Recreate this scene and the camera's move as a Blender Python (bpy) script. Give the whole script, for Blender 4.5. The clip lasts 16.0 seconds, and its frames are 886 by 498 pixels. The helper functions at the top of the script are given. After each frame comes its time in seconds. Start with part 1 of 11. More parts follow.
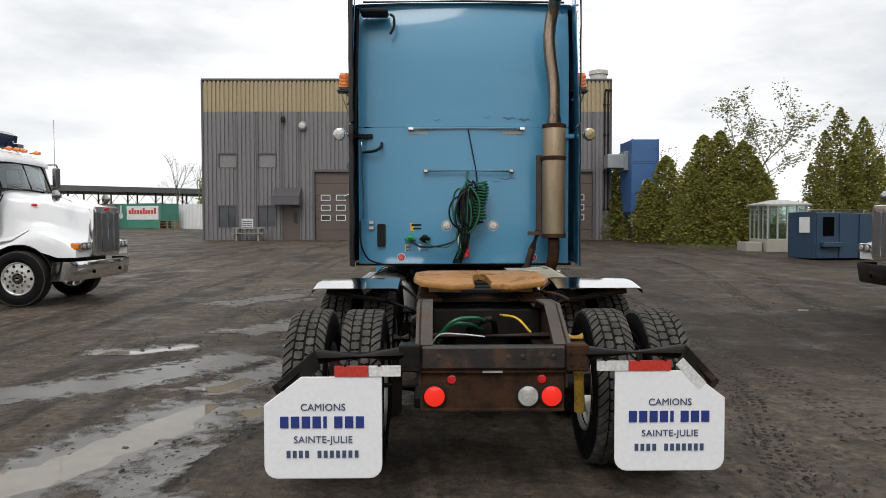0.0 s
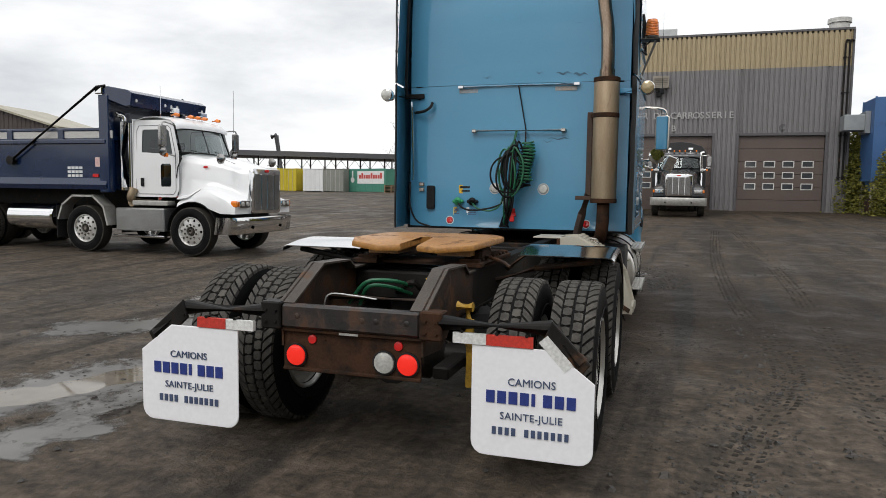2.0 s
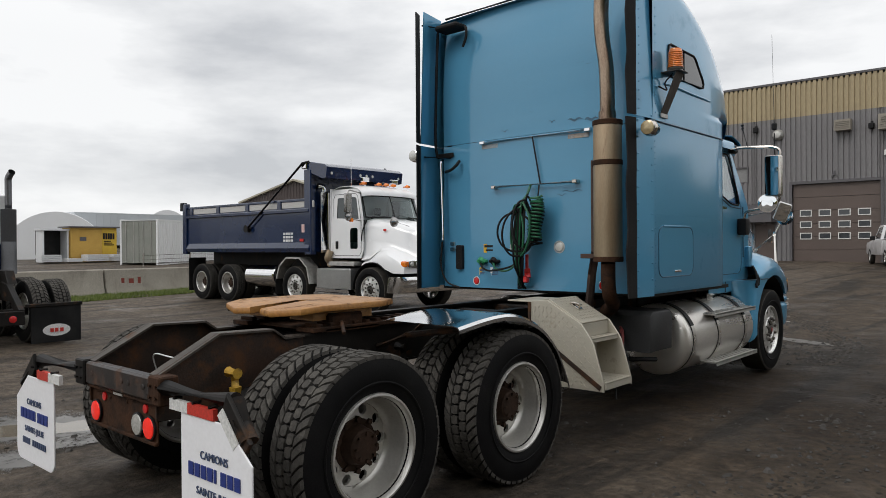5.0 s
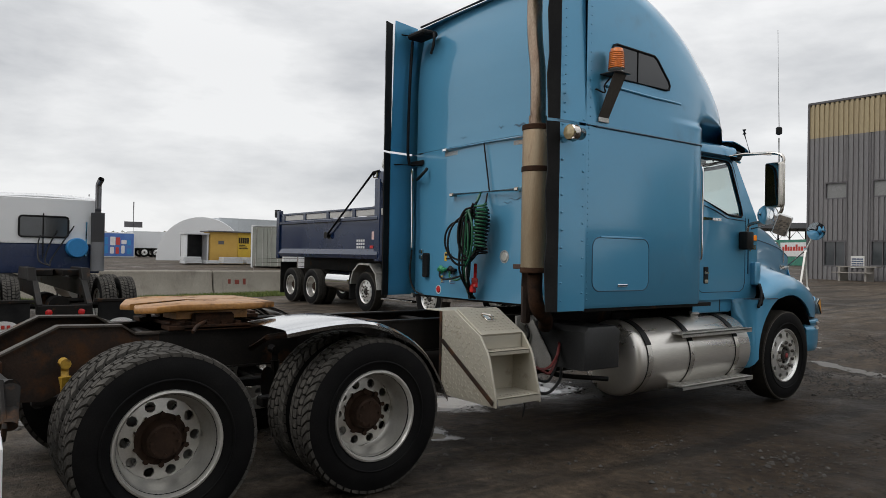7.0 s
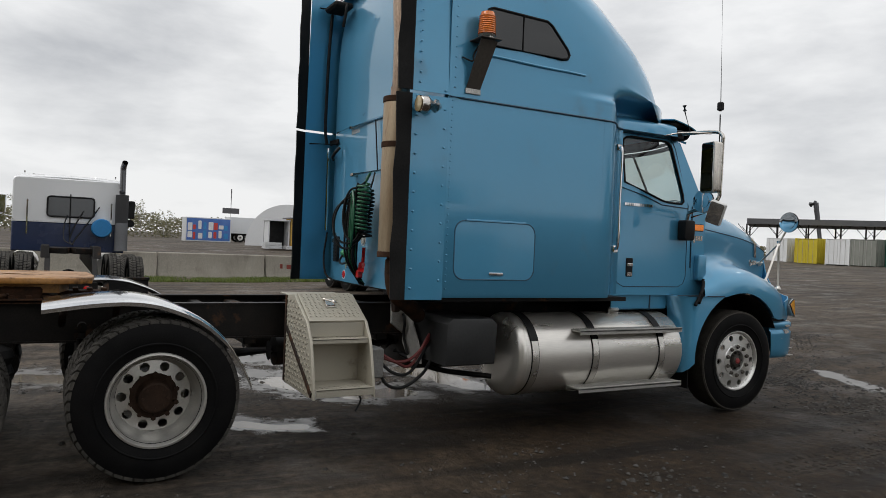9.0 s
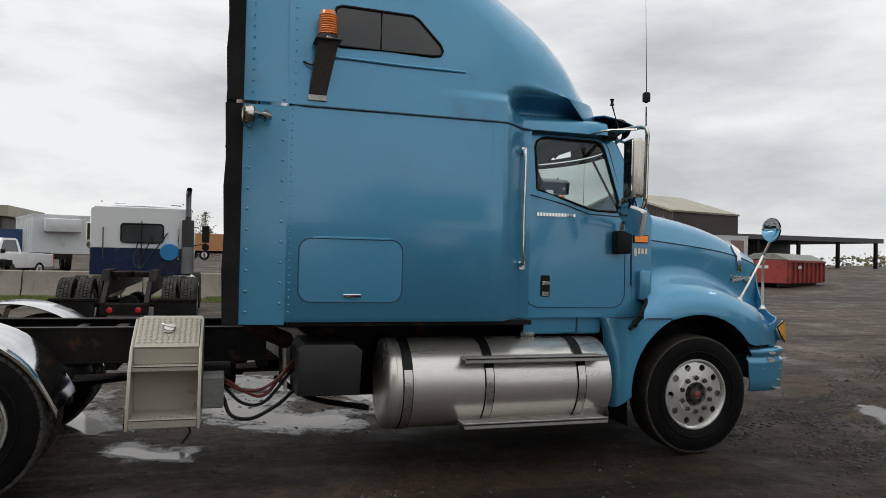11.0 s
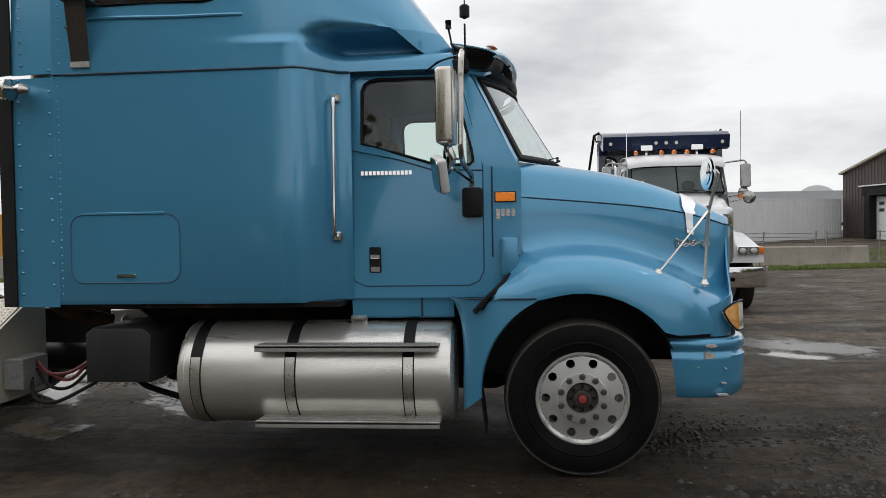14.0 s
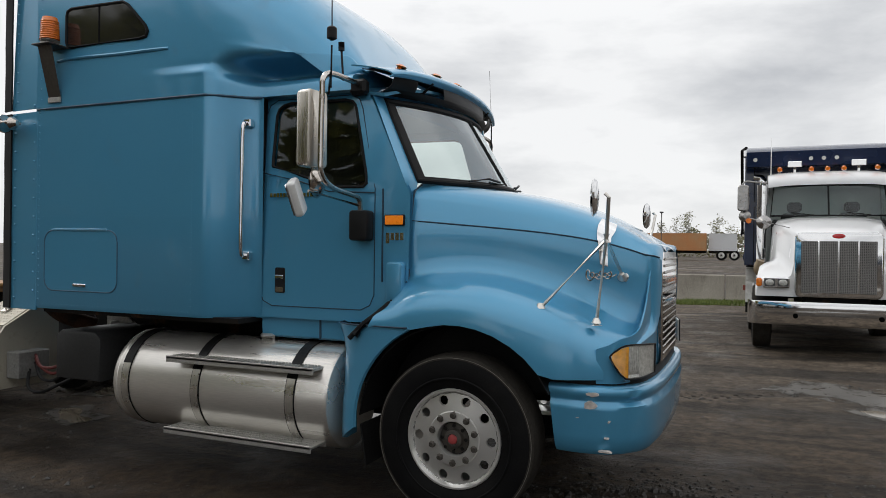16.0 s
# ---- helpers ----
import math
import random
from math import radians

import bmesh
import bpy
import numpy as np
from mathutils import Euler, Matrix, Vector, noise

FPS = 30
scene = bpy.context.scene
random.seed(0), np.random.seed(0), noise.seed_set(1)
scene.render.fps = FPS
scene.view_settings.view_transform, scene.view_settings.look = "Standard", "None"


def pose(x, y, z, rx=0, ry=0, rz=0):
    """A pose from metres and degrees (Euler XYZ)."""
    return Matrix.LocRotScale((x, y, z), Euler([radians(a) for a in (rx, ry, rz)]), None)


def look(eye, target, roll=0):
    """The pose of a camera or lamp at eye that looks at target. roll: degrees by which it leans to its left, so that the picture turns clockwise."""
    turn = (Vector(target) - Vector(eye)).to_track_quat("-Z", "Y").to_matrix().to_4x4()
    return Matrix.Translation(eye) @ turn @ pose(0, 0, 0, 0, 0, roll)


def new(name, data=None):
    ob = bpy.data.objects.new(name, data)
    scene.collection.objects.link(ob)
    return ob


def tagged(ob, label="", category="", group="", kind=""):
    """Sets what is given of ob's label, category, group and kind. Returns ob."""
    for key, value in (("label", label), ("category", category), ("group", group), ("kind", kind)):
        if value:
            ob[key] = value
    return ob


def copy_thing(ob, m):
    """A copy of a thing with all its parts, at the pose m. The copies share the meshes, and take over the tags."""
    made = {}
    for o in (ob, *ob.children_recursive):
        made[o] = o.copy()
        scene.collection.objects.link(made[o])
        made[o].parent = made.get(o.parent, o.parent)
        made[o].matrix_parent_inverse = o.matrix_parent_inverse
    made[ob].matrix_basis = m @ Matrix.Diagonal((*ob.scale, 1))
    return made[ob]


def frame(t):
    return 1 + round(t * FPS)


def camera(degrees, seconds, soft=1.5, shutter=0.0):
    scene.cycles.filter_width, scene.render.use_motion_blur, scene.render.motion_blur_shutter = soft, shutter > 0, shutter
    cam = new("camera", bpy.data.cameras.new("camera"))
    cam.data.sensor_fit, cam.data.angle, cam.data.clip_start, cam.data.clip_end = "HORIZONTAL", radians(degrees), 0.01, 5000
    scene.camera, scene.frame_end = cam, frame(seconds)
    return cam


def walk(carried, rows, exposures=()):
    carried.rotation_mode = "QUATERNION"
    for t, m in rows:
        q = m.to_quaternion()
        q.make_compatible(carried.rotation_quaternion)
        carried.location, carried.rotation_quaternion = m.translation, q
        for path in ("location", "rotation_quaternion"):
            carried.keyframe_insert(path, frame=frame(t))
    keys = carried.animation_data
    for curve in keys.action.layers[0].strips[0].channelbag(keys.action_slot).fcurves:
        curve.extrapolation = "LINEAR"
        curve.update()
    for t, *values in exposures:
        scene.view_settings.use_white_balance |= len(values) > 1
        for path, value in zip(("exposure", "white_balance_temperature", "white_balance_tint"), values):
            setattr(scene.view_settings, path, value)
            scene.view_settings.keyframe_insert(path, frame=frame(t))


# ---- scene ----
cam = camera(63.4, 16.0, soft=0.75)
PATH = [
    (0, (-0.297, 0.16, 1.567), (-0.274, 2.158, 1.496), -0.1),
    (0.5, (0.237, 0.206, 1.558), (0.096, 2.2, 1.504), 1.3),
    (1, (0.707, 0.339, 1.523), (0.464, 2.323, 1.442), 2.8),
    (1.5, (1.199, 0.46, 1.528), (0.745, 2.402, 1.38), 1.6),
    (2, (1.63, 0.654, 1.526), (1.025, 2.553, 1.36), 0.8),
    (2.5, (2.058, 0.901, 1.528), (1.311, 2.749, 1.365), -0.8),
    (3, (2.51, 1.148, 1.564), (1.578, 2.912, 1.415), 0.0),
    (3.5, (2.871, 1.492, 1.552), (1.842, 3.202, 1.424), -0.8),
    (4, (3.27, 1.807, 1.55), (2.087, 3.416, 1.447), -0.6),
    (4.5, (3.599, 2.12, 1.558), (2.347, 3.68, 1.538), -1.4),
    (5, (4.014, 2.311, 1.563), (2.684, 3.805, 1.553), -0.4),
    (5.2, (4.131, 2.366, 1.579), (2.824, 3.879, 1.565), -0.2),
    (7.3, (5.397, 3.992, 1.532), (3.759, 5.139, 1.523), 2.1),
    (7.5, (5.498, 4.18, 1.525), (3.848, 5.31, 1.501), 2.9),
    (8, (5.616, 4.631, 1.543), (3.93, 5.702, 1.64), 2.9),
    (8.5, (5.764, 5.091, 1.526), (4.05, 6.119, 1.593), 1.2),
    (9, (5.928, 5.554, 1.531), (4.175, 6.518, 1.517), 2.4),
    (9.2, (5.956, 5.772, 1.518), (4.195, 6.721, 1.495), 3.4),
    (11.3, (6.299, 8.027, 1.61), (4.347, 8.462, 1.628), -0.0),
    (11.5, (6.288, 8.229, 1.59), (4.315, 8.555, 1.593), -1.1),
    (12, (6.19, 8.815, 1.571), (4.199, 8.987, 1.491), -2.8),
    (12.5, (6.147, 9.428, 1.57), (4.159, 9.544, 1.384), -1.0),
    (13, (5.99, 9.931, 1.638), (3.991, 9.989, 1.607), -2.3),
    (13.5, (5.892, 10.513, 1.593), (3.894, 10.421, 1.576), -0.6),
    (14, (5.718, 11.045, 1.574), (3.727, 10.866, 1.524), -0.9),
    (14.5, (5.569, 11.576, 1.571), (3.596, 11.246, 1.538), -0.6),
    (15, (5.398, 12.073, 1.592), (3.464, 11.571, 1.508), -0.3),
    (15.5, (5.19, 12.557, 1.617), (3.293, 11.923, 1.623), -0.8),
    (16, (5.048, 13.076, 1.62), (3.208, 12.29, 1.617), 0.7),
]
walk(cam, [(t, look(eye, target, roll)) for t, eye, target, roll in PATH], exposures=((0, 0.14), (2.5, 0.14), (5, -0.05), (9, -0.17), (11.5, -0.16), (12.5, 0.10), (13.0, 0.18), (13.5, 0.06), (14.0, -0.04), (14.5, -0.10), (15, -0.19), (15.5, -0.15), (16, -0.10)))

# ---- world and light ----
world = bpy.data.worlds.new("overcast_sky")
scene.world = world
world.use_nodes = True
wn, wl = world.node_tree.nodes, world.node_tree.links
wn.clear()
w_out = wn.new("ShaderNodeOutputWorld")
w_bg = wn.new("ShaderNodeBackground")
w_bg.inputs["Strength"].default_value = 1.12
sky = wn.new("ShaderNodeTexSky")
sky.sky_type = "NISHITA"
sky.sun_disc = False
sky.sun_elevation, sky.sun_rotation = radians(48), radians(168)
sky_gain = wn.new("ShaderNodeVectorMath")
sky_gain.operation = "SCALE"
sky_gain.inputs["Scale"].default_value = 0.06
wl.new(sky.outputs["Color"], sky_gain.inputs[0])
w_co = wn.new("ShaderNodeTexCoord")
w_map = wn.new("ShaderNodeMapping")
w_map.inputs["Scale"].default_value = (1.0, 1.0, 3.2)
wl.new(w_co.outputs["Generated"], w_map.inputs["Vector"])
cl1 = wn.new("ShaderNodeTexNoise")
cl1.inputs["Scale"].default_value, cl1.inputs["Detail"].default_value, cl1.inputs["Roughness"].default_value = 2.3, 9.0, 0.55
cl1.inputs["Distortion"].default_value = 0.1
wl.new(w_map.outputs["Vector"], cl1.inputs["Vector"])
cl_ramp = wn.new("ShaderNodeValToRGB")
cl_ramp.color_ramp.elements[0].position, cl_ramp.color_ramp.elements[0].color = 0.33, (0.56, 0.575, 0.60, 1)
cl_ramp.color_ramp.elements[1].position, cl_ramp.color_ramp.elements[1].color = 0.57, (0.93, 0.935, 0.94, 1)
wl.new(cl1.outputs["Fac"], cl_ramp.inputs["Fac"])
w_mix = wn.new("ShaderNodeMixRGB")
w_mix.inputs["Fac"].default_value = 0.92
wl.new(sky_gain.outputs["Vector"], w_mix.inputs["Color1"])
wl.new(cl_ramp.outputs["Color"], w_mix.inputs["Color2"])
# an overcast sky is brighter overhead than at the horizon
w_sep = wn.new("ShaderNodeSeparateXYZ")
wl.new(w_co.outputs["Generated"], w_sep.inputs[0])
w_up = wn.new("ShaderNodeMapRange")
w_up.inputs["From Min"].default_value, w_up.inputs["From Max"].default_value = 0.25, 1.0
w_up.inputs["To Min"].default_value, w_up.inputs["To Max"].default_value = 1.0, 1.45
wl.new(w_sep.outputs["Z"], w_up.inputs["Value"])
w_dome = wn.new("ShaderNodeVectorMath")
w_dome.operation = "SCALE"
wl.new(w_mix.outputs["Color"], w_dome.inputs[0])
wl.new(w_up.outputs["Result"], w_dome.inputs["Scale"])
wl.new(w_dome.outputs["Vector"], w_bg.inputs["Color"])
wl.new(w_bg.outputs["Background"], w_out.inputs["Surface"])

sun = new("sun", bpy.data.lights.new("sun", "SUN"))
sun.data.energy, sun.data.angle, sun.data.color = 1.0, radians(25), (1.0, 0.97, 0.93)
sun.matrix_world = look((-2, -10, 11), (0, 0, 0))

# ---- materials ----
def _bump(n, l, b, src, strength, dist, prev=None):
    bp = n.new("ShaderNodeBump")
    bp.inputs["Strength"].default_value, bp.inputs["Distance"].default_value = strength, dist
    l.new(src, bp.inputs["Height"])
    if prev:
        l.new(prev, bp.inputs["Normal"])
    l.new(bp.outputs["Normal"], b.inputs["Normal"])
    return bp.outputs["Normal"]


def mat(name, color, rough=0.5, metal=0.0, second=None, amount=0.5, scale=3.0, fine=60.0, bump=0.0, coat=0.0,
        dirt=None, dirt_at=(0.55, 0.7), dirt_scale=1.5, rough_var=0.08, stretch=(1, 1, 1), emit=0.0, vary=0.0, grain=0.5, spec=0.5):
    """A surface with a base colour, a second tint at a coarse scale, fine grain and dirt patches."""
    m = bpy.data.materials.new(name)
    m.use_nodes = True
    n, l = m.node_tree.nodes, m.node_tree.links
    b = n["Principled BSDF"]
    b.inputs["Roughness"].default_value, b.inputs["Metallic"].default_value = rough, metal
    b.inputs["Specular IOR Level"].default_value = spec
    b.inputs["Coat Weight"].default_value, b.inputs["Coat Roughness"].default_value = coat, 0.06
    co = n.new("ShaderNodeTexCoord")
    mp = n.new("ShaderNodeMapping")
    mp.inputs["Scale"].default_value = stretch
    l.new(co.outputs["Object"], mp.inputs["Vector"])
    n1 = n.new("ShaderNodeTexNoise")
    n1.inputs["Scale"].default_value, n1.inputs["Detail"].default_value = scale, 5
    l.new(mp.outputs["Vector"], n1.inputs["Vector"])
    n2 = n.new("ShaderNodeTexNoise")
    n2.inputs["Scale"].default_value, n2.inputs["Detail"].default_value = fine, 3
    l.new(mp.outputs["Vector"], n2.inputs["Vector"])
    sec = second or tuple(c * 0.8 for c in color)
    r1 = n.new("ShaderNodeMapRange")
    r1.inputs["From Min"].default_value, r1.inputs["From Max"].default_value = 0.35, 0.65
    r1.inputs["To Max"].default_value = amount
    l.new(n1.outputs["Fac"], r1.inputs["Value"])
    mx = n.new("ShaderNodeMixRGB")
    mx.inputs["Color1"].default_value, mx.inputs["Color2"].default_value = (*color, 1), (*sec, 1)
    l.new(r1.outputs["Result"], mx.inputs["Fac"])
    last = mx.outputs["Color"]
    g = n.new("ShaderNodeMixRGB")
    g.blend_type = "MULTIPLY"
    g.inputs["Fac"].default_value = grain
    l.new(last, g.inputs["Color1"])
    gb = n.new("ShaderNodeMapRange")
    gb.inputs["From Min"].default_value, gb.inputs["From Max"].default_value = 0.3, 0.7
    gb.inputs["To Min"].default_value, gb.inputs["To Max"].default_value = 0.55, 1.25
    l.new(n2.outputs["Fac"], gb.inputs["Value"])
    l.new(gb.outputs["Result"], g.inputs["Color2"])
    last = g.outputs["Color"]
    if vary:
        oi = n.new("ShaderNodeObjectInfo")
        vr = n.new("ShaderNodeMapRange")
        vr.inputs["To Min"].default_value, vr.inputs["To Max"].default_value = 1 - vary, 1 + vary
        l.new(oi.outputs["Random"], vr.inputs["Value"])
        vm = n.new("ShaderNodeVectorMath")
        vm.operation = "SCALE"
        l.new(last, vm.inputs[0])
        l.new(vr.outputs["Result"], vm.inputs["Scale"])
        last = vm.outputs["Vector"]
    rr = n.new("ShaderNodeMapRange")
    rr.inputs["From Min"].default_value, rr.inputs["From Max"].default_value = 0.3, 0.7
    rr.inputs["To Min"].default_value, rr.inputs["To Max"].default_value = max(0.02, rough - rough_var), min(1, rough + rough_var)
    l.new(n1.outputs["Fac"], rr.inputs["Value"])
    l.new(rr.outputs["Result"], b.inputs["Roughness"])
    if dirt:
        n3 = n.new("ShaderNodeTexNoise")
        n3.inputs["Scale"].default_value, n3.inputs["Detail"].default_value, n3.inputs["Roughness"].default_value = dirt_scale, 9, 0.65
        l.new(mp.outputs["Vector"], n3.inputs["Vector"])
        rp = n.new("ShaderNodeValToRGB")
        rp.color_ramp.elements[0].position, rp.color_ramp.elements[1].position = dirt_at
        l.new(n3.outputs["Fac"], rp.inputs["Fac"])
        dm = n.new("ShaderNodeMixRGB")
        dm.inputs["Color2"].default_value = (*dirt, 1)
        l.new(rp.outputs["Color"], dm.inputs["Fac"])
        l.new(last, dm.inputs["Color1"])
        last = dm.outputs["Color"]
        dr = n.new("ShaderNodeMapRange")
        dr.inputs["To Min"].default_value, dr.inputs["To Max"].default_value = rough, 0.85
        l.new(rp.outputs["Color"], dr.inputs["Value"])
        l.new(dr.outputs["Result"], b.inputs["Roughness"])
        if metal:
            dme = n.new("ShaderNodeMapRange")
            dme.inputs["To Min"].default_value, dme.inputs["To Max"].default_value = metal, 0.0
            l.new(rp.outputs["Color"], dme.inputs["Value"])
            l.new(dme.outputs["Result"], b.inputs["Metallic"])
    l.new(last, b.inputs["Base Color"])
    if bump:
        nb = _bump(n, l, b, n2.outputs["Fac"], bump, 0.004)
        _bump(n, l, b, n1.outputs["Fac"], bump * 0.6, 0.01, nb)
    if emit:
        b.inputs["Emission Strength"].default_value = emit
        b.inputs["Emission Color"].default_value = (*color, 1)
    return m


def glass_mat(name, tint, rough=0.02, clear=0.5, least=0.05):
    """A window pane: partly see-through, partly mirror-like."""
    m = bpy.data.materials.new(name)
    m.use_nodes = True
    n, l = m.node_tree.nodes, m.node_tree.links
    out = n["Material Output"]
    n.remove(n["Principled BSDF"])
    tr = n.new("ShaderNodeBsdfTransparent")
    tr.inputs["Color"].default_value = (*[c * clear for c in tint], 1)
    gl = n.new("ShaderNodeBsdfGlossy")
    gl.inputs["Roughness"].default_value = rough
    gl.inputs["Color"].default_value = (0.9, 0.95, 0.97, 1)
    lw = n.new("ShaderNodeLayerWeight")
    lw.inputs["Blend"].default_value = 0.5
    pw = n.new("ShaderNodeMath")
    pw.operation = "POWER"
    pw.inputs[1].default_value = 2.8
    l.new(lw.outputs["Facing"], pw.inputs[0])
    fr = n.new("ShaderNodeMath")
    fr.operation = "MULTIPLY_ADD"
    fr.inputs[1].default_value, fr.inputs[2].default_value = 0.9 - least, least
    l.new(pw.outputs["Value"], fr.inputs[0])
    mx = n.new("ShaderNodeMixShader")
    l.new(fr.outputs["Value"], mx.inputs["Fac"])
    l.new(tr.outputs["BSDF"], mx.inputs[1])
    l.new(gl.outputs["BSDF"], mx.inputs[2])
    l.new(mx.outputs["Shader"], out.inputs["Surface"])
    return m


BLUE = mat("truck_blue_paint", (0.086, 0.342, 0.555), 0.34, 0.35, second=(0.077, 0.315, 0.52), scale=1.2, fine=220, coat=1.0, rough_var=0.05, grain=0.16, spec=0.25, dirt=(0.10, 0.30, 0.455), dirt_at=(0.60, 0.78), dirt_scale=2.4)
BLUE.node_tree.nodes["Principled BSDF"].inputs["Coat IOR"].default_value = 1.55
BLUE.node_tree.nodes["Principled BSDF"].inputs["Coat Roughness"].default_value = 0.09
_bump(BLUE.node_tree.nodes, BLUE.node_tree.links, BLUE.node_tree.nodes["Principled BSDF"], BLUE.node_tree.nodes["Noise Texture"].outputs["Fac"], 0.10, 0.03)
BLUE_BACK = mat("weathered_blue_paint", (0.075, 0.265, 0.425), 0.36, spec=0.3, second=(0.092, 0.29, 0.45), scale=1.4, fine=160, coat=0.8,
                dirt=(0.05, 0.11, 0.16), dirt_at=(0.66, 0.73), dirt_scale=2.2, stretch=(0.5, 1, 2.6), grain=0.15)
RUBBER = mat("black_rubber", (0.010, 0.010, 0.0105), 0.62, spec=0.12, second=(0.035, 0.034, 0.033), fine=90, bump=0.15)
TYRE = mat("tyre_rubber", (0.006, 0.006, 0.0065), 0.55, spec=0.08, second=(0.014, 0.0135, 0.013), scale=5, fine=120, bump=0.15,
           dirt=(0.030, 0.028, 0.025), dirt_at=(0.64, 0.9), dirt_scale=5)
TREAD = mat("dusty_tread_rubber", (0.050, 0.047, 0.043), 0.85, spec=0.1, second=(0.105, 0.098, 0.088), scale=9, fine=90, bump=0.3,
            dirt=(0.13, 0.12, 0.105), dirt_at=(0.52, 0.78), dirt_scale=12)
STEEL_BLACK = mat("black_frame_steel", (0.009, 0.0085, 0.008), 0.5, spec=0.16, second=(0.024, 0.019, 0.016), scale=6, fine=80, bump=0.15,
                  dirt=(0.09, 0.045, 0.022), dirt_at=(0.58, 0.7), dirt_scale=4)
RUST = mat("rusty_black_steel", (0.020, 0.015, 0.012), 0.62, spec=0.25, second=(0.050, 0.023, 0.012), scale=5, fine=70, bump=0.5,
           dirt=(0.072, 0.032, 0.014), dirt_at=(0.48, 0.66), dirt_scale=8)
RUST_HEAVY = mat("scaly_rusty_steel", (0.058, 0.027, 0.014), 0.8, spec=0.15, second=(0.026, 0.015, 0.010), scale=7, fine=70, bump=0.5,
                 dirt=(0.014, 0.011, 0.009), dirt_at=(0.46, 0.68), dirt_scale=9)
GREASE = mat("greasy_rust_plate", (0.40, 0.19, 0.045), 0.42, second=(0.24, 0.095, 0.022), scale=5, fine=40, bump=0.7,
             dirt=(0.05, 0.022, 0.010), dirt_at=(0.55, 0.68), dirt_scale=6)
ALU = mat("brushed_aluminium", (0.80, 0.77, 0.72), 0.33, 0.75, grain=0.15, second=(0.68, 0.64, 0.58), scale=4, fine=140, stretch=(1, 0.08, 1), rough_var=0.1, bump=0.04)
ALU_DULL = mat("dull_aluminium", (0.58, 0.57, 0.54), 0.5, 0.75, second=(0.36, 0.35, 0.32), scale=8, fine=120, bump=0.1)
BOXALU = mat("weathered_tread_plate", (0.46, 0.425, 0.35), 0.5, 0.3, second=(0.42, 0.395, 0.33), scale=6, fine=140, bump=0.12, grain=0.2,
             dirt=(0.22, 0.18, 0.13), dirt_at=(0.6, 0.75), dirt_scale=5)
CHROME = mat("chrome", (0.82, 0.82, 0.82), 0.08, 1.0, second=(0.78, 0.78, 0.78), scale=9, rough_var=0.03, grain=0.03)
CHROME_DIRTY = mat("tarnished_chrome", (0.66, 0.63, 0.59), 0.2, 1.0, grain=0.12, second=(0.45, 0.38, 0.31), scale=7, dirt=(0.12, 0.06, 0.03), dirt_at=(0.62, 0.75), dirt_scale=5)
STACKM = mat("heat_stained_muffler", (0.36, 0.285, 0.19), 0.45, 0.5, grain=0.25, second=(0.24, 0.145, 0.075), scale=5, fine=50, stretch=(3, 3, 0.5), bump=0.08,
             dirt=(0.14, 0.055, 0.025), dirt_at=(0.62, 0.72), dirt_scale=4)
PIPE = mat("burnt_exhaust_pipe", (0.42, 0.33, 0.25), 0.28, 1.0, second=(0.15, 0.075, 0.045), scale=4, fine=60, stretch=(2, 2, 0.7),
           dirt=(0.08, 0.035, 0.02), dirt_at=(0.55, 0.7), dirt_scale=5)
RIM = mat("dull_alloy_rim", (0.63, 0.615, 0.58), 0.33, 0.65, second=(0.44, 0.425, 0.39), scale=6, fine=70, bump=0.03, grain=0.15,
          dirt=(0.14, 0.10, 0.07), dirt_at=(0.66, 0.82), dirt_scale=7)
RIM_ALU = mat("polished_alloy_rim", (0.85, 0.84, 0.81), 0.30, 0.78, grain=0.0, rough_var=0.02, second=(0.82, 0.81, 0.78), scale=7, fine=40)
DARKHOLE = mat("dark_recess", (0.004, 0.004, 0.004), 0.9, spec=0.0)
WHITE_FLAP = mat("white_plastic_flap", (0.86, 0.86, 0.88), 0.35, second=(0.83, 0.83, 0.84), scale=3, fine=40, grain=0.08)
INK = mat("navy_ink", (0.02, 0.04, 0.22), 0.5)
INK_GREY = mat("slate_ink", (0.06, 0.085, 0.16), 0.5)
RED = mat("red_lens", (0.62, 0.02, 0.02), 0.2, coat=0.6, fine=25)
RED_LIT = mat("lit_red_lens", (0.80, 0.025, 0.015), 0.2, coat=0.6, emit=0.4, grain=0.2)
REDTAPE = mat("red_reflective_tape", (0.55, 0.045, 0.03), 0.4, second=(0.42, 0.03, 0.02), scale=8)
WHITETAPE = mat("white_reflective_tape", (0.72, 0.72, 0.70), 0.4, second=(0.55, 0.55, 0.53), scale=9)
AMBER = mat("amber_lens", (0.85, 0.22, 0.015), 0.18, coat=0.6, second=(0.7, 0.15, 0.01), fine=30)
AMBER_LIT = mat("lit_amber_lens", (0.90, 0.24, 0.015), 0.2, coat=0.5, emit=0.28)
LENS = mat("clear_lamp_lens", (0.62, 0.62, 0.58), 0.12, 0.3, coat=0.8, second=(0.45, 0.45, 0.42), scale=20)
BRASSLENS = mat("yellowed_lamp_lens", (0.45, 0.36, 0.20), 0.2, 0.3, coat=0.6, scale=15)
GLASS = glass_mat("window_glass", (0.80, 0.88, 0.85), clear=0.97)
GLASS_DUSTY = glass_mat("dusty_windscreen_glass", (0.82, 0.88, 0.85), 0.10, clear=0.97, least=0.20)
GLASS_MID = glass_mat("green_windscreen_glass", (0.72, 0.82, 0.78), clear=0.9)
GLASS_DARK = glass_mat("tinted_glass", (0.28, 0.33, 0.33), clear=0.35)
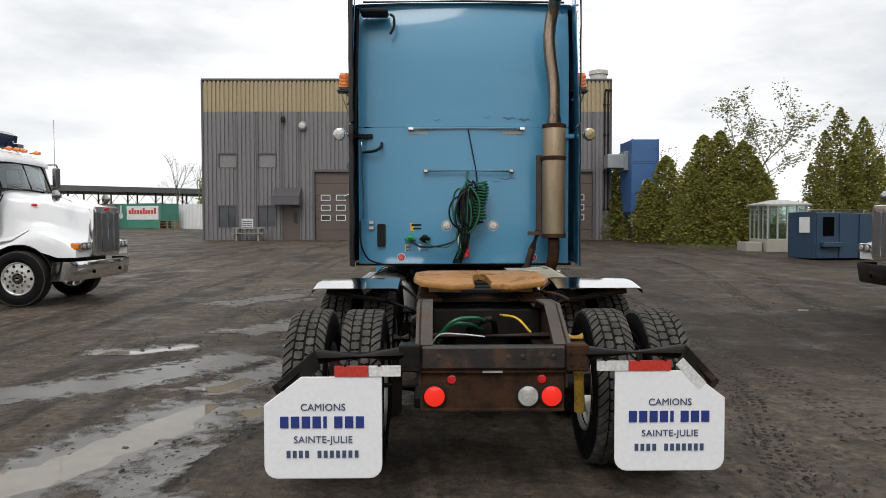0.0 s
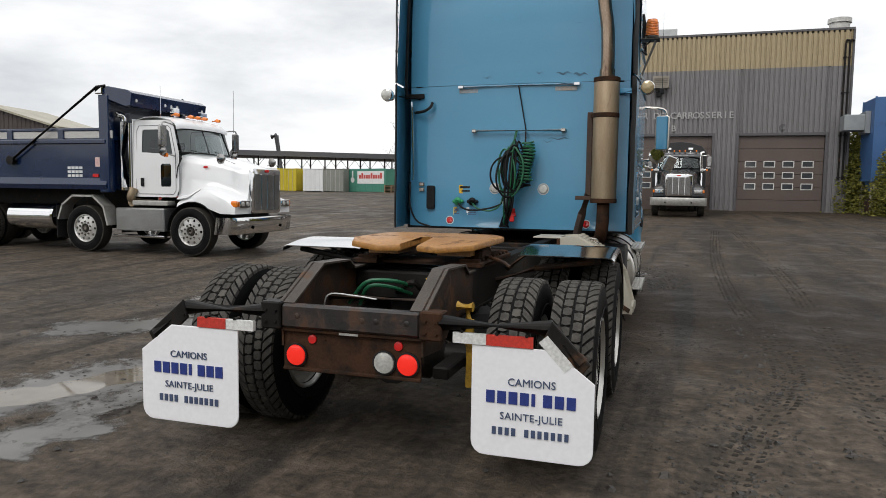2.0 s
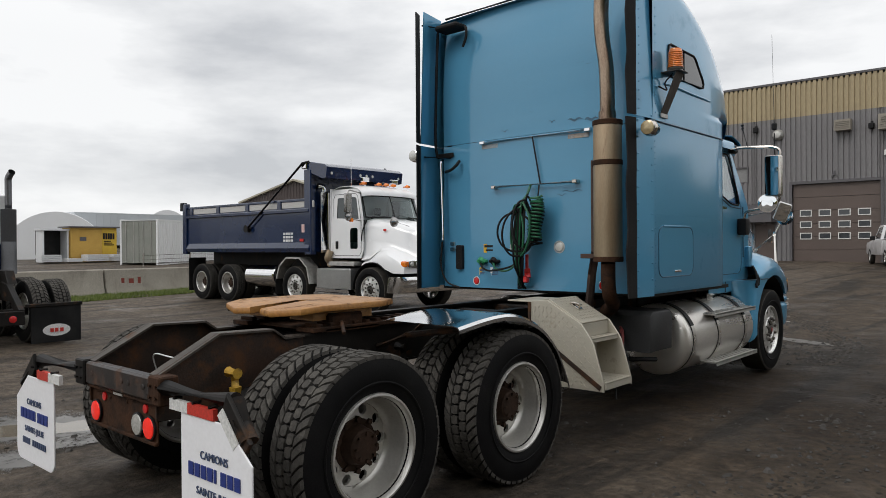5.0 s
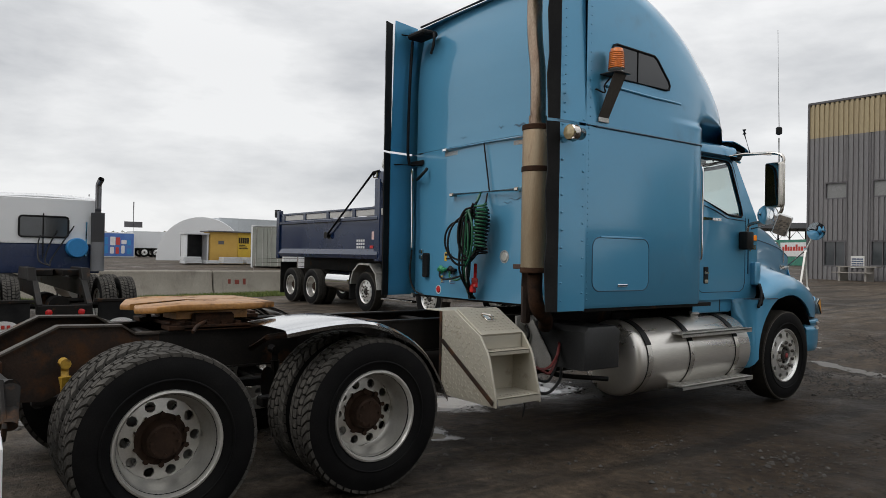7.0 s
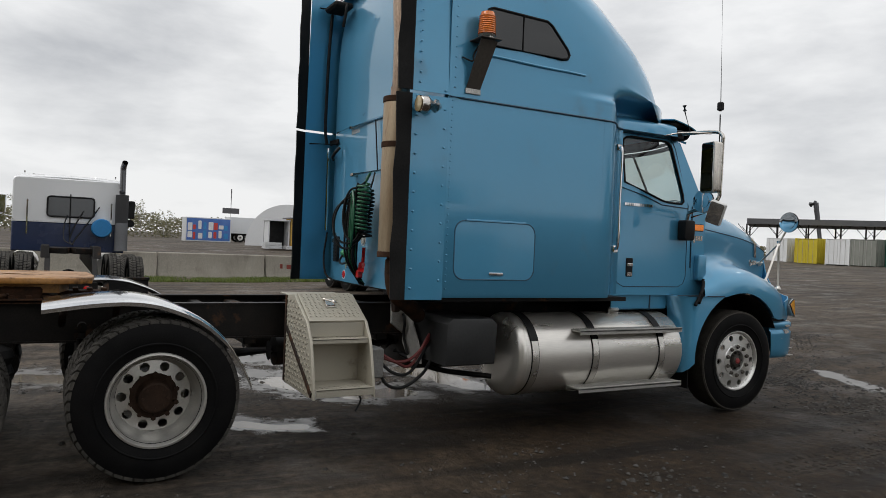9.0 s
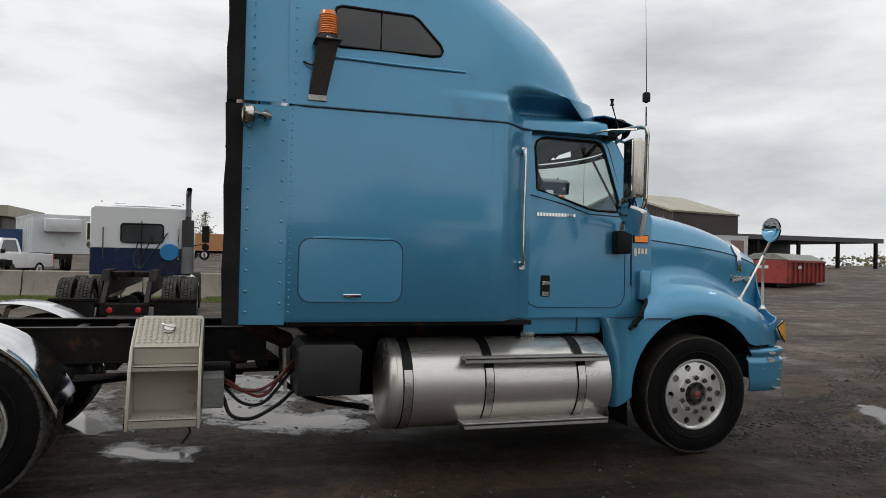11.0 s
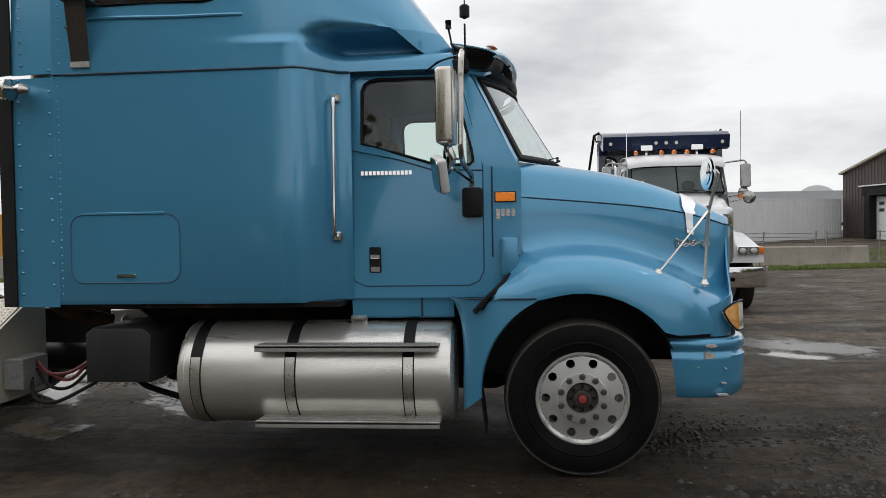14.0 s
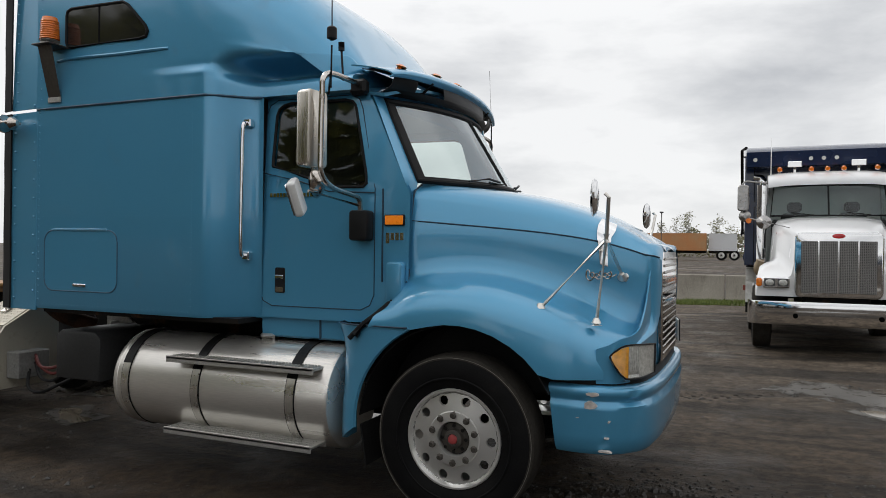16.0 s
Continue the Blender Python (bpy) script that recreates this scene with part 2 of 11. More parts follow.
MIRROR = mat("mirror_glass", (0.85, 0.88, 0.90), 0.02, 1.0, grain=0.0, second=(0.84, 0.87, 0.89), rough_var=0.01, fine=2)
BLACK = mat("black_plastic", (0.010, 0.010, 0.0105), 0.45, spec=0.16, second=(0.028, 0.028, 0.028), fine=150)
GREENHOSE = mat("green_air_hose", (0.015, 0.12, 0.055), 0.35, fine=50)
YELLOW = mat("yellow_paint", (0.72, 0.45, 0.02), 0.45, second=(0.55, 0.32, 0.02), scale=4)
STICKER_W = mat("white_sticker", (0.75, 0.75, 0.74), 0.5)
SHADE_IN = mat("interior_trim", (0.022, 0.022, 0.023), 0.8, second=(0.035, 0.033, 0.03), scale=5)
SEATTAN = mat("tan_seat_cloth", (0.20, 0.12, 0.06), 0.9, scale=5)


# ---- building blocks ----
def pieces(name, bm, material, parent=None, label="", smooth=35):
    """Links every separate piece of a bmesh as a part of its own."""
    left = set(bm.verts)
    while left:
        todo = [left.pop()]
        isle = set(todo)
        while todo:
            for e in todo.pop().link_edges:
                for v in e.verts:
                    if v not in isle:
                        isle.add(v)
                        todo.append(v)
        left -= isle
        one, at = bmesh.new(), {}
        for v in isle:
            at[v] = one.verts.new(v.co)
        for f in {f for v in isle for f in v.link_faces}:
            one.faces.new([at[v] for v in f.verts])
        part(name, one, material, parent, label, smooth)
    bm.free()


def part(name, bm, material, parent=None, label="", smooth=35, mats=()):
    """Links a bmesh as one mesh object under a thing or a part. Its coordinates are the world's, or the thing's own where that has LOCAL set."""
    me = bpy.data.meshes.new(name)
    bmesh.ops.recalc_face_normals(bm, faces=bm.faces[:])
    bm.to_mesh(me)
    bm.free()
    for m in (material, *mats):
        me.materials.append(m)
    if smooth:
        me.polygons.foreach_set("use_smooth", [True] * len(me.polygons))
        me.set_sharp_from_angle(angle=radians(smooth))
    ob = new(name, me)
    if parent:
        ob.parent = parent
        root = parent
        while root.parent:
            root = root.parent
        if not root.get("own_axes"):
            ob.matrix_parent_inverse = base_of[parent.name].inverted() if parent.name in base_of else Matrix()
    if label:
        ob["label"] = label
    return ob


base_of = {}


def thing(name, label, category, at=None, group="", own=True, kind=""):
    """An Empty at the base of a thing; own: its parts are given in the thing's own axes."""
    e = new(name)
    m = at or Matrix()
    e.matrix_world = m
    e.empty_display_size = 0.3
    if own:
        e["own_axes"] = 1
    else:
        base_of[e.name] = m
    return tagged(e, label, category, group, kind)


def solo(name, bm, material, label, category, group="", kind="", smooth=35, mats=(), at=None):
    ob = part(name, bm, material, None, "", smooth, mats)
    if at:
        ob.matrix_world = at
    return tagged(ob, label, category, group, kind)


def B():
    return bmesh.new()


def box(bm, x0, x1, y0, y1, z0, z1, bevel=0.0, seg=1, m=None, mi=0):
    vs = [bm.verts.new((x, y, z)) for x in (x0, x1) for y in (y0, y1) for z in (z0, z1)]
    fs = [bm.faces.new([vs[i] for i in q]) for q in ((0, 1, 3, 2), (4, 6, 7, 5), (0, 4, 5, 1), (2, 3, 7, 6), (0, 2, 6, 4), (1, 5, 7, 3))]
    for f in fs:
        f.material_index = mi
    if bevel:
        es = list({e for f in fs for e in f.edges})
        r = bmesh.ops.bevel(bm, geom=es, offset=bevel, segments=seg, profile=0.5, affect="EDGES", clamp_overlap=True)
        vs = list({v for f in r["faces"] for v in f.verts} | {v for v in vs if v.is_valid})
        for f in r["faces"]:
            f.material_index = mi
        vs = list({v for v0 in vs for f in v0.link_faces for v in f.verts})
    if m:
        bmesh.ops.transform(bm, matrix=m, verts=[v for v in vs if v.is_valid])
    return bm


def prism(bm, poly, axis, a, b, bevel=0.0, seg=1, mi=0):
    """A flat outline pushed from a to b along an axis; poly in the two other axes, in order."""
    def put(p, v):
        return {"x": (v, p[0], p[1]), "y": (p[0], v, p[1]), "z": (p[0], p[1], v)}[axis]
    v0 = [bm.verts.new(put(p, a)) for p in poly]
    v1 = [bm.verts.new(put(p, b)) for p in poly]
    n = len(poly)
    fs = [bm.faces.new(v0), bm.faces.new(v1[::-1])]
    fs += [bm.faces.new((v0[i], v0[(i + 1) % n], v1[(i + 1) % n], v1[i])) for i in range(n)]
    for f in fs:
        f.material_index = mi
    if bevel:
        es = list({e for f in fs[:2] for e in f.edges})
        bmesh.ops.bevel(bm, geom=es, offset=bevel, segments=seg, profile=0.5, affect="EDGES", clamp_overlap=True)
    return bm


def round_rect(x0, x1, z0, z1, r, n=4):
    pts = []
    for cx, cz, a0 in ((x1 - r, z1 - r, 0), (x0 + r, z1 - r, 90), (x0 + r, z0 + r, 180), (x1 - r, z0 + r, 270)):
        for i in range(n + 1):
            a = radians(a0 + 90 * i / n)
            pts.append((cx + r * math.cos(a), cz + r * math.sin(a)))
    return pts


def frame_for(d):
    d = Vector(d).normalized()
    u = d.cross(Vector((0, 0, 1)))
    u = u.normalized() if u.length > 1e-4 else Vector((1, 0, 0))
    return u, u.cross(d).normalized()


def tube(bm, pts, r, seg=10, cap=True, mi=0):
    """A round bar or hose along points; r is one radius or one for each point."""
    pts = [Vector(p) for p in pts]
    rs = r if isinstance(r, (list, tuple)) else [r] * len(pts)
    rings, u = [], None
    for i, p in enumerate(pts):
        d = (pts[min(i + 1, len(pts) - 1)] - pts[max(i - 1, 0)]).normalized()
        if u is None:
            u, v = frame_for(d)
        else:
            u = (u - d * u.dot(d)).normalized()
            v = d.cross(u).normalized()
        rings.append([bm.verts.new(p + rs[i] * (math.cos(2 * math.pi * k / seg) * u + math.sin(2 * math.pi * k / seg) * v)) for k in range(seg)])
    for a, b in zip(rings, rings[1:]):
        for k in range(seg):
            f = bm.faces.new((a[k], a[(k + 1) % seg], b[(k + 1) % seg], b[k]))
            f.material_index = mi
    if cap:
        for ring in (rings[0], rings[-1][::-1]):
            bm.faces.new(ring).material_index = mi
    return bm


def bend(pts, n=6):
    """A smooth curve (Catmull-Rom) through points."""
    P = [Vector(p) for p in pts]
    P = [2 * P[0] - P[1]] + P + [2 * P[-1] - P[-2]]
    out = []
    for i in range(1, len(P) - 2):
        for k in range(n):
            t = k / n
            a, b, c, d = P[i - 1:i + 3]
            out.append(0.5 * ((2 * b) + (c - a) * t + (2 * a - 5 * b + 4 * c - d) * t * t + (3 * b - a - 3 * c + d) * t ** 3))
    return out + [P[-2]]


def lathe(bm, prof, axis="x", at=(0, 0, 0), seg=32, mi=0, close=False):
    """Turns a profile of (along the axis, radius) round an axis."""
    at = Vector(at)
    def put(s, r, a):
        c, q = r * math.cos(a), r * math.sin(a)
        return at + Vector({"x": (s, c, q), "y": (c, s, q), "z": (c, q, s)}[axis])
    rings = []
    for s, r in prof:
        rings.append([bm.verts.new(put(s, r, 2 * math.pi * k / seg)) for k in range(seg)] if r > 1e-5 else [bm.verts.new(put(s, 0, 0))])
    pairs = list(zip(rings, rings[1:]))
    if close:
        pairs.append((rings[-1], rings[0]))
    for a, b in pairs:
        for k in range(seg):
            k2 = (k + 1) % seg
            if len(a) == 1 and len(b) == 1:
                continue
            q = (a[0], b[k2], b[k]) if len(a) == 1 else (a[k], a[k2], b[0]) if len(b) == 1 else (a[k], a[k2], b[k2], b[k])
            bm.faces.new(q).material_index = mi
    return bm


def disc(bm, centre, normal, r, thick, seg=20, mi=0):
    c, d = Vector(centre), Vector(normal).normalized()
    return tube(bm, [c, c + d * thick * 0.8, c + d * thick], [r, r, r * 0.93], seg, True, mi)


def dome(bm, centre, normal, r, h, seg=8, mi=0):
    """A rivet head."""
    c, n = Vector(centre), Vector(normal).normalized()
    tube(bm, [c - n * 0.002, c + n * h * 0.4, c + n * h * 0.85, c + n * h], [r, r * 0.92, r * 0.55, r * 0.1], seg)


def loft(bm, rings, close=True, caps=True, mi=0):
    """Skins rings of points of equal number."""
    vs = [[bm.verts.new(p) for p in ring] for ring in rings]
    n = len(vs[0])
    for a, b in zip(vs, vs[1:]):
        for k in range(n if close else n - 1):
            k2 = (k + 1) % n
            bm.faces.new((a[k], a[k2], b[k2], b[k])).material_index = mi
    if caps and close:
        bm.faces.new(vs[0]).material_index = mi
        bm.faces.new(vs[-1][::-1]).material_index = mi
    return vs


def sheet(bm, rows, thick=0.0, mi=0):
    """An open skin through rows of points; with a thickness it becomes a shell."""
    vs = [[bm.verts.new(p) for p in row] for row in rows]
    fs = []
    for a, b in zip(vs, vs[1:]):
        for k in range(len(a) - 1):
            fs.append(bm.faces.new((a[k], a[k + 1], b[k + 1], b[k])))
    for f in fs:
        f.material_index = mi
    if thick:
        bmesh.ops.recalc_face_normals(bm, faces=fs)
        bmesh.ops.solidify(bm, geom=fs, thickness=thick)
    return bm


def mirror_x(bm):
    bmesh.ops.mirror(bm, geom=bm.verts[:] + bm.edges[:] + bm.faces[:], merge_dist=0.0005, axis="X")
    return bm


def text_mesh(body, size, m, extrude=0.003, spacing=1.0, bold=0.0, shear=0.0):
    """The built-in font as a bmesh: letters in x and y, centred, moved by m."""
    cu = bpy.data.curves.new("letters", "FONT")
    cu.body, cu.size, cu.extrude, cu.space_character = body, size, extrude, spacing
    cu.offset, cu.shear = bold, shear
    cu.align_x, cu.align_y = "CENTER", "CENTER"
    cu.resolution_u = 3
    ob = bpy.data.objects.new("letters", cu)
    scene.collection.objects.link(ob)
    me = bpy.data.meshes.new_from_object(ob.evaluated_get(bpy.context.evaluated_depsgraph_get()))
    bm = B()
    bm.from_mesh(me)
    bm.transform(m)
    bpy.data.objects.remove(ob)
    bpy.data.curves.remove(cu)
    bpy.data.meshes.remove(me)
    return bm


def bars(bm, x0, x1, z0, z1, rows, y, t, rng):
    """Plain bars in place of writing that cannot be read."""
    h = (z1 - z0) / rows
    for i in range(rows):
        x = x0
        while x < x1 - 0.02 * (x1 - x0):
            w = min(x1 - x, (x1 - x0) * rng.uniform(0.12, 0.3))
            box(bm, x, x + w * 0.86, y, y + t, z0 + h * (i + 0.22), z0 + h * (i + 0.78))
            x += w
    return bm

# ---- the blue highway tractor ----
HUB = 0.52
truck = thing("semi_truck", "light blue sleeper tractor with rusty rear frame on dirt yard", "truck", pose(0, 8, 0), own=False)
truck.matrix_world = pose(0.025, 8.03, 0.0)


def ring_holes(bm, x, r0, r1, n, rc, rh, bulge=0.0, mi=0):
    """A wheel disc between two radii with n round holes, in the plane x."""
    for i in range(n):
        a0, a1 = 2 * math.pi * (i - 0.5) / n, 2 * math.pi * (i + 0.5) / n
        am = (a0 + a1) / 2
        def P(r, a):
            return (x + bulge * (1 - (r - r0) / (r1 - r0)), r * math.cos(a), r * math.sin(a))
        rm = (r0 + r1) / 2
        outer = [P(r0, a0), P(r0, am), P(r0, a1), P(rm, a1), P(r1, a1), P(r1, am), P(r1, a0), P(rm, a0)]
        inner = []
        for r, a in ((-1, -1), (-1, 0), (-1, 1), (0, 1), (1, 1), (1, 0), (1, -1), (0, -1)):
            k = rh / math.hypot(r, a)
            inner.append(P(rc + r * k, am + a * k / rc))
        vo, vi = [bm.verts.new(p) for p in outer], [bm.verts.new(p) for p in inner]
        vb = [bm.verts.new((p[0] - 0.02, p[1], p[2])) for p in inner]
        for k in range(8):
            k2 = (k + 1) % 8
            for q in ((vo[k], vo[k2], vi[k2], vi[k]), (vi[k], vi[k2], vb[k2], vb[k])):
                bm.faces.new(q).material_index = mi
    bmesh.ops.remove_doubles(bm, verts=bm.verts[:], dist=0.0005)
    return bm


def tyre_mesh(R=0.52, w=0.28, rim=0.286, seg=72):
    bm = B()
    h = w / 2
    prof = [(-h * 0.72, rim - 0.012), (-h * 0.8, rim + 0.01), (-h * 0.93, rim + 0.05), (-h * 1.0, rim + 0.105), (-h * 0.98, rim + 0.15),
            (-h * 0.92, R - 0.045), (-h * 0.86, R - 0.022), (-h * 0.5, R - 0.016), (0, R - 0.015)]
    prof = prof + [(-s, r) for s, r in prof[-2::-1]]
    lathe(bm, prof, "x", seg=seg, close=True)
    for s in (-1, 1):
        lathe(bm, [(s * h * 1.0, rim + 0.07), (s * (h * 1.0 + 0.004), rim + 0.075), (s * (h * 1.0 + 0.004), rim + 0.08), (s * h * 1.0, rim + 0.085)], "x", seg=seg)
    return bm


def tread_mesh(R=0.52, w=0.28):
    """Four rows of rubber lugs round a drive tyre."""
    bm = B()
    h, n = w / 2, 50
    def block(xc, wx, a, da, skew, hexy, top=R, low=R - 0.03):
        pts = [(-wx, -da), (0, -da * (1.35 if hexy else 1)), (wx, -da), (wx, da), (0, da * (1.35 if hexy else 1)), (-wx, da)]
        lo, hi = [], []
        for px, pa in pts:
            for lst, rr, k in ((lo, low, 1), (hi, top - (0.010 if abs(xc + px) > h * 0.75 else 0), 0.88)):
                aa = a + (pa + skew * px) * k
                lst.append(bm.verts.new((xc + px * k, rr * math.cos(aa), rr * math.sin(aa))))
        bm.faces.new(hi)
        for k in range(6):
            bm.faces.new((lo[k], lo[(k + 1) % 6], hi[(k + 1) % 6], hi[k]))
    for i in range(n):
        a = 2 * math.pi * i / n
        da = math.pi / n
        block(-h * 0.68, h * 0.225, a, da * 0.82, 2.0, False)
        block(h * 0.68, h * 0.225, a + da, da * 0.82, -2.0, False)
        block(-h * 0.235, h * 0.195, a + da * 0.5, da * 0.74, 0.0, True)
        block(h * 0.225, h * 0.195, a - da * 0.5, da * 0.74, 0.0, True)
    return bm


def rim_mesh(deep=True):
    bm = B()
    if deep:
        lathe(bm, [(0.116, 0.306), (0.128, 0.302), (0.130, 0.290), (0.112, 0.278), (0.06, 0.268), (-0.02, 0.258), (-0.045, 0.246), (-0.058, 0.232)], "x", seg=56)
        ring_holes(bm, -0.058, 0.145, 0.232, 10, 0.194, 0.031, bulge=0.012)
        lathe(bm, [(-0.125, 0.30), (-0.12, 0.27), (0.07, 0.268)], "x", seg=48)
    else:
        lathe(bm, [(0.118, 0.302), (0.126, 0.298), (0.126, 0.288), (0.112, 0.280), (0.098, 0.272)], "x", seg=48)
        ring_holes(bm, 0.098, 0.165, 0.272, 10, 0.233, 0.030, bulge=0.012)
        lathe(bm, [(0.11, 0.165), (0.118, 0.160), (0.122, 0.105), (0.112, 0.10), (0.08, 0.098)], "x", seg=48)
        lathe(bm, [(-0.125, 0.30), (-0.12, 0.27), (0.09, 0.27)], "x", seg=48)
    return bm


def hub_mesh(deep=True):
    bm = B()
    if deep:
        lathe(bm, [(-0.05, 0.15), (-0.042, 0.146), (-0.042, 0.112), (-0.01, 0.104), (0.03, 0.098), (0.04, 0.085), (0.043, 0.0)], "x", seg=24)
    else:
        lathe(bm, [(0.07, 0.10), (0.092, 0.092), (0.098, 0.06), (0.128, 0.055), (0.135, 0.035)], "x", seg=24)
    return bm


def nuts_mesh():
    bm = B()
    for a in (0.0,):
        p = (0.142 * math.cos(a), 0.142 * math.sin(a))
        tube(bm, [(0.11, *p), (0.128, *p), (0.146, *p)], [0.023, 0.022, 0.014], 8)
    return bm


def worn(bm, R=0.52):
    """Muddy tread and a thin scuffed line along the shoulder."""
    for f in bm.faces:
        c = f.calc_center_median()
        if math.hypot(c.y, c.z) > R - 0.036:
            f.material_index = 1
    lathe(bm, [(0.1345, R - 0.036), (0.1355, R - 0.035), (0.134, R - 0.0325)], "x", seg=72)
    for f in bm.faces[-144:]:
        f.material_index = 2
    return bm


def held(bm, material, mats=()):
    """A mesh kept to be shared between alike parts."""
    ob = part("kept", bm, material, mats=mats)
    me = ob.data
    bpy.data.objects.remove(ob)
    return me


ME_TYRE_D, ME_TYRE_S = held(tyre_mesh(), TYRE), held(worn(tyre_mesh(w=0.285)), TYRE, (mat("muddy_tread_rubber", (0.030, 0.027, 0.023), 0.8, spec=0.1, second=(0.055, 0.05, 0.043), scale=14, fine=60, bump=0.4), mat("scuffed_tyre_edge", (0.20, 0.185, 0.165), 0.8, spec=0.1, second=(0.06, 0.055, 0.05), scale=16)))
ME_RIM_D, ME_RIM_S = held(rim_mesh(True), RIM), held(rim_mesh(False), RIM_ALU)
ME_HUB_D, ME_HUB_S, ME_NUTS = held(hub_mesh(True), mat("dark_hub_rust", (0.045, 0.026, 0.017), 0.75, spec=0.15, second=(0.02, 0.014, 0.011), scale=8, bump=0.3)), held(hub_mesh(False), mat("grimy_hub", (0.075, 0.065, 0.055), 0.6, 0.3, second=(0.03, 0.026, 0.022), scale=14, bump=0.2)), held(nuts_mesh(), mat("grey_steel_nut", (0.12, 0.108, 0.095), 0.45, 0.7))
ME_TREAD = held(tread_mesh(), TREAD)


def bolt_mesh(x0, x1, r, size):
    bm = B()
    tube(bm, [(x0, r, 0), (x1, r, 0)], size, 6)
    return bm


ME_NUT_D, ME_BOLT_D, ME_BOLT_S = held(bolt_mesh(-0.06, -0.015, 0.143, 0.017), ME_HUB_D.materials[0]), held(bolt_mesh(0.03, 0.056, 0.075, 0.010), ME_HUB_D.materials[0]), held(bolt_mesh(0.085, 0.112, 0.077, 0.012), STEEL_BLACK)
_b = B()
tube(_b, [(0.128, 0, 0), (0.139, 0, 0), (0.143, 0, 0)], [0.030, 0.027, 0.016], 16)
ME_CAP = held(_b, mat("faded_red_cap", (0.36, 0.05, 0.05), 0.5, second=(0.25, 0.04, 0.04), scale=20))


def share(name, me, parent, m, label=""):
    ob = new(name, me)
    ob.parent = parent
    ob.matrix_basis = m
    if label:
        ob["label"] = label
    return ob


def wheel(parent, x, y, z, side, kind, hub=True, scale=1.0, base=True, cap=False):
    """A wheel: tyre, rim and hub; side is +1 where its face looks to +x."""
    m = pose(x, y, z, 0, 0, 0 if side > 0 else 180) @ Matrix.Scale(scale, 4)
    w = new("wheel", ME_RIM_D if kind != "steer" else ME_RIM_S)
    w.parent = parent
    if base and parent.name in base_of:
        w.matrix_parent_inverse = base_of[parent.name].inverted()
    w.matrix_basis = m
    I = Matrix()
    share("tyre", ME_TYRE_S if kind == "steer" else ME_TYRE_D, w, I, "dusty black rubber tyre")
    if hub:
        share("hub", ME_HUB_S if kind == "steer" else ME_HUB_D, w, I)
        for i in range(8):
            share("hub_bolt", ME_BOLT_S if kind == "steer" else ME_BOLT_D, w, Matrix.Rotation(2 * math.pi * i / 8, 4, "X"))
    if kind != "steer":
        share("tread", ME_TREAD, w, I, "dusty worn rubber lugs")["kind"] = "stuff"
        for i in range(10 if hub else 0):
            share("lug_nut", ME_NUT_D, w, Matrix.Rotation(2 * math.pi * i / 10 + 0.3, 4, "X"))
    if kind == "steer":
        for i in range(10):
            share("lug_nut", ME_NUTS, w, Matrix.Rotation(2 * math.pi * (i + 0.5) / 10, 4, "X"))
        if cap:
            share("hub_cap", ME_CAP, w, I, "red hub cap")
    return w


REAR, MID, STEER = 4.84, 6.14, 11.472
for yy in (REAR, MID):
    for s in (1, -1):
        wheel(truck, s * 1.115, yy, 0.497, s, "drive", scale=0.97)
        wheel(truck, s * 0.775, yy, 0.497, -s, "drive", hub=False, scale=0.97)
for s in (1, -1):
    wheel(truck, s * 1.035, STEER, 0.507, s, "steer", scale=0.975, cap=True)

# frame rails: a raised rusty tail with worn caps, then a long black run
for s in (1, -1):
    bm = B()
    prism(bm, [(4.06, 0.66), (4.06, 0.90), (4.42, 1.085), (4.78, 1.075), (4.86, 1.02), (5.0, 1.02), (5.0, 0.76), (4.6, 0.76), (4.35, 0.64)], "x", s * 0.40, s * 0.412)
    box(bm, min(s * 0.335, s * 0.412), max(s * 0.335, s * 0.412), 4.7, 5.0, 0.755, 0.768)
    part("rail_tail", bm, RUST, truck, "rusty raised tail of the frame rail")
    bm = B()
    cap = [(4.06, 0.90), (4.42, 1.085), (4.78, 1.075), (4.86, 1.02), (5.0, 1.02)]
    sheet(bm, [[(s * 0.335, y, z), (s * 0.43, y, z)] for y, z in cap], 0.012)
    part("rail_cap", bm, mat("worn_grey_steel", (0.070, 0.058, 0.048), 0.55, spec=0.3, second=(0.035, 0.028, 0.023), scale=6, fine=80, bump=0.2, dirt=(0.11, 0.05, 0.022), dirt_at=(0.60, 0.72), dirt_scale=5), truck, "worn grey steel top plate", smooth=10)
    bm = B()
    prism(bm, [(5.0, 0.76), (5.0, 1.02), (11.9, 1.02), (11.9, 0.76)], "x", s * 0.40, s * 0.412)
    for z in (0.755, 1.008):
        box(bm, min(s * 0.335, s * 0.425), max(s * 0.335, s * 0.425), 5.0, 11.9, z, z + 0.013)
    part("frame_rail", bm, STEEL_BLACK, truck, "black steel frame rail")

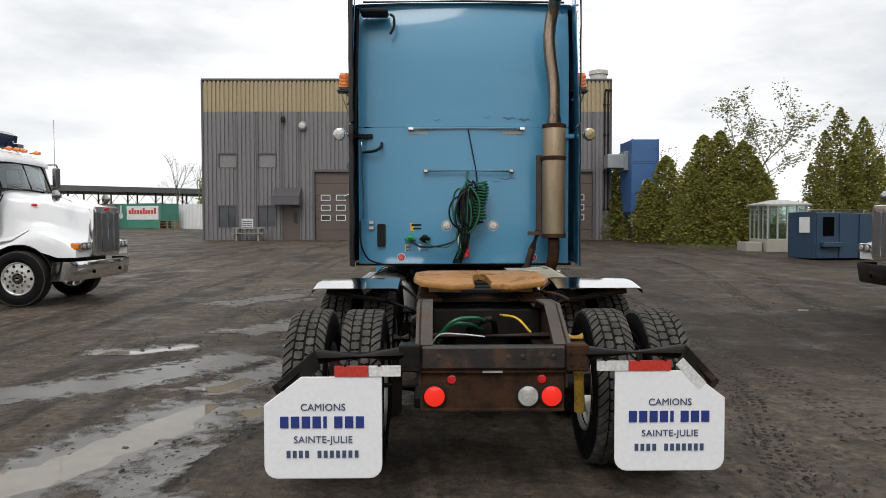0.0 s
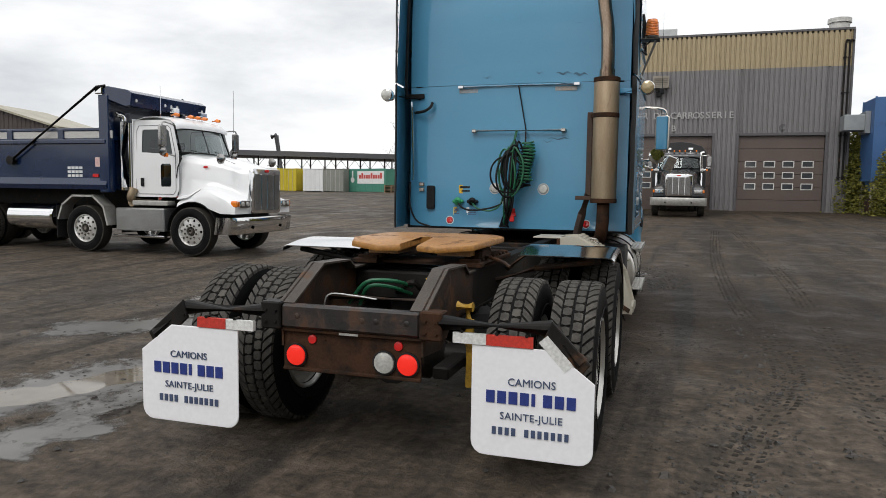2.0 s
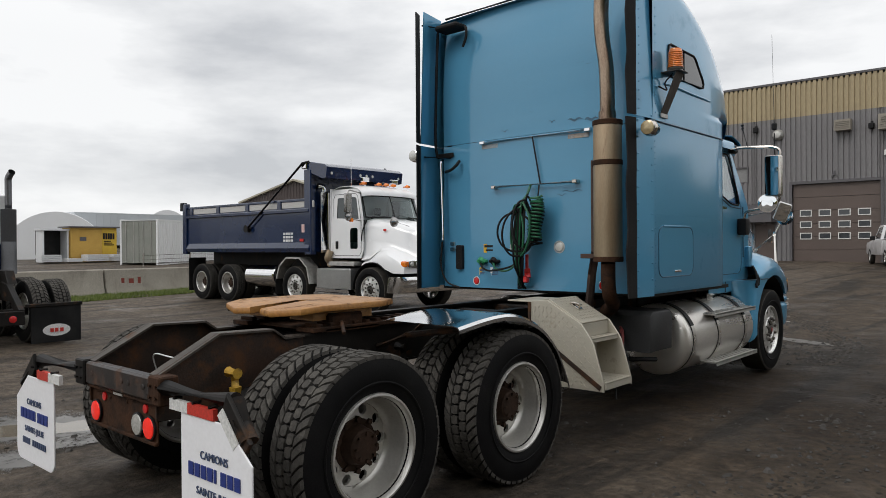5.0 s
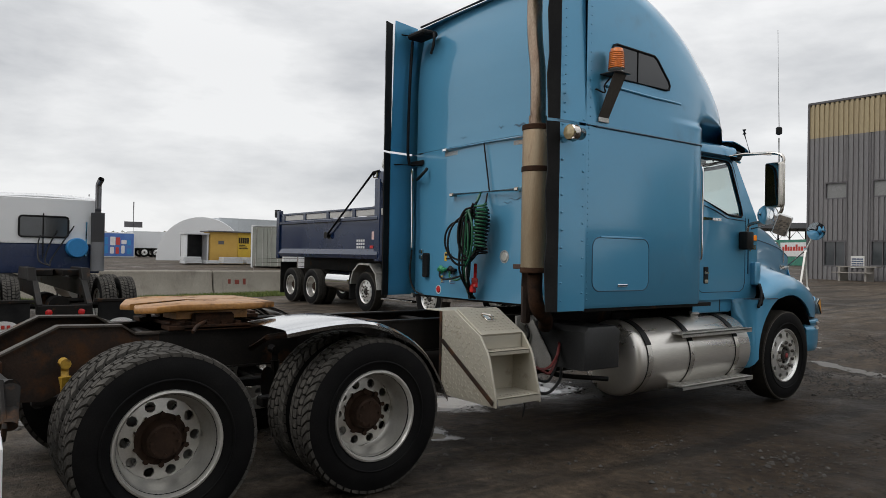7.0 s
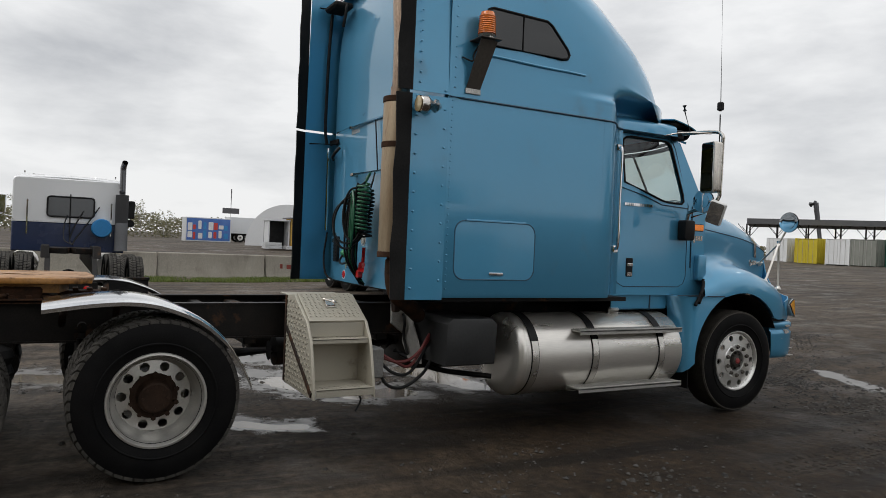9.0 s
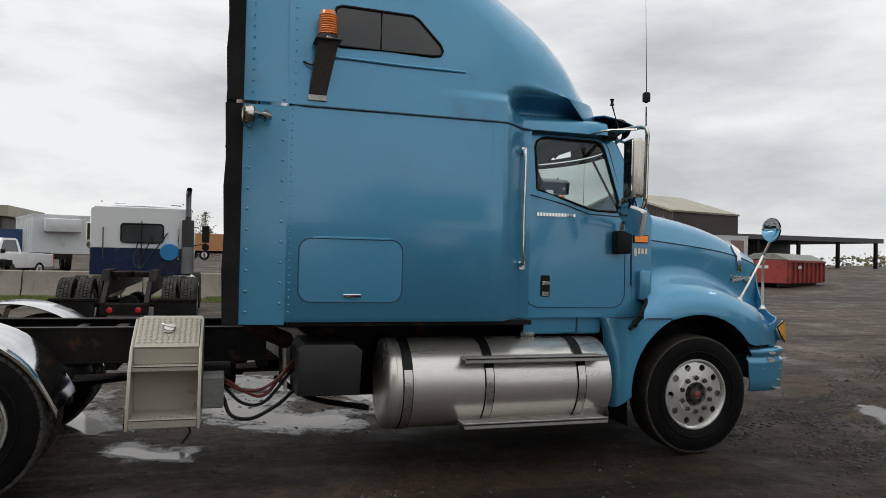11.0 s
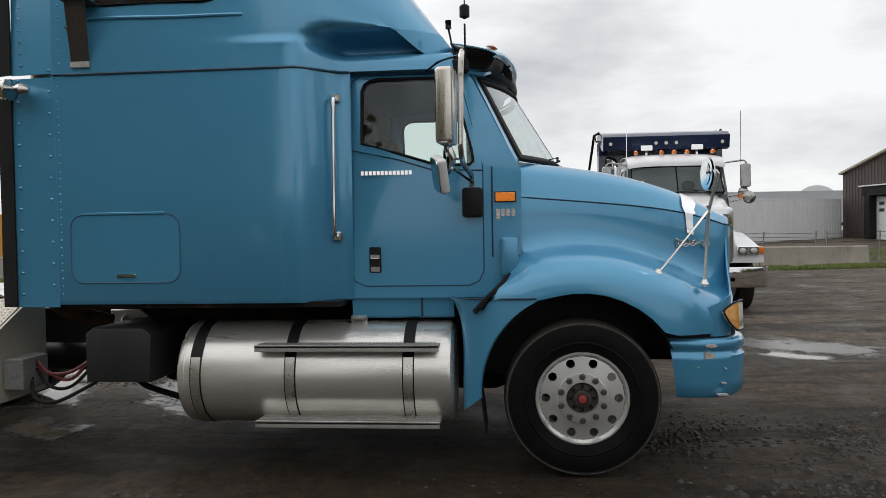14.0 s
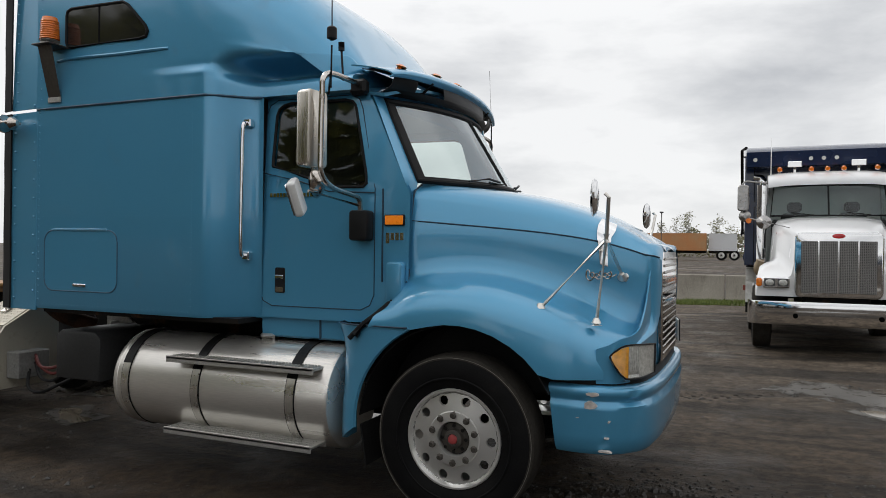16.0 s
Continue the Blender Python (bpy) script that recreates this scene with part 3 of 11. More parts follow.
# rear crossmember, its end plates and the lamp plate
bm = B()
box(bm, -0.40, 0.40, 4.03, 4.10, 0.765, 0.895, 0.012)
for xx in (-0.30, 0.08, 0.16, 0.33):
    disc(bm, (xx, 4.03, 0.835), (0, -1, 0), 0.016, 0.003, 10)
part("rear_crossmember", bm, mat("worn_black_crossmember", (0.016, 0.015, 0.015), 0.4, second=(0.04, 0.022, 0.014), scale=6, bump=0.3,
     dirt=(0.068, 0.032, 0.016), dirt_at=(0.50, 0.62), dirt_scale=6), truck, "black crossmember with rust and chipped paint")
for s in (1, -1):
    bm = B()
    box(bm, min(s * 0.40, s * 0.52), max(s * 0.40, s * 0.52), 4.02, 4.13, 0.755, 0.905, 0.008)
    for dz in (0.80, 0.86):
        for dx in (0.43, 0.49):
            tube(bm, [(s * dx, 4.025, dz), (s * dx, 4.008, dz)], 0.012, 6)
    part("frame_end_plate", bm, RUST_HEAVY if s > 0 else STEEL_BLACK, truck)
bm = B()
prism(bm, [(-0.405, 0.535), (0.395, 0.535), (0.395, 0.745), (-0.405, 0.745)], "y", 4.075, 4.083)
box(bm, -0.405, 0.395, 4.06, 4.083, 0.525, 0.545, 0.004)
box(bm, -0.42, 0.41, 4.05, 4.12, 0.742, 0.762, 0.004)
for xx, zz in ((-0.16, 0.71), (0.05, 0.71), (-0.3, 0.56), (0.1, 0.56)):
    disc(bm, (xx, 4.074, zz), (0, -1, 0), 0.010, 0.005, 8)
part("lamp_plate", bm, RUST_HEAVY, truck, "rusty steel plate for the tail lamps")
for xx, m_, nm, lb in ((-0.325, RED_LIT, "tail_lamp", "round red tail lamp"), (0.324, RED_LIT, "tail_lamp", "round red tail lamp"), (0.193, LENS, "reversing_lamp", "round clear reversing lamp")):
    bm = B()
    lathe(bm, [(4.072, 0.066), (4.060, 0.066), (4.058, 0.058)], "y", (xx, 0, 0.612), 28)
    o = part(nm, bm, BLACK, truck, lb)
    bm = B()
    lathe(bm, [(4.062, 0.058), (4.054, 0.054), (4.050, 0.03), (4.049, 0.0)], "y", (xx, 0, 0.612), 28)
    part("lens", bm, m_, o)
for xx in (-0.23, 0.27):
    bm = B()
    lathe(bm, [(4.076, 0.026), (4.066, 0.024), (4.062, 0.0)], "y", (xx, 0, 0.705), 16)
    part("marker_lamp", bm, RED, truck, "small red marker lamp")
bm = B()
box(bm, -0.06, 0.05, 4.045, 4.05, 0.745, 0.757)
part("lamp_plate_sticker", bm, ALU_DULL, truck)

# flap arms and mud flaps
def flap_part(name, bm, material, parent, label=""):
    bm.transform(flap_shift)
    return part(name, bm, material, parent, label)


for s in (1, -1):
    # one arm is bent a little and hangs farther forward
    fdy, elbow, tip, flap_x, z0 = (0.10, 1.065, 1.215, (0.672, 1.285), 0.192) if s > 0 else (-0.025, 0.965, 1.15, (0.605, 1.235), 0.203)
    flap_shift = Matrix.Translation((0, fdy, 0))
    root, knee, end = Vector((s * 0.50, 4.06, 0.85)), Vector((s * elbow, 4.015 + fdy, 0.848)), Vector((s * tip, 3.99 + fdy, 0.69))
    bm = B()
    tube(bm, [root, knee], 0.043, 14)
    tube(bm, [knee, end], 0.043, 14)
    arm = part("flap_arm", bm, STEEL_BLACK, truck, "black painted steel flap arm")
    bm = B()
    d = (end - knee).normalized()
    n = Vector((-d.z, 0, d.x)) * s
    quad = [knee + n * 0.035 - d * 0.03, end + n * 0.035 + d * 0.03, end - n * 0.065 + d * 0.045, knee - n * 0.06 + d * 0.01]
    prism(bm, [(p.x, p.z) for p in quad], "y", 3.962 + fdy, 3.985 + fdy, 0.005)
    part("end_bracket", bm, STEEL_BLACK, arm)
    bm = B()
    z1, r = 0.752, 0.07
    poly = [(flap_x[0], z1), (flap_x[0], z0 + r)]
    poly += [(flap_x[0] + r - r * math.cos(a), z0 + r - r * math.sin(a)) for a in (0.4, 0.8, 1.2)] + [(flap_x[0] + r, z0), (flap_x[1] - r, z0)]
    poly += [(flap_x[1] - r + r * math.sin(a), z0 + r - r * math.cos(a)) for a in (0.4, 0.8, 1.2)] + [(flap_x[1], z0 + r), (flap_x[1], 0.60), (flap_x[1] - 0.20, z1)]
    prism(bm, [(s * px, pz) for px, pz in poly], "y", 3.955, 3.965, 0.003)
    fl = flap_part("mud_flap", bm, WHITE_FLAP, truck, "white plastic mud flap with blue lettering")
    cx, dz = s * (flap_x[0] + flap_x[1]) / 2, z0 - 0.215
    for body, size, zz, mm, sp in (("CAMIONS", 0.054, 0.600, INK_GREY, 1.0), ("SAINTE-JULIE", 0.052, 0.426, INK_GREY, 1.05)):
        tb = text_mesh(body, size, pose(cx, 3.951, zz + dz, 90, 0, 0), 0.002, sp, 0.0)
        flap_part("lettering", tb, mm, fl)
    bm = B()
    for k in range(8):
        x0 = cx - 0.228 + k * 0.0575
        w = 0.044 if k != 4 else 0.018
        box(bm, x0, x0 + w, 3.949, 3.954, 0.490 + dz, 0.552 + dz)
    bm.transform(flap_shift)
    pieces("name_block", bm, INK, fl)
    bm = B()
    for k in range(12):
        if k != 4:
            box(bm, cx - 0.195 + k * 0.033, cx - 0.195 + k * 0.033 + 0.020, 3.949, 3.954, 0.330 + dz, 0.368 + dz)
    bm.transform(flap_shift)
    pieces("number_block", bm, INK_GREY, fl)
    wa, wb, rb_ = (0.572, 0.745, 0.982) if s > 0 else (0.505, 0.675, 0.857)
    for x0, x1, m_, lb in ((wa, wb, WHITETAPE, "white reflective tape"), (wb + 0.002, rb_, REDTAPE, "red reflective tape")):
        bm = B()
        prism(bm, [(s * x0, 0.754), (s * x1, 0.754), (s * x1, 0.808), (s * x0, 0.808)], "y", 3.948, 3.972)
        flap_part("reflective_tape", bm, m_, truck, lb)
    if s > 0:
        bm = B()
        box(bm, -0.095, 0.095, 0, 0.006, -0.028, 0.028, 0, m=pose(1.095, 3.953, 0.735, 0, 47, 0))
        flap_part("reflective_tape", bm, WHITETAPE, truck, "dirty white reflective tape")
    bm = B()
    for dx in (0.62, 0.80, 0.95):
        tube(bm, [(s * dx, 3.99, 0.815), (s * dx, 3.945, 0.815)], 0.009, 6)
    bm.transform(flap_shift)
    pieces("flap_bolt", bm, STEEL_BLACK, truck)

# axles, differentials, suspension, shock absorbers
for yy in (REAR, MID):
    bm = B()
    tube(bm, [(-0.98, yy, 0.5), (-0.3, yy, 0.5), (-0.2, yy, 0.5), (0.2, yy, 0.5), (0.3, yy, 0.5), (0.98, yy, 0.5)], [0.07, 0.07, 0.16, 0.16, 0.07, 0.07], 14)
    tube(bm, [(0, yy - 0.2, 0.5), (0, yy + 0.3, 0.53)], [0.17, 0.07], 14)
    part("drive_axle", bm, STEEL_BLACK, truck)
    for s in (1, -1):
        bm = B()
        lathe(bm, [(0, 0.02), (0.0, 0.10), (0.05, 0.135), (0.10, 0.115), (0.15, 0.135), (0.2, 0.12), (0.24, 0.05)], "z", (s * 0.40, yy + 0.38, 0.52), 18)
        part("air_spring", bm, RUBBER, truck)
        bm = B()
        box(bm, s * 0.40 - 0.05, s * 0.40 + 0.05, yy - 0.45, yy + 0.5, 0.46, 0.53, 0.01)
        part("spring_beam", bm, STEEL_BLACK, truck)
        bm = B()
        tube(bm, [(s * 0.56, yy - 0.38, 0.42), (s * 0.545, yy - 0.40, 0.80)], 0.034, 12)
        tube(bm, [(s * 0.545, yy - 0.40, 0.80), (s * 0.54, yy - 0.40, 0.87)], 0.022, 10)
        tube(bm, [(s * 0.57, yy - 0.40, 0.875), (s * 0.48, yy - 0.40, 0.875)], 0.03, 10)
        part("shock_absorber", bm, mat("grimy_yellow_paint", (0.50, 0.30, 0.03), 0.5, second=(0.28, 0.15, 0.02), scale=7, dirt=(0.05, 0.032, 0.018), dirt_at=(0.52, 0.66), dirt_scale=6) if yy == REAR and s > 0 else STEEL_BLACK, truck, "grimy shock absorber")
bm = B()
tube(bm, [(-0.40, 4.62, 0.86), (0.40, 4.62, 0.86)], 0.022, 10)
part("cross_tube", bm, RUST, truck)
for yy in (5.05, 5.53, 6.6, 7.4, 8.4):
    bm = B()
    box(bm, -0.40, 0.40, yy - 0.04, yy + 0.04, 0.80, 0.98, 0.01)
    part("crossmember", bm, STEEL_BLACK, truck)
bm = B()
for zz, rr in ((0.6, 0.13), (0.8, 0.11)):
    tube(bm, [(-0.25, 5.25, zz), (0.25, 5.25, zz)], rr, 16)
box(bm, -0.2, 0.2, 5.1, 5.2, 0.65, 0.9, 0.02)
tube(bm, bend([(-0.1, 5.0, 0.85), (0.05, 4.9, 0.93), (0.1, 5.05, 0.8)]), 0.02, 8)
part("brake_gear", bm, STEEL_BLACK, truck)
for pts, m_, rr in (([(-0.33, 4.75, 0.80), (-0.2, 4.72, 0.94), (-0.05, 4.78, 0.95), (0.02, 4.95, 0.9)], GREENHOSE, 0.013),
                    ([(-0.3, 4.85, 0.78), (-0.22, 4.8, 0.90), (-0.1, 4.86, 0.90), (0.0, 5.0, 0.84)], GREENHOSE, 0.013),
                    ([(0.12, 4.95, 0.95), (0.22, 4.85, 0.94), (0.3, 4.75, 0.86)], YELLOW, 0.008),
                    ([(-0.36, 4.45, 0.78), (-0.30, 4.4, 0.90), (-0.15, 4.42, 0.90), (-0.02, 4.46, 0.88)], STICKER_W, 0.0045)):
    bm = B()
    tube(bm, bend(pts), rr, 8)
    part("air_hose", bm, m_, truck)

# fifth wheel on its mount
bm = B()
for s in (1, -1):
    poly = [(s * 0.055, 4.93), (s * 0.20, 4.90), (s * 0.42, 4.98), (s * 0.47, 5.12), (s * 0.47, 5.62), (s * 0.38, 5.80), (s * 0.0, 5.83), (s * 0.0, 5.36), (s * 0.055, 5.30)]
    prism(bm, poly, "z", 1.152, 1.195, 0.012, 2)
    prism(bm, [(s * 0.14, 5.10), (s * 0.36, 5.12), (s * 0.38, 5.6), (s * 0.14, 5.66)], "z", 1.09, 1.152)
bm.verts.ensure_lookup_table()
for v in bm.verts:
    if v.co.y < 5.05 and v.co.z > 1.1:
        v.co.z -= 0.035 * (5.05 - v.co.y) / 0.15
fw = part("fifth_wheel", bm, GREASE, truck, "rusty brown greased fifth wheel plate")
bm = B()
for s in (1, -1):
    box(bm, s * 0.36 - 0.05, s * 0.36 + 0.05, 5.22, 5.5, 1.02, 1.13, 0.015)
    box(bm, s * 0.36 - 0.09, s * 0.36 + 0.09, 5.05, 5.95, 1.025, 1.055, 0.004)
    for k in range(9):
        box(bm, s * 0.36 - 0.07, s * 0.36 + 0.07, 5.1 + k * 0.1, 5.14 + k * 0.1, 1.05, 1.075, 0.004)
box(bm, -0.45, 0.45, 5.15, 5.6, 1.022, 1.04)
part("fifth_wheel_mount", bm, RUST_HEAVY, truck, "rusty slider rails")
bm = B()
tube(bm, bend([(0.42, 5.3, 1.08), (0.55, 5.2, 1.06), (0.62, 5.15, 1.03)]), 0.012, 8)
part("release_handle", bm, RUST, truck)

# quarter fenders with their struts
FENDERMETAL = mat("polished_fender", (0.66, 0.67, 0.68), 0.10, 1.0, second=(0.72, 0.72, 0.72), scale=2, grain=0.1, dirt=(0.30, 0.29, 0.27), dirt_at=(0.68, 1.0), dirt_scale=3)
for s in (1, -1):
    bm = B()
    prof = [(5.50, 1.082), (5.60, 1.096), (5.75, 1.115), (5.92, 1.126), (6.06, 1.118), (6.20, 1.085), (6.38, 1.005), (6.54, 0.87), (6.65, 0.70), (6.71, 0.58)]
    prof = [(p.x, p.y) for p in bend([(a, b, 0) for a, b in prof], 3)]
    rows = []
    for y_, z_ in prof:
        rows.append([(s * 0.60, y_, z_ - 0.004), (s * 0.64, y_, z_), (s * 1.20, y_, z_), (s * 1.235, y_, z_ - 0.006), (s * 1.25, y_, z_ - 0.022), (s * 1.25, y_, z_ - 0.045)])
    sheet(bm, rows, 0.006)
    part("quarter_fender", bm, FENDERMETAL, truck, "polished metal quarter fender")
    bm = B()
    tube(bm, [(s * 0.42, 5.62, 0.88), (s * 0.70, 5.62, 0.98), (s * 1.15, 5.62, 1.05)], 0.022, 8)
    tube(bm, [(s * 0.42, 5.95, 0.93), (s * 0.62, 5.95, 1.085), (s * 1.2, 5.95, 1.095)], 0.022, 8)
    pieces("fender_strut", bm, STEEL_BLACK if s < 0 else RUST, truck)

# toolbox with two steps
bm = B()
prism(bm, [(0.64, 1.095), (0.80, 1.108), (1.085, 0.942), (1.085, 0.84), (1.0, 0.83), (1.0, 0.462), (0.64, 0.462)], "y", 7.125, 7.545, 0.004)
tb = part("toolbox_step", bm, BOXALU, truck, "tread plate aluminium toolbox with steps")
plate = [(0.62, 1.105), (0.80, 1.12), (1.11, 0.95), (1.19, 0.84), (1.215, 0.80), (1.30, 0.50), (1.30, 0.445), (0.62, 0.445)]
for y0 in (7.107, 7.543):
    bm = B()
    prism(bm, plate, "y", y0, y0 + 0.02, 0.003)
    sp = part("side_plate", bm, BOXALU, tb)
bm = B()
for i in range(17):
    for j in range(18):
        xx, zz = 0.645 + i * 0.038, 0.475 + j * 0.037
        if zz < 1.09 and (xx < 0.80 or zz < 1.10 - (xx - 0.80) * 0.56) and zz < 0.93 - (xx - 1.11) * 2.4:
            box(bm, -0.013, 0.013, -0.004, 0.001, -0.0045, 0.0045, m=pose(xx, 7.107, zz, 0, 45 if (i + j) % 2 else -45, 0))
part("tread_pattern", bm, BOXALU, tb)["kind"] = "stuff"
bm = B()
box(bm, 0.40, 0.64, 7.12, 7.55, 1.094, 1.106, 0.003)
part("deck_plate", bm, BOXALU, tb, "pale tread plate over the frame rail")
bm = B()
prism(bm, [(0.64, 0.86), (0.665, 0.885), (1.285, 0.49), (1.27, 0.455)], "y", 7.096, 7.106, 0.002)
part("strap", bm, RUST, tb, "rusty flat steel strap")
bm = B()
prism(bm, [(0.62, 0.46), (0.648, 0.46), (0.648, 1.10), (0.62, 1.10)], "y", 7.097, 7.106, 0.002)
part("rear_post", bm, RUST, tb, "rusty edge strip")
bm = B()
prism(bm, [(0.795, 1.118), (1.10, 0.946), (1.106, 0.957), (0.801, 1.130)], "y", 7.13, 7.54, 0.002)
lid = part("lid", bm, BOXALU, tb)
bm = B()
for i in range(9):
    for j in range(11):
        box(bm, -0.010, 0.010, -0.0035, 0.0035, 0, 0.003, m=pose(0.825 + i * 0.03, 7.155 + j * 0.036, 1.121 - i * 0.0169, 0, 29.4, 0) @ pose(0, 0, 0, 0, 0, 45 if (i + j) % 2 else -45))
part("lid_pattern", bm, BOXALU, tb)["kind"] = "stuff"
bm = B()
box(bm, -0.045, 0.045, -0.035, 0.035, 0.0, 0.008, 0.003, m=pose(0.93, 7.335, 1.062, 0, 29.4, 0))
tube(bm, bend([(0.90, 7.30, 1.085), (0.925, 7.29, 1.095), (0.955, 7.335, 1.082), (0.95, 7.375, 1.072), (0.915, 7.365, 1.085)]), 0.007, 6)
part("latch", bm, CHROME_DIRTY, lid, "steel latch")
bm = B()
box(bm, 1.086, 1.10, 7.128, 7.542, 0.842, 0.944, 0.003)
part("riser", bm, BOXALU, tb)
for zz, x0, x1, th in ((0.805, 1.0, 1.19, 0.035), (0.46, 1.0, 1.31, 0.055)):
    bm = B()
    box(bm, x0, x1, 7.128, 7.542, zz + th - 0.012, zz + th, 0.003)
    box(bm, x1 - 0.010, x1, 7.128, 7.542, zz, zz + th, 0.002)
    for i in range(12):
        for dx in (0.04, 0.085):
            disc(bm, (x1 - dx, 7.148 + i * 0.034, zz + th), (0, 0, 1), 0.010, 0.005, 8)
    part("step_tread", bm, BOXALU, tb)
bm = B()
tube(bm, bend([(1.2, 7.47, 0.46), (1.19, 7.50, 0.40), (1.22, 7.45, 0.33)]), 0.007, 6)
pieces("loose_cable", bm, BLACK, truck)
bm = B()
box(bm, 0.82, 1.10, 7.565, 7.71, 0.53, 0.745, 0.008)
tube(bm, [(1.10, 7.64, 0.645), (1.108, 7.64, 0.645)], 0.030, 12)
part("junction_box", bm, mat("grey_painted_box", (0.22, 0.22, 0.21), 0.5, second=(0.15, 0.14, 0.13), scale=6), truck, "small grey metal box")
for k, (m_, dz) in enumerate(((RED, 0.0), (REDTAPE, 0.03), (BLACK, -0.03))):
    bm = B()
    tube(bm, bend([(0.95, 7.71, 0.68 + dz), (1.0, 7.84, 0.63 - 0.03 * k + dz), (0.98, 7.99, 0.64 - 0.05 * k), (0.9, 8.17, 0.76 + dz), (0.7, 8.33, 0.84)]), 0.012, 8)
    part("battery_cable", bm, mat("dull_red_cable", (0.13, 0.02, 0.018), 0.5) if k < 2 else BLACK, truck)
bm = B()
tube(bm, bend([(1.0, 7.705, 0.60), (1.05, 7.76, 0.47), (1.05, 7.90, 0.44), (1.0, 8.08, 0.52), (0.9, 8.20, 0.6)]), 0.013, 8)
part("battery_cable", bm, BLACK, truck)
bm = B()
prism(bm, [(8.20, 0.60), (8.645, 0.60), (8.66, 0.92), (8.60, 0.965), (8.25, 0.965), (8.20, 0.92)], "x", 0.55, 1.16, 0.02, 2)
part("battery_box", bm, mat("black_plastic_box", (0.02, 0.021, 0.022), 0.5, second=(0.03, 0.03, 0.03), bump=0.15), truck, "black plastic battery box")
bm = B()
prism(bm, [(8.02, 1.02), (8.25, 1.02), (8.55, 0.80), (8.45, 0.62), (8.28, 0.66), (8.02, 0.86)], "x", 0.50, 0.53, 0.006)
for yy, zz in ((8.1, 0.95), (8.2, 0.92), (8.38, 0.75)):
    disc(bm, (0.53, yy, zz), (1, 0, 0), 0.018, 0.01, 8)
part("cab_mount_bracket", bm, ALU_DULL, truck)
for s in (1, -1):
    bm = B()
    tube(bm, bend([(s * 0.44, 8.1, 0.62), (s * 0.7, 8.35, 0.50), (s * 0.95, 8.75, 0.46)]), 0.022, 8)
    part("air_line", bm, BLACK, truck)

# fuel tanks with straps and steps
STRAPSTEEL = mat("bright_strap_steel", (0.70, 0.67, 0.62), 0.3, 0.85, second=(0.58, 0.55, 0.50), scale=9, grain=0.15)
for s in (1, -1):
    cx, cz, R = s * 0.885, 0.635, 0.343
    bm = B()
    lathe(bm, [(8.84, 0), (8.835, 0.20), (8.845, R - 0.04), (8.86, R - 0.012), (8.88, R), (8.905, R + 0.004), (8.91, R), (10.62, R), (10.645, R - 0.01), (10.66, R - 0.04), (10.665, 0.2), (10.66, 0)], "y", (cx, 0, cz), 64)
    tank = part("fuel_tank", bm, ALU, truck, "brushed aluminium cylindrical fuel tank")
    for yy in (8.986, 9.614, 10.379):
        def band(y0, y1, r, a0, a1, thick):
            bm = B()
            n = 28
            sheet(bm, [[(cx + s * r * math.cos(radians(a0 + (a1 - a0) * i / n)), y, cz + r * math.sin(radians(a0 + (a1 - a0) * i / n))) for i in range(n + 1)] for y in (y0, y1)], thick)
            return bm
        part("strap", band(yy - 0.030, yy + 0.030, R + 0.009, -125, 24, 0.004), STRAPSTEEL, tank, "bright steel strap", smooth=60)
        part("strap_pad", band(yy - 0.038, yy + 0.038, R + 0.004, -125, 40, 0.003), RUBBER, tank, smooth=60)
        part("strap_bracket", band(yy - 0.036, yy + 0.036, R + 0.012, 24, 128, 0.010), BLACK, tank, "black upper strap bracket", smooth=60)
    bm = B()
    tube(bm, [(cx + s * 0.08, 10.02, cz + R - 0.02), (cx + s * 0.085, 10.02, cz + R + 0.035), (cx + s * 0.087, 10.02, cz + R + 0.045)], [0.055, 0.055, 0.045], 18)
    part("filler_cap", bm, ALU_DULL, tank)
    for zz, x0, x1 in ((0.845, 1.10, 1.27), (0.365, 1.11, 1.285)):
        bm = B()
        xa, xb = sorted((s * x0, s * x1))
        box(bm, xa, xb, 9.40, 10.58, zz, zz + 0.016, 0.003)
        for e0, e1 in ((s * x1 - s * 0.008, s * x1), (s * x0, s * x0 + s * 0.008)):
            box(bm, min(e0, e1), max(e0, e1), 9.40, 10.58, zz - 0.022, zz + 0.022, 0.002)
        for i in range(46):
            for dx in (0.045, 0.085, 0.125):
                disc(bm, (s * (x0 + dx), 9.43 + i * 0.0248, zz + 0.016), (0, 0, 1), 0.008, 0.006, 6)
        for yy in (9.614, 10.379):
            box(bm, min(s * 1.0, s * 1.2), max(s * 1.0, s * 1.2), yy - 0.03, yy + 0.03, zz - 0.02, zz, 0.004)
        part("tank_step", bm, ALU_DULL, truck, "perforated aluminium step")

# sleeper: lower walls
def slp_side(y):
    """Half width of the sleeper and cab walls at y."""
    if y < 9.66:
        return 1.245
    if y > 9.98:
        return 1.02
    t = (y - 9.66) / 0.32
    return 1.245 - 0.225 * (t * t * (3 - 2 * t))


SEAM = 2.625
ys = [8.075] + [8.11 + i * 0.155 for i in range(1, 11)] + [9.7 + i * 0.035 for i in range(9)] + [10.0]
bm = B()
rows = [[(slp_side(y), y, z) for y in ys] for z in (1.13, 1.16, 1.9, 2.58, SEAM)]
for k, y in enumerate(ys):
    rows[0][k] = (slp_side(y) - 0.012, y, 1.13)
bm.free()
for s in (1, -1):
    bm = B()
    sheet(bm, [[(s * x, y, z) for x, y, z in row] for row in rows])
    sl = part("sleeper_wall", bm, BLUE, truck, "glossy light blue sleeper side wall")
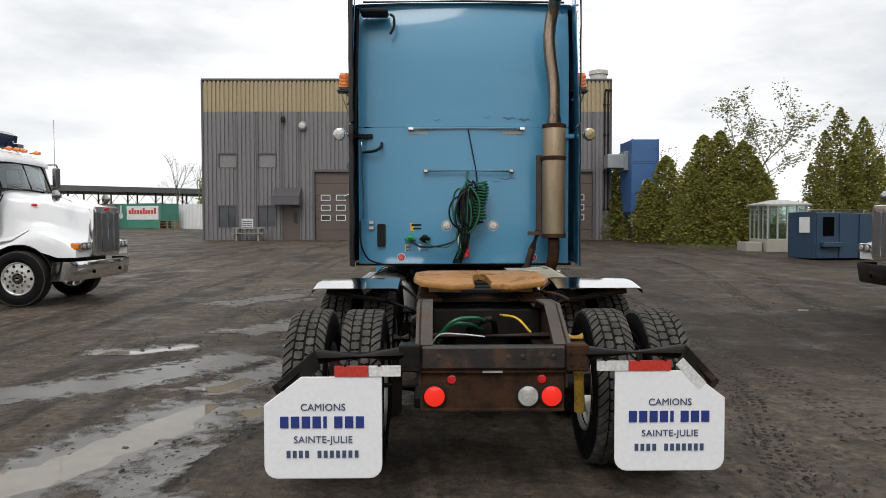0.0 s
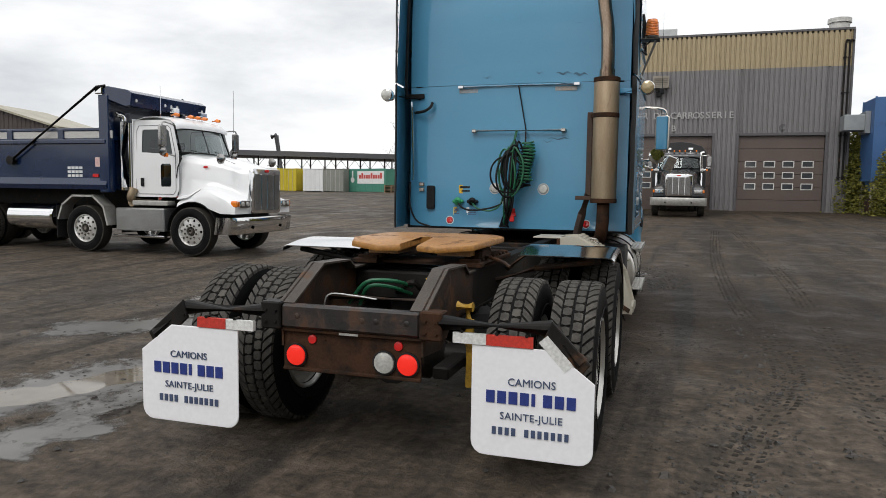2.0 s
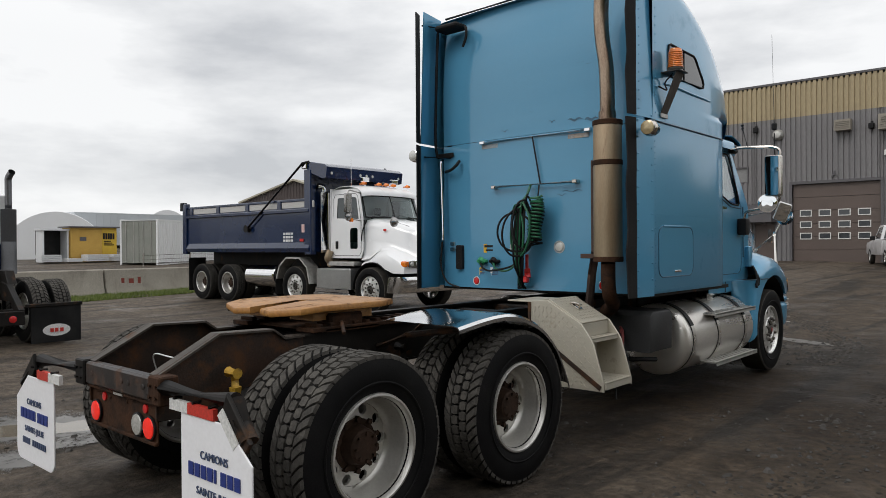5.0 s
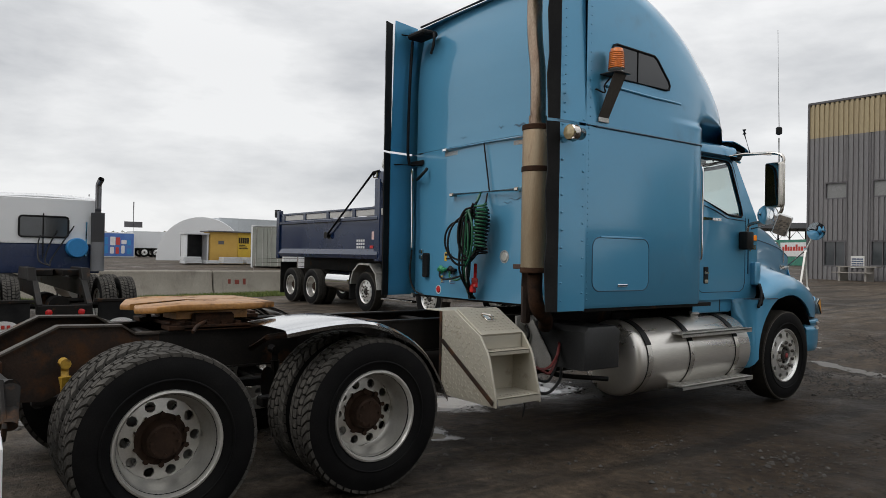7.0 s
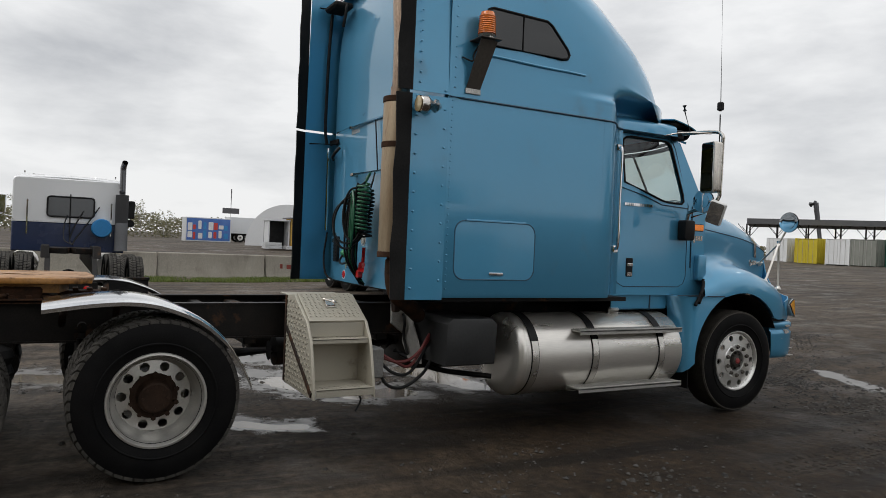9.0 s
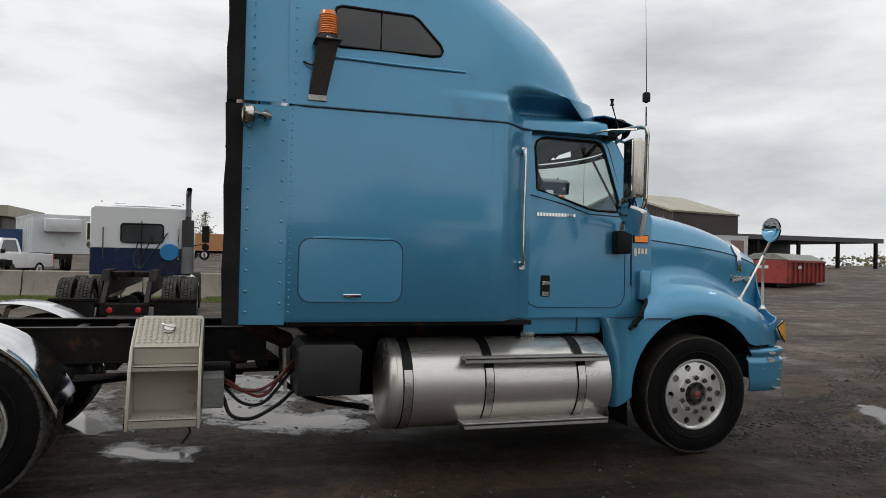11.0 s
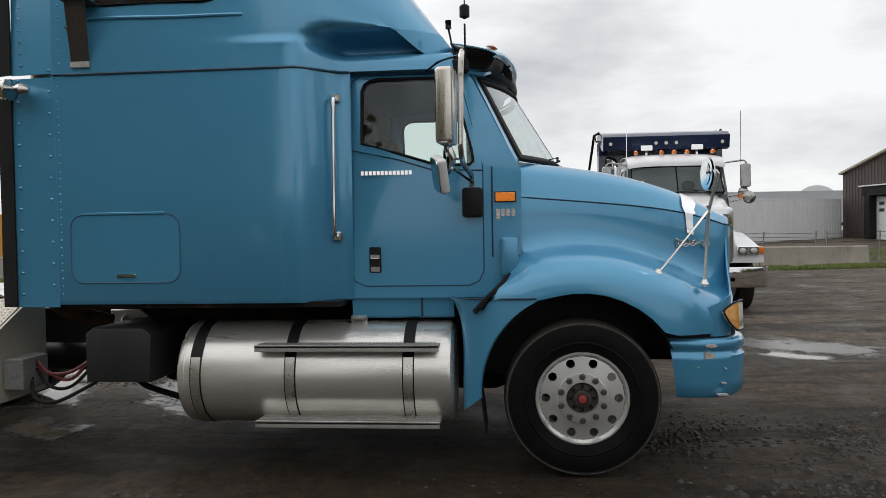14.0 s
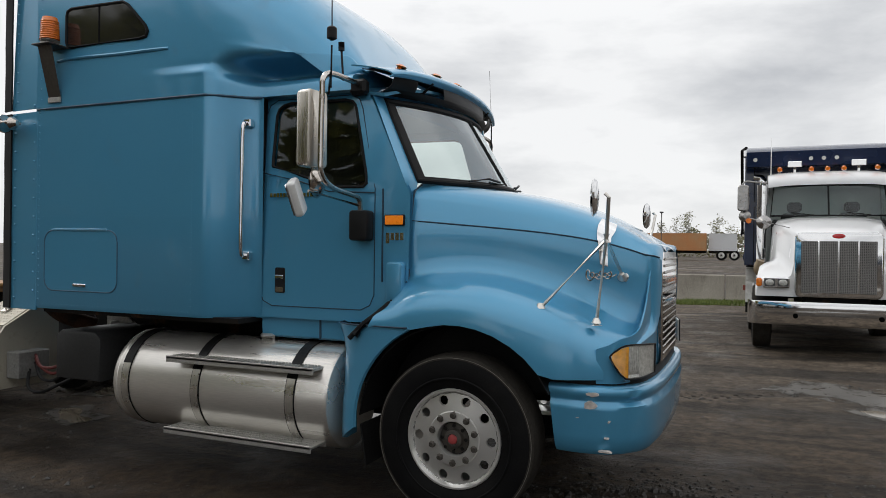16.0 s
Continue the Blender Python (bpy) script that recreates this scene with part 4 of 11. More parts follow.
# drive line and air tanks between the rails
bm = B()
tube(bm, [(0, 6.4, 0.55), (0, 8.3, 0.66)], 0.06, 12)
tube(bm, [(0, 8.2, 0.66), (0, 8.35, 0.66)], 0.10, 12)
part("drive_shaft", bm, STEEL_BLACK, truck)
bm = B()
box(bm, -0.32, 0.32, 8.3, 9.4, 0.42, 0.98, 0.08, 2)
box(bm, -0.45, 0.45, 9.4, 11.0, 0.40, 1.05, 0.08, 2)
part("transmission", bm, STEEL_BLACK, truck)
for xx, y0, y1, zz in ((-0.22, 7.0, 7.9, 0.66), (0.2, 7.1, 7.8, 0.62)):
    bm = B()
    tube(bm, [(xx, y0, zz), (xx, y0 + 0.04, zz), (xx, y1 - 0.04, zz), (xx, y1, zz)], [0.08, 0.12, 0.12, 0.08], 18)
    part("air_tank", bm, STEEL_BLACK, truck)
for yy in (5.3, 6.9, 8.0):
    bm = B()
    box(bm, -0.40, 0.40, yy - 0.05, yy + 0.05, 0.70, 0.98, 0.01)
    part("frame_crossmember", bm, STEEL_BLACK, truck)
bm = B()
box(bm, -1.2, 1.2, 8.12, 9.95, 1.10, 1.135)
part("sleeper_floor", bm, STEEL_BLACK, truck)

# rear wall in two panels, slightly bowed
def back_y(x, z):
    return 8.10 - 0.05 * (1 - (x / 1.16) ** 2) + (0.10 * ((z - 3.2) / 0.8) ** 2 if z > 3.2 else 0)


for z0, z1 in ((1.125, SEAM), (SEAM + 0.004, 3.985)):
    bm = B()
    nx, nz = 16, 10
    sheet(bm, [[(-1.16 + 2.32 * i / nx, back_y(-1.16 + 2.32 * i / nx, z0 + (z1 - z0) * j / nz), z0 + (z1 - z0) * j / nz) for i in range(nx + 1)] for j in range(nz + 1)], 0.01)
    part("rear_wall_panel", bm, BLUE_BACK, truck, "weathered light blue rear panel with scuffs")
bm = B()
tube(bm, [(-1.10, 8.085, SEAM), (1.1, 8.085, SEAM)], 0.008, 6)
part("seam_strip", bm, BLACK, truck)
bm = B()
tube(bm, [(-0.60, 8.03, 2.607), (0.66, 8.03, 2.607)], 0.012, 10)
for xx in (-0.58, 0.64):
    box(bm, xx - 0.03, xx + 0.03, 8.015, 8.06, 2.59, 2.622, 0.004)
part("upper_rail", bm, CHROME, truck, "thin steel rail on rear wall")
bm = B()
tube(bm, [(-0.42, 8.0, 2.145), (0.52, 8.0, 2.14)], 0.014, 10)
for xx in (-0.42, 0.52):
    box(bm, xx - 0.025, xx + 0.025, 7.985, 8.06, 2.125, 2.16, 0.006)
part("hose_rail", bm, CHROME_DIRTY, truck, "chrome hose rail")

# side extenders with their rubber edges; they lean inwards to the rear
def ext_x(s, y):
    return 1.246 - (0.06 if s > 0 else 0.08) * (8.09 - y) - (0.20 if s > 0 else 0.42) * max(0.0, 7.80 - y)



for s in (1, -1):
    for z0, z1 in ((1.115, SEAM - 0.012), (SEAM + 0.012, 3.99)):
        top = z1 > 3
        bm = B()
        dx = 0.012 if top else 0.0
        prism(bm, [(7.78, z0), (8.09, z0), (8.09, z1), (7.78, z1 + (0.02 if top else 0))], "x", s * 1.236, s * 1.246)
        for v in bm.verts:
            v.co.x += s * (ext_x(s, v.co.y) - 1.246)
        if top:
            for v in bm.verts:
                v.co.x -= s * 0.05 * max(0, (v.co.z - 3.4) / 0.6) ** 2
        part("side_extender", bm, BLUE, truck, "blue side extender panel")
        bm = B()
        rows = []
        for i in range(9):
            z = z0 + (z1 - z0) * i / 8
            wob = 0.006 * math.sin(i * 2.1 + s)
            rows.append([(s * (ext_x(s, 7.79) + 0.002 + wob * 0.3), 7.79, z), (s * (ext_x(s, 7.73) + 0.004), 7.73, z), (s * (ext_x(s, 7.68) + 0.003 + wob), 7.68 + wob, z)])
        sheet(bm, rows, 0.012)
        part("extender_edge", bm, RUBBER, truck, "black rubber edge strip")
    bm = B()
    for i in range(11):
        for yy, zo in ((7.83, 0), (8.055, 0.06)):
            dome(bm, (s * ext_x(s, yy), yy, 1.2 + i * 0.14 + zo), (s, 0, 0), 0.011, 0.008, 8)
    part("riveted_strip", bm, BLUE, truck)["kind"] = "stuff"
    # braces of the extender behind the wall
    bm = B()
    tube(bm, [(s * 1.235, 7.80, 2.50), (s * 1.05, 8.08, 2.50)], 0.010, 8)
    box(bm, min(s * 1.0, s * 1.22), max(s * 1.0, s * 1.22), 8.05, 8.07, 2.50, 2.55, 0.004)
    tube(bm, [(s * 1.20, 7.80, 3.88), (s * 1.08, 8.1, 3.88)], 0.010, 8)
    pieces("extender_brace", bm, BLUE if s > 0 else STEEL_BLACK, truck)

# roof fairing
secs = [(8.08, 1.245, 3.985, 0.10, 1.245), (8.5, 1.245, 4.02, 0.20, 1.245), (8.9, 1.245, 3.99, 0.30, 1.245), (9.25, 1.242, 3.92, 0.40, 1.245), (9.55, 1.225, 3.81, 0.46, 1.245),
        (9.80, 1.19, 3.69, 0.50, 1.215), (10.05, 1.14, 3.54, 0.48, 1.02), (10.28, 1.07, 3.34, 0.42, 1.02), (10.46, 0.98, 3.11, 0.33, 1.02), (10.60, 0.88, 2.92, 0.2, 1.02), (10.68, 0.80, 2.825, 0.1, 1.02)]
pts = bend([(a, b, c) for a, b, c, d, e in secs], 5)
pts2 = bend([(a, d, e) for a, b, c, d, e in secs], 5)
rows = []
for p, q in zip(pts, pts2):
    y, w, zt, r = p.x, p.y, p.z, max(0.05, q.y)
    wb = slp_side(y)
    under = max(0.0, min(1.0, (y - 9.70) / 0.25))
    row = [(0, y, zt)]
    row += [(w * k, y, zt - 0.03 * k * k * (1 if y > 8.3 else 0.4)) for k in (0.3, 0.55)]
    for i in range(7):
        a = radians(90 - 15 * i)
        row.append((w - r + r * math.cos(a), y, zt - r + r * math.sin(a) - 0.02))
    zl = min(2.86, zt - 0.075)
    row.append((w, y, zl + (zt - r - zl) * 0.5 if zt - r > zl else zl + 0.02))
    under = under * under * (3 - 2 * under)
    low = [row[-1], (w - 0.015 * under, y, zl + 0.03), (w + (wb - 0.20 - w) * under * 0.8, y, min(2.835, zt - 0.055)), (wb - 0.20 * under, y, min(2.79, zt - 0.065)), (wb - 0.09 * under, y, min(2.755, zt - 0.08)), (wb - 0.02 * under, y, min(2.72, zt - 0.10)), (wb, y, SEAM + 0.006)]
    row = row[:-1] + [tuple(v) for v in bend(low, 3)]
    rows.append(row)
bm = B()
sheet(bm, rows)
endv = [bm.verts.new(p) for p in rows[-1]]
bm.faces.new(endv + [bm.verts.new((0, rows[-1][0][1], SEAM))])
mirror_x(bm)
bmesh.ops.remove_doubles(bm, verts=bm.verts[:], dist=0.0006)
part("roof_fairing", bm, BLUE, truck, "tall curved light blue roof fairing", smooth=80)
bm = B()
ysb = [8.09 + i * 0.1 for i in range(20)]
for s in (1, -1):
    tube(bm, [(s * (slp_side(y) + 0.004), y, SEAM) for y in ysb], 0.009, 6)
pieces("roof_seam", bm, mat("dark_blue_seam", (0.03, 0.08, 0.13), 0.4), truck)
bm = B()
tube(bm, [(-1.10, 8.07, 3.985), (0, 8.07, 4.0), (1.10, 8.07, 3.985)], 0.012, 8)
part("roof_lip", bm, BLACK, truck)

# rivets of the sleeper side
for s in (1, -1):
    bm = B()
    for i in range(29):
        dome(bm, (s * 1.245, 8.115, 1.2 + i * 0.05), (s, 0, 0), 0.008, 0.006, 6)
        dome(bm, (s * 1.2445, 9.585, 1.2 + i * 0.05), (s, 0, 0), 0.006, 0.004, 6)
    for i in range(28):
        dome(bm, (s * 1.245, 8.16 + i * 0.052, 1.165), (s, 0, 0), 0.005, 0.003, 6)
        dome(bm, (s * 1.245, 8.16 + i * 0.052, 1.82), (s, 0, 0), 0.004, 0.003, 6)
    for i in range(16):
        dome(bm, (s * 1.245, 8.13, 2.70 + i * 0.075), (s, 0, 0), 0.008, 0.006, 6)
        dome(bm, (s * (ext_x(s, 7.85) - 0.05 * max(0, (i * 0.075 - 0.7) / 0.6) ** 2), 7.85, 2.70 + i * 0.075), (s, 0, 0), 0.008, 0.006, 6)
    part("rivets", bm, BLUE, truck)["kind"] = "stuff"

# baggage door
for s in (1, -1):
    bm = B()
    loop = round_rect(8.18, 8.915, 1.27, 1.715, 0.085, 6)
    tube(bm, [(s * 1.2455, a, b) for a, b in loop + loop[:1]], 0.0055, 6, False)
    hatch = part("baggage_door", bm, mat("hatch_seal", (0.035, 0.12, 0.20), 0.5), truck, "rounded baggage door in the sleeper side")
    bm = B()
    prism(bm, round_rect(8.185, 8.91, 1.275, 1.71, 0.08, 6), "x", s * 1.243, s * 1.2475, 0.002)
    part("door_skin", bm, BLUE, hatch)
    bm = B()
    box(bm, min(s * 1.247, s * 1.262), max(s * 1.247, s * 1.262), 8.49, 8.62, 1.306, 1.326, 0.004)
    part("pull_handle", bm, CHROME, hatch, "chrome pull")
    bm = B()
    box(bm, min(s * 1.245, s * 1.256), max(s * 1.245, s * 1.256), 8.27, 8.82, 1.712, 1.728, 0.003)
    part("hinge", bm, BLUE, hatch)

# sleeper side window
for s in (1, -1):
    loop = [(8.44, 3.06), (9.11, 3.06), (9.165, 3.07), (9.18, 3.105), (9.16, 3.145), (8.995, 3.31), (8.95, 3.335), (8.44, 3.345), (8.40, 3.33), (8.39, 3.295), (8.39, 3.105), (8.40, 3.07)]
    bm = B()
    prism(bm, loop, "x", s * 1.235, s * 1.249, 0.002)
    sw = part("side_window", bm, mat("smoked_window", (0.015, 0.016, 0.016), 0.08, coat=0.6, fine=4), truck, "dark tinted sleeper window")
    bm = B()
    tube(bm, [(s * 1.249, a, b) for a, b in loop + loop[:1]], 0.011, 6, False)
    tube(bm, [(s * 1.25, 8.72, 3.06), (s * 1.25, 8.72, 3.34)], 0.007, 6)
    part("window_seal", bm, RUBBER, sw)
    bm = B()
    tube(bm, bend([(s * 1.243, 8.30, 2.97), (s * 1.250, 8.45, 2.98), (s * 1.250, 8.9, 2.97), (s * 1.247, 9.2, 2.97), (s * 1.235, 9.36, 2.97)]), 0.012, 8)
    part("window_ridge", bm, BLUE, truck)

# beacons on brackets
for s in (1, -1):
    bm = B()
    prism(bm, [(8.22, 2.70), (8.34, 2.70), (8.40, 3.05), (8.26, 3.07)], "x", s * 1.250, s * 1.256)
    for v in bm.verts:
        if v.co.z > 3:
            v.co.x += s * 0.13
    box(bm, min(s * 1.2, s * 1.42), max(s * 1.2, s * 1.42), 8.24, 8.42, 3.055, 3.065, 0.003)
    br = part("beacon_bracket", bm, mat("dark_bracket_steel", (0.06, 0.052, 0.045), 0.5, 0.3, second=(0.09, 0.075, 0.06), scale=8), truck, "folded dark steel bracket")
    bm = B()
    box(bm, min(s * 1.249, s * 1.262), max(s * 1.249, s * 1.262), 8.215, 8.345, 2.665, 2.705, 0.003)
    part("bracket_foot", bm, ALU_DULL, br)
    bm = B()
    tube(bm, [(s * 1.34, 8.33, 3.065), (s * 1.34, 8.33, 3.095), (s * 1.34, 8.33, 3.1)], [0.07, 0.07, 0.06], 20)
    bc = part("beacon", bm, ALU_DULL, truck, "orange warning beacon")
    bm = B()
    zz, rr = [3.1], [0.066]
    for i in range(9):
        zz += [3.105 + i * 0.016, 3.113 + i * 0.016]
        rr += [0.069 - i * 0.0008, 0.064 - i * 0.0008]
    tube(bm, [(s * 1.34, 8.33, z) for z in zz] + [(s * 1.34, 8.33, 3.265)], rr + [0.05], 22)
    part("beacon_lens", bm, AMBER, bc, "ribbed orange lens")
    bm = B()
    tube(bm, bend([(s * 1.33, 8.30, 3.05), (s * 1.27, 8.27, 2.97), (s * 1.30, 8.24, 2.9), (s * 1.25, 8.18, 2.93)]), 0.007, 6)
    part("beacon_cable", bm, BLACK, br)

# work lamps on the extenders
for s in (1, -1):
    bm = B()
    lathe(bm, [(7.775, 0.0), (7.785, 0.04), (7.80, 0.062), (7.84, 0.070), (7.85, 0.066)][::-1], "y", (s * 1.335, 0, 2.52), 22)
    tube(bm, [(s * 1.335, 7.85, 2.52), (s * 1.33, 7.93, 2.52), (s * 1.32, 7.97, 2.52)], [0.066, 0.05, 0.02], 18)
    tube(bm, [(s * 1.30, 7.9, 2.52), (s * 1.25, 7.9, 2.53)], 0.012, 8)
    wl_ = part("work_lamp", bm, CHROME_DIRTY if s > 0 else CHROME, truck, "round work lamp")
    bm = B()
    lathe(bm, [(7.774, 0.0), (7.776, 0.035), (7.785, 0.058)], "y", (s * 1.335, 0, 2.52), 22)
    part("lens", bm, BRASSLENS if s > 0 else LENS, wl_)

# exhaust stack
bm = B()
lathe(bm, [(1.42, 0.07), (1.42, 0.118), (1.43, 0.122), (2.60, 0.122), (2.61, 0.118), (2.615, 0.07)], "z", (0.955, 7.82, 0), 32)
mf = part("muffler", bm, STACKM, truck, "heat stained upright muffler")
for zz in (1.435, 2.26, 2.60):
    bm = B()
    lathe(bm, [(zz - 0.022, 0.124), (zz - 0.018, 0.128), (zz + 0.018, 0.128), (zz + 0.022, 0.124)], "z", (0.955, 7.82, 0), 32)
    if 2 < zz < 2.5:
        box(bm, 0.81, 0.85, 7.80, 7.86, zz - 0.02, zz + 0.02, 0.003)
    part("clamp_band", bm, RUST_HEAVY, mf, "rusty band")
bm = B()
tube(bm, bend([(0.955, 7.82, 2.60), (0.955, 7.82, 2.88), (0.945, 7.82, 3.10), (0.915, 7.82, 3.3), (0.90, 7.82, 3.5), (0.91, 7.81, 3.68), (0.93, 7.78, 3.80), (0.94, 7.72, 3.88), (0.945, 7.64, 3.92)], 5), 0.064, 20, False)
lathe(bm, [(2.61, 0.066), (2.61, 0.074), (2.70, 0.074), (2.70, 0.066)], "z", (0.955, 7.82, 0), 24)
part("exhaust_pipe", bm, PIPE, truck, "burnt curved exhaust pipe")
bm = B()
tube(bm, bend([(0.955, 7.82, 1.43), (0.955, 7.82, 1.25), (0.94, 7.87, 1.12), (0.90, 8.0, 1.03), (0.75, 8.15, 0.95)], 5), 0.062, 18)
part("exhaust_elbow", bm, RUST_HEAVY, truck, "rusty exhaust elbow")
bm = B()
box(bm, 0.775, 0.83, 7.84, 7.90, 1.45, 2.30, 0.006)
tube(bm, [(0.805, 7.87, 1.5), (0.74, 7.92, 1.3), (0.66, 8.0, 0.98)], 0.04, 8)
box(bm, 0.68, 0.95, 7.82, 7.86, 1.44, 1.48, 0.004)
part("muffler_stand", bm, mat("rust_brown_stand", (0.032, 0.021, 0.016), 0.75, second=(0.10, 0.05, 0.03), scale=6, bump=0.3), truck, "rusty steel muffler stand")

# fittings on the rear wall
def wall_round(x, z, r, m_, ring, name, label):
    bm = B()
    yb = back_y(x, z)
    lathe(bm, [(yb - 0.002, r * 1.25), (yb - 0.012, r * 1.2), (yb - 0.012, r)], "y", (x, 0, z), 24)
    o = part(name, bm, ring, truck, label)
    bm = B()
    lathe(bm, [(yb - 0.008, r), (yb - 0.018, r * 0.8), (yb - 0.02, 0.0)], "y", (x, 0, z), 24)
    part("lens", bm, m_, o)


wall_round(-0.69, 1.195, 0.038, RED, STICKER_W, "marker_lamp", "round red marker lamp with white ring")
wall_round(0.765, 1.19, 0.038, RED, STICKER_W, "marker_lamp", "round red marker lamp with white ring")
wall_round(-0.19, 1.542, 0.05, LENS, mat("silver_ring", (0.5, 0.5, 0.48), 0.4, 0.4), "load_lamp", "round recessed load lamp")
wall_round(0.322, 1.541, 0.05, LENS, mat("silver_ring_b", (0.5, 0.5, 0.48), 0.4, 0.4), "load_lamp", "round recessed load lamp")
bm = B()
prism(bm, round_rect(-0.955, -0.865, 1.31, 1.565, 0.02), "y", 8.035, 8.075, 0.004)
for i in range(7):
    box(bm, -0.945, -0.875, 8.03, 8.036, 1.33 + i * 0.033, 1.345 + i * 0.033)
part("vent_grille", bm, BLACK, truck, "black vent grille")
for x0, x1, z0, z1, m_, nm in ((-0.59, -0.41, 1.485, 1.575, YELLOW, "warning_sticker"), (-0.65, -0.56, 1.25, 1.335, mat("yellow_sticker", (0.75, 0.6, 0.05), 0.5), "sticker"), (-0.49, -0.38, 1.245, 1.335, STICKER_W, "sticker")):
    bm = B()
    yb = back_y((x0 + x1) / 2, 1.4)
    prism(bm, round_rect(x0, x1, z0, z1, 0.008, 2), "y", yb - 0.008, yb)
    o = part(nm, bm, m_, truck, "sticker on rear wall")
    bm = B()
    if m_ is YELLOW:
        box(bm, x0 + 0.012, x1 - 0.012, yb - 0.011, yb - 0.007, z0 + 0.055, z1 - 0.012)
        box(bm, x0 + 0.03, x1 - 0.03, yb - 0.011, yb - 0.007, z0 + 0.018, z0 + 0.035)
    else:
        bars(bm, x0 + 0.01, x1 - 0.01, z0 + 0.01, z1 - 0.01, 4, yb - 0.011, 0.003, random.Random(3))
    part("sticker_print", bm, BLACK if m_ is YELLOW else INK_GREY, o)
for xx, m_ in ((-0.59, mat("green_gladhand", (0.03, 0.30, 0.12), 0.5)), (-0.43, BLACK)):
    bm = B()
    tube(bm, [(xx, 8.07, 1.40), (xx, 8.01, 1.40), (xx, 7.99, 1.39)], [0.05, 0.045, 0.03], 12)
    box(bm, xx - 0.06, xx + 0.06, 8.0, 8.05, 1.385, 1.415, 0.008)
    part("air_coupling", bm, m_, truck)
rng = random.Random(11)
for k in range(9):
    bm = B()
    rx, rz, tilt = 0.075 + 0.010 * k, 0.20 + 0.014 * (k % 4), rng.uniform(-0.7, 0.7)
    c = Vector((0.01 + rng.uniform(-0.05, 0.06), 7.90 - 0.012 * k, 1.72 + rng.uniform(-0.04, 0.04)))
    pts = [(0.04, 7.99, 2.14), (0.03, 7.95, 2.05)]
    for i in range(15):
        a = 1.45 + i * 0.45
        rr_ = 1 + 0.10 * math.sin(a * 2 + k)
        pts.append((c.x + rx * rr_ * math.cos(a) * math.cos(tilt), c.y - rx * rr_ * math.cos(a) * math.sin(tilt), c.z + rz * rr_ * math.sin(a)))
    pts += [(c.x - 0.02, c.y, 1.42), (-0.06 + 0.02 * (k % 3), 7.93, 1.28 - 0.012 * k), (-0.12 + 0.03 * (k % 4), 8.0, 1.14)]
    tube(bm, bend(pts, 4), 0.010 if k != 1 else 0.013, 7)
    part("coiled_hose", bm, GREENHOSE if k in (1, 3, 6) else BLACK, truck, "looped air and electric hose")
for xx, m_ in ((-0.59, BLACK), (-0.43, GREENHOSE)):
    bm = B()
    tube(bm, bend([(xx, 8.0, 1.39), (xx + 0.08, 7.94, 1.33), (xx + 0.22, 7.92, 1.31), (-0.10, 7.92, 1.38), (-0.06, 7.91, 1.55)], 5), 0.010, 7)
    part("coiled_hose", bm, m_, truck, "air hose from the wall coupling")
for k, m_ in enumerate((BLACK, GREENHOSE)):
    bm = B()
    pts = []
    for i in range(130):
        a = i * 0.62
        pts.append((0.15 + 0.03 * k + 0.06 * math.cos(a) + 0.02 * math.sin(i * 0.05), 7.92 - 0.05 * k + 0.05 * math.sin(a), 1.97 - i * 0.0032 + 0.05 * k))
    tube(bm, pts, 0.009, 6)
    part("coiled_hose", bm, m_, truck, "coiled air hose")
bm = B()
box(bm, -0.006, 0.006, -0.02, -0.012, -0.46, 0, m=pose(0.045, 8.03, 2.60, 0, -11, 0))
tube(bm, [(0.135, 7.99, 2.13), (0.14, 7.97, 2.05), (0.14, 7.95, 1.98)], 0.008, 6)
part("rubber_strap", bm, RUBBER, truck, "black rubber strap")
bm = B()
tube(bm, [(0.005, 7.97, 1.47), (0.01, 7.96, 1.3)], 0.016, 8)
tube(bm, [(0.02, 7.95, 1.33), (0.04, 7.93, 1.25)], 0.03, 8)
box(bm, 0.0, 0.05, 7.90, 7.95, 1.20, 1.27, 0.008)
part("glad_hand", bm, RED, truck, "red glad hand")
bm = B()
tube(bm, [(-0.05, 7.92, 1.52), (-0.055, 7.91, 1.40), (-0.05, 7.91, 1.30)], [0.016, 0.020, 0.016], 10)
part("hose_grip", bm, STICKER_W, truck, "white hose grip")
# dark scrapes over the seam of the rear wall
SCUFF = mat("dark_scrape", (0.035, 0.085, 0.13), 0.6, second=(0.06, 0.17, 0.27), scale=20, amount=0.9)
for x0, zz, ln, hh in ((0.42, 2.72, 0.16, 0.012), (0.60, 2.705, 0.14, 0.016), (0.22, 2.73, 0.07, 0.006), (-0.35, 2.70, 0.10, 0.006), (0.36, 2.06, 0.22, 0.007), (0.30, 2.03, 0.12, 0.005)):
    bm = B()
    up, dn = [], []
    for i in range(9):
        x = x0 + ln * i / 8
        t_ = hh * math.sin(math.pi * (i + 0.4) / 8.8) * rng.uniform(0.4, 1.2)
        zc_ = zz + 0.010 * math.sin(i * 1.3)
        up.append((x, back_y(x, zz) - 0.012, zc_ + t_))
        dn.append((x, back_y(x, zz) - 0.012, zc_ - t_))
    sheet(bm, [up, dn], 0.001)
    part("scrape", bm, SCUFF, truck, "dark scrape in the paint")
for zz, xx in ((1.52, -1.02), (1.58, -1.02)):
    bm = B()
    box(bm, xx - 0.03, xx + 0.03, 8.05, 8.09, zz - 0.02, zz + 0.02, 0.006)
    part("cable_clamp", bm, CHROME_DIRTY, truck)
bm = B()
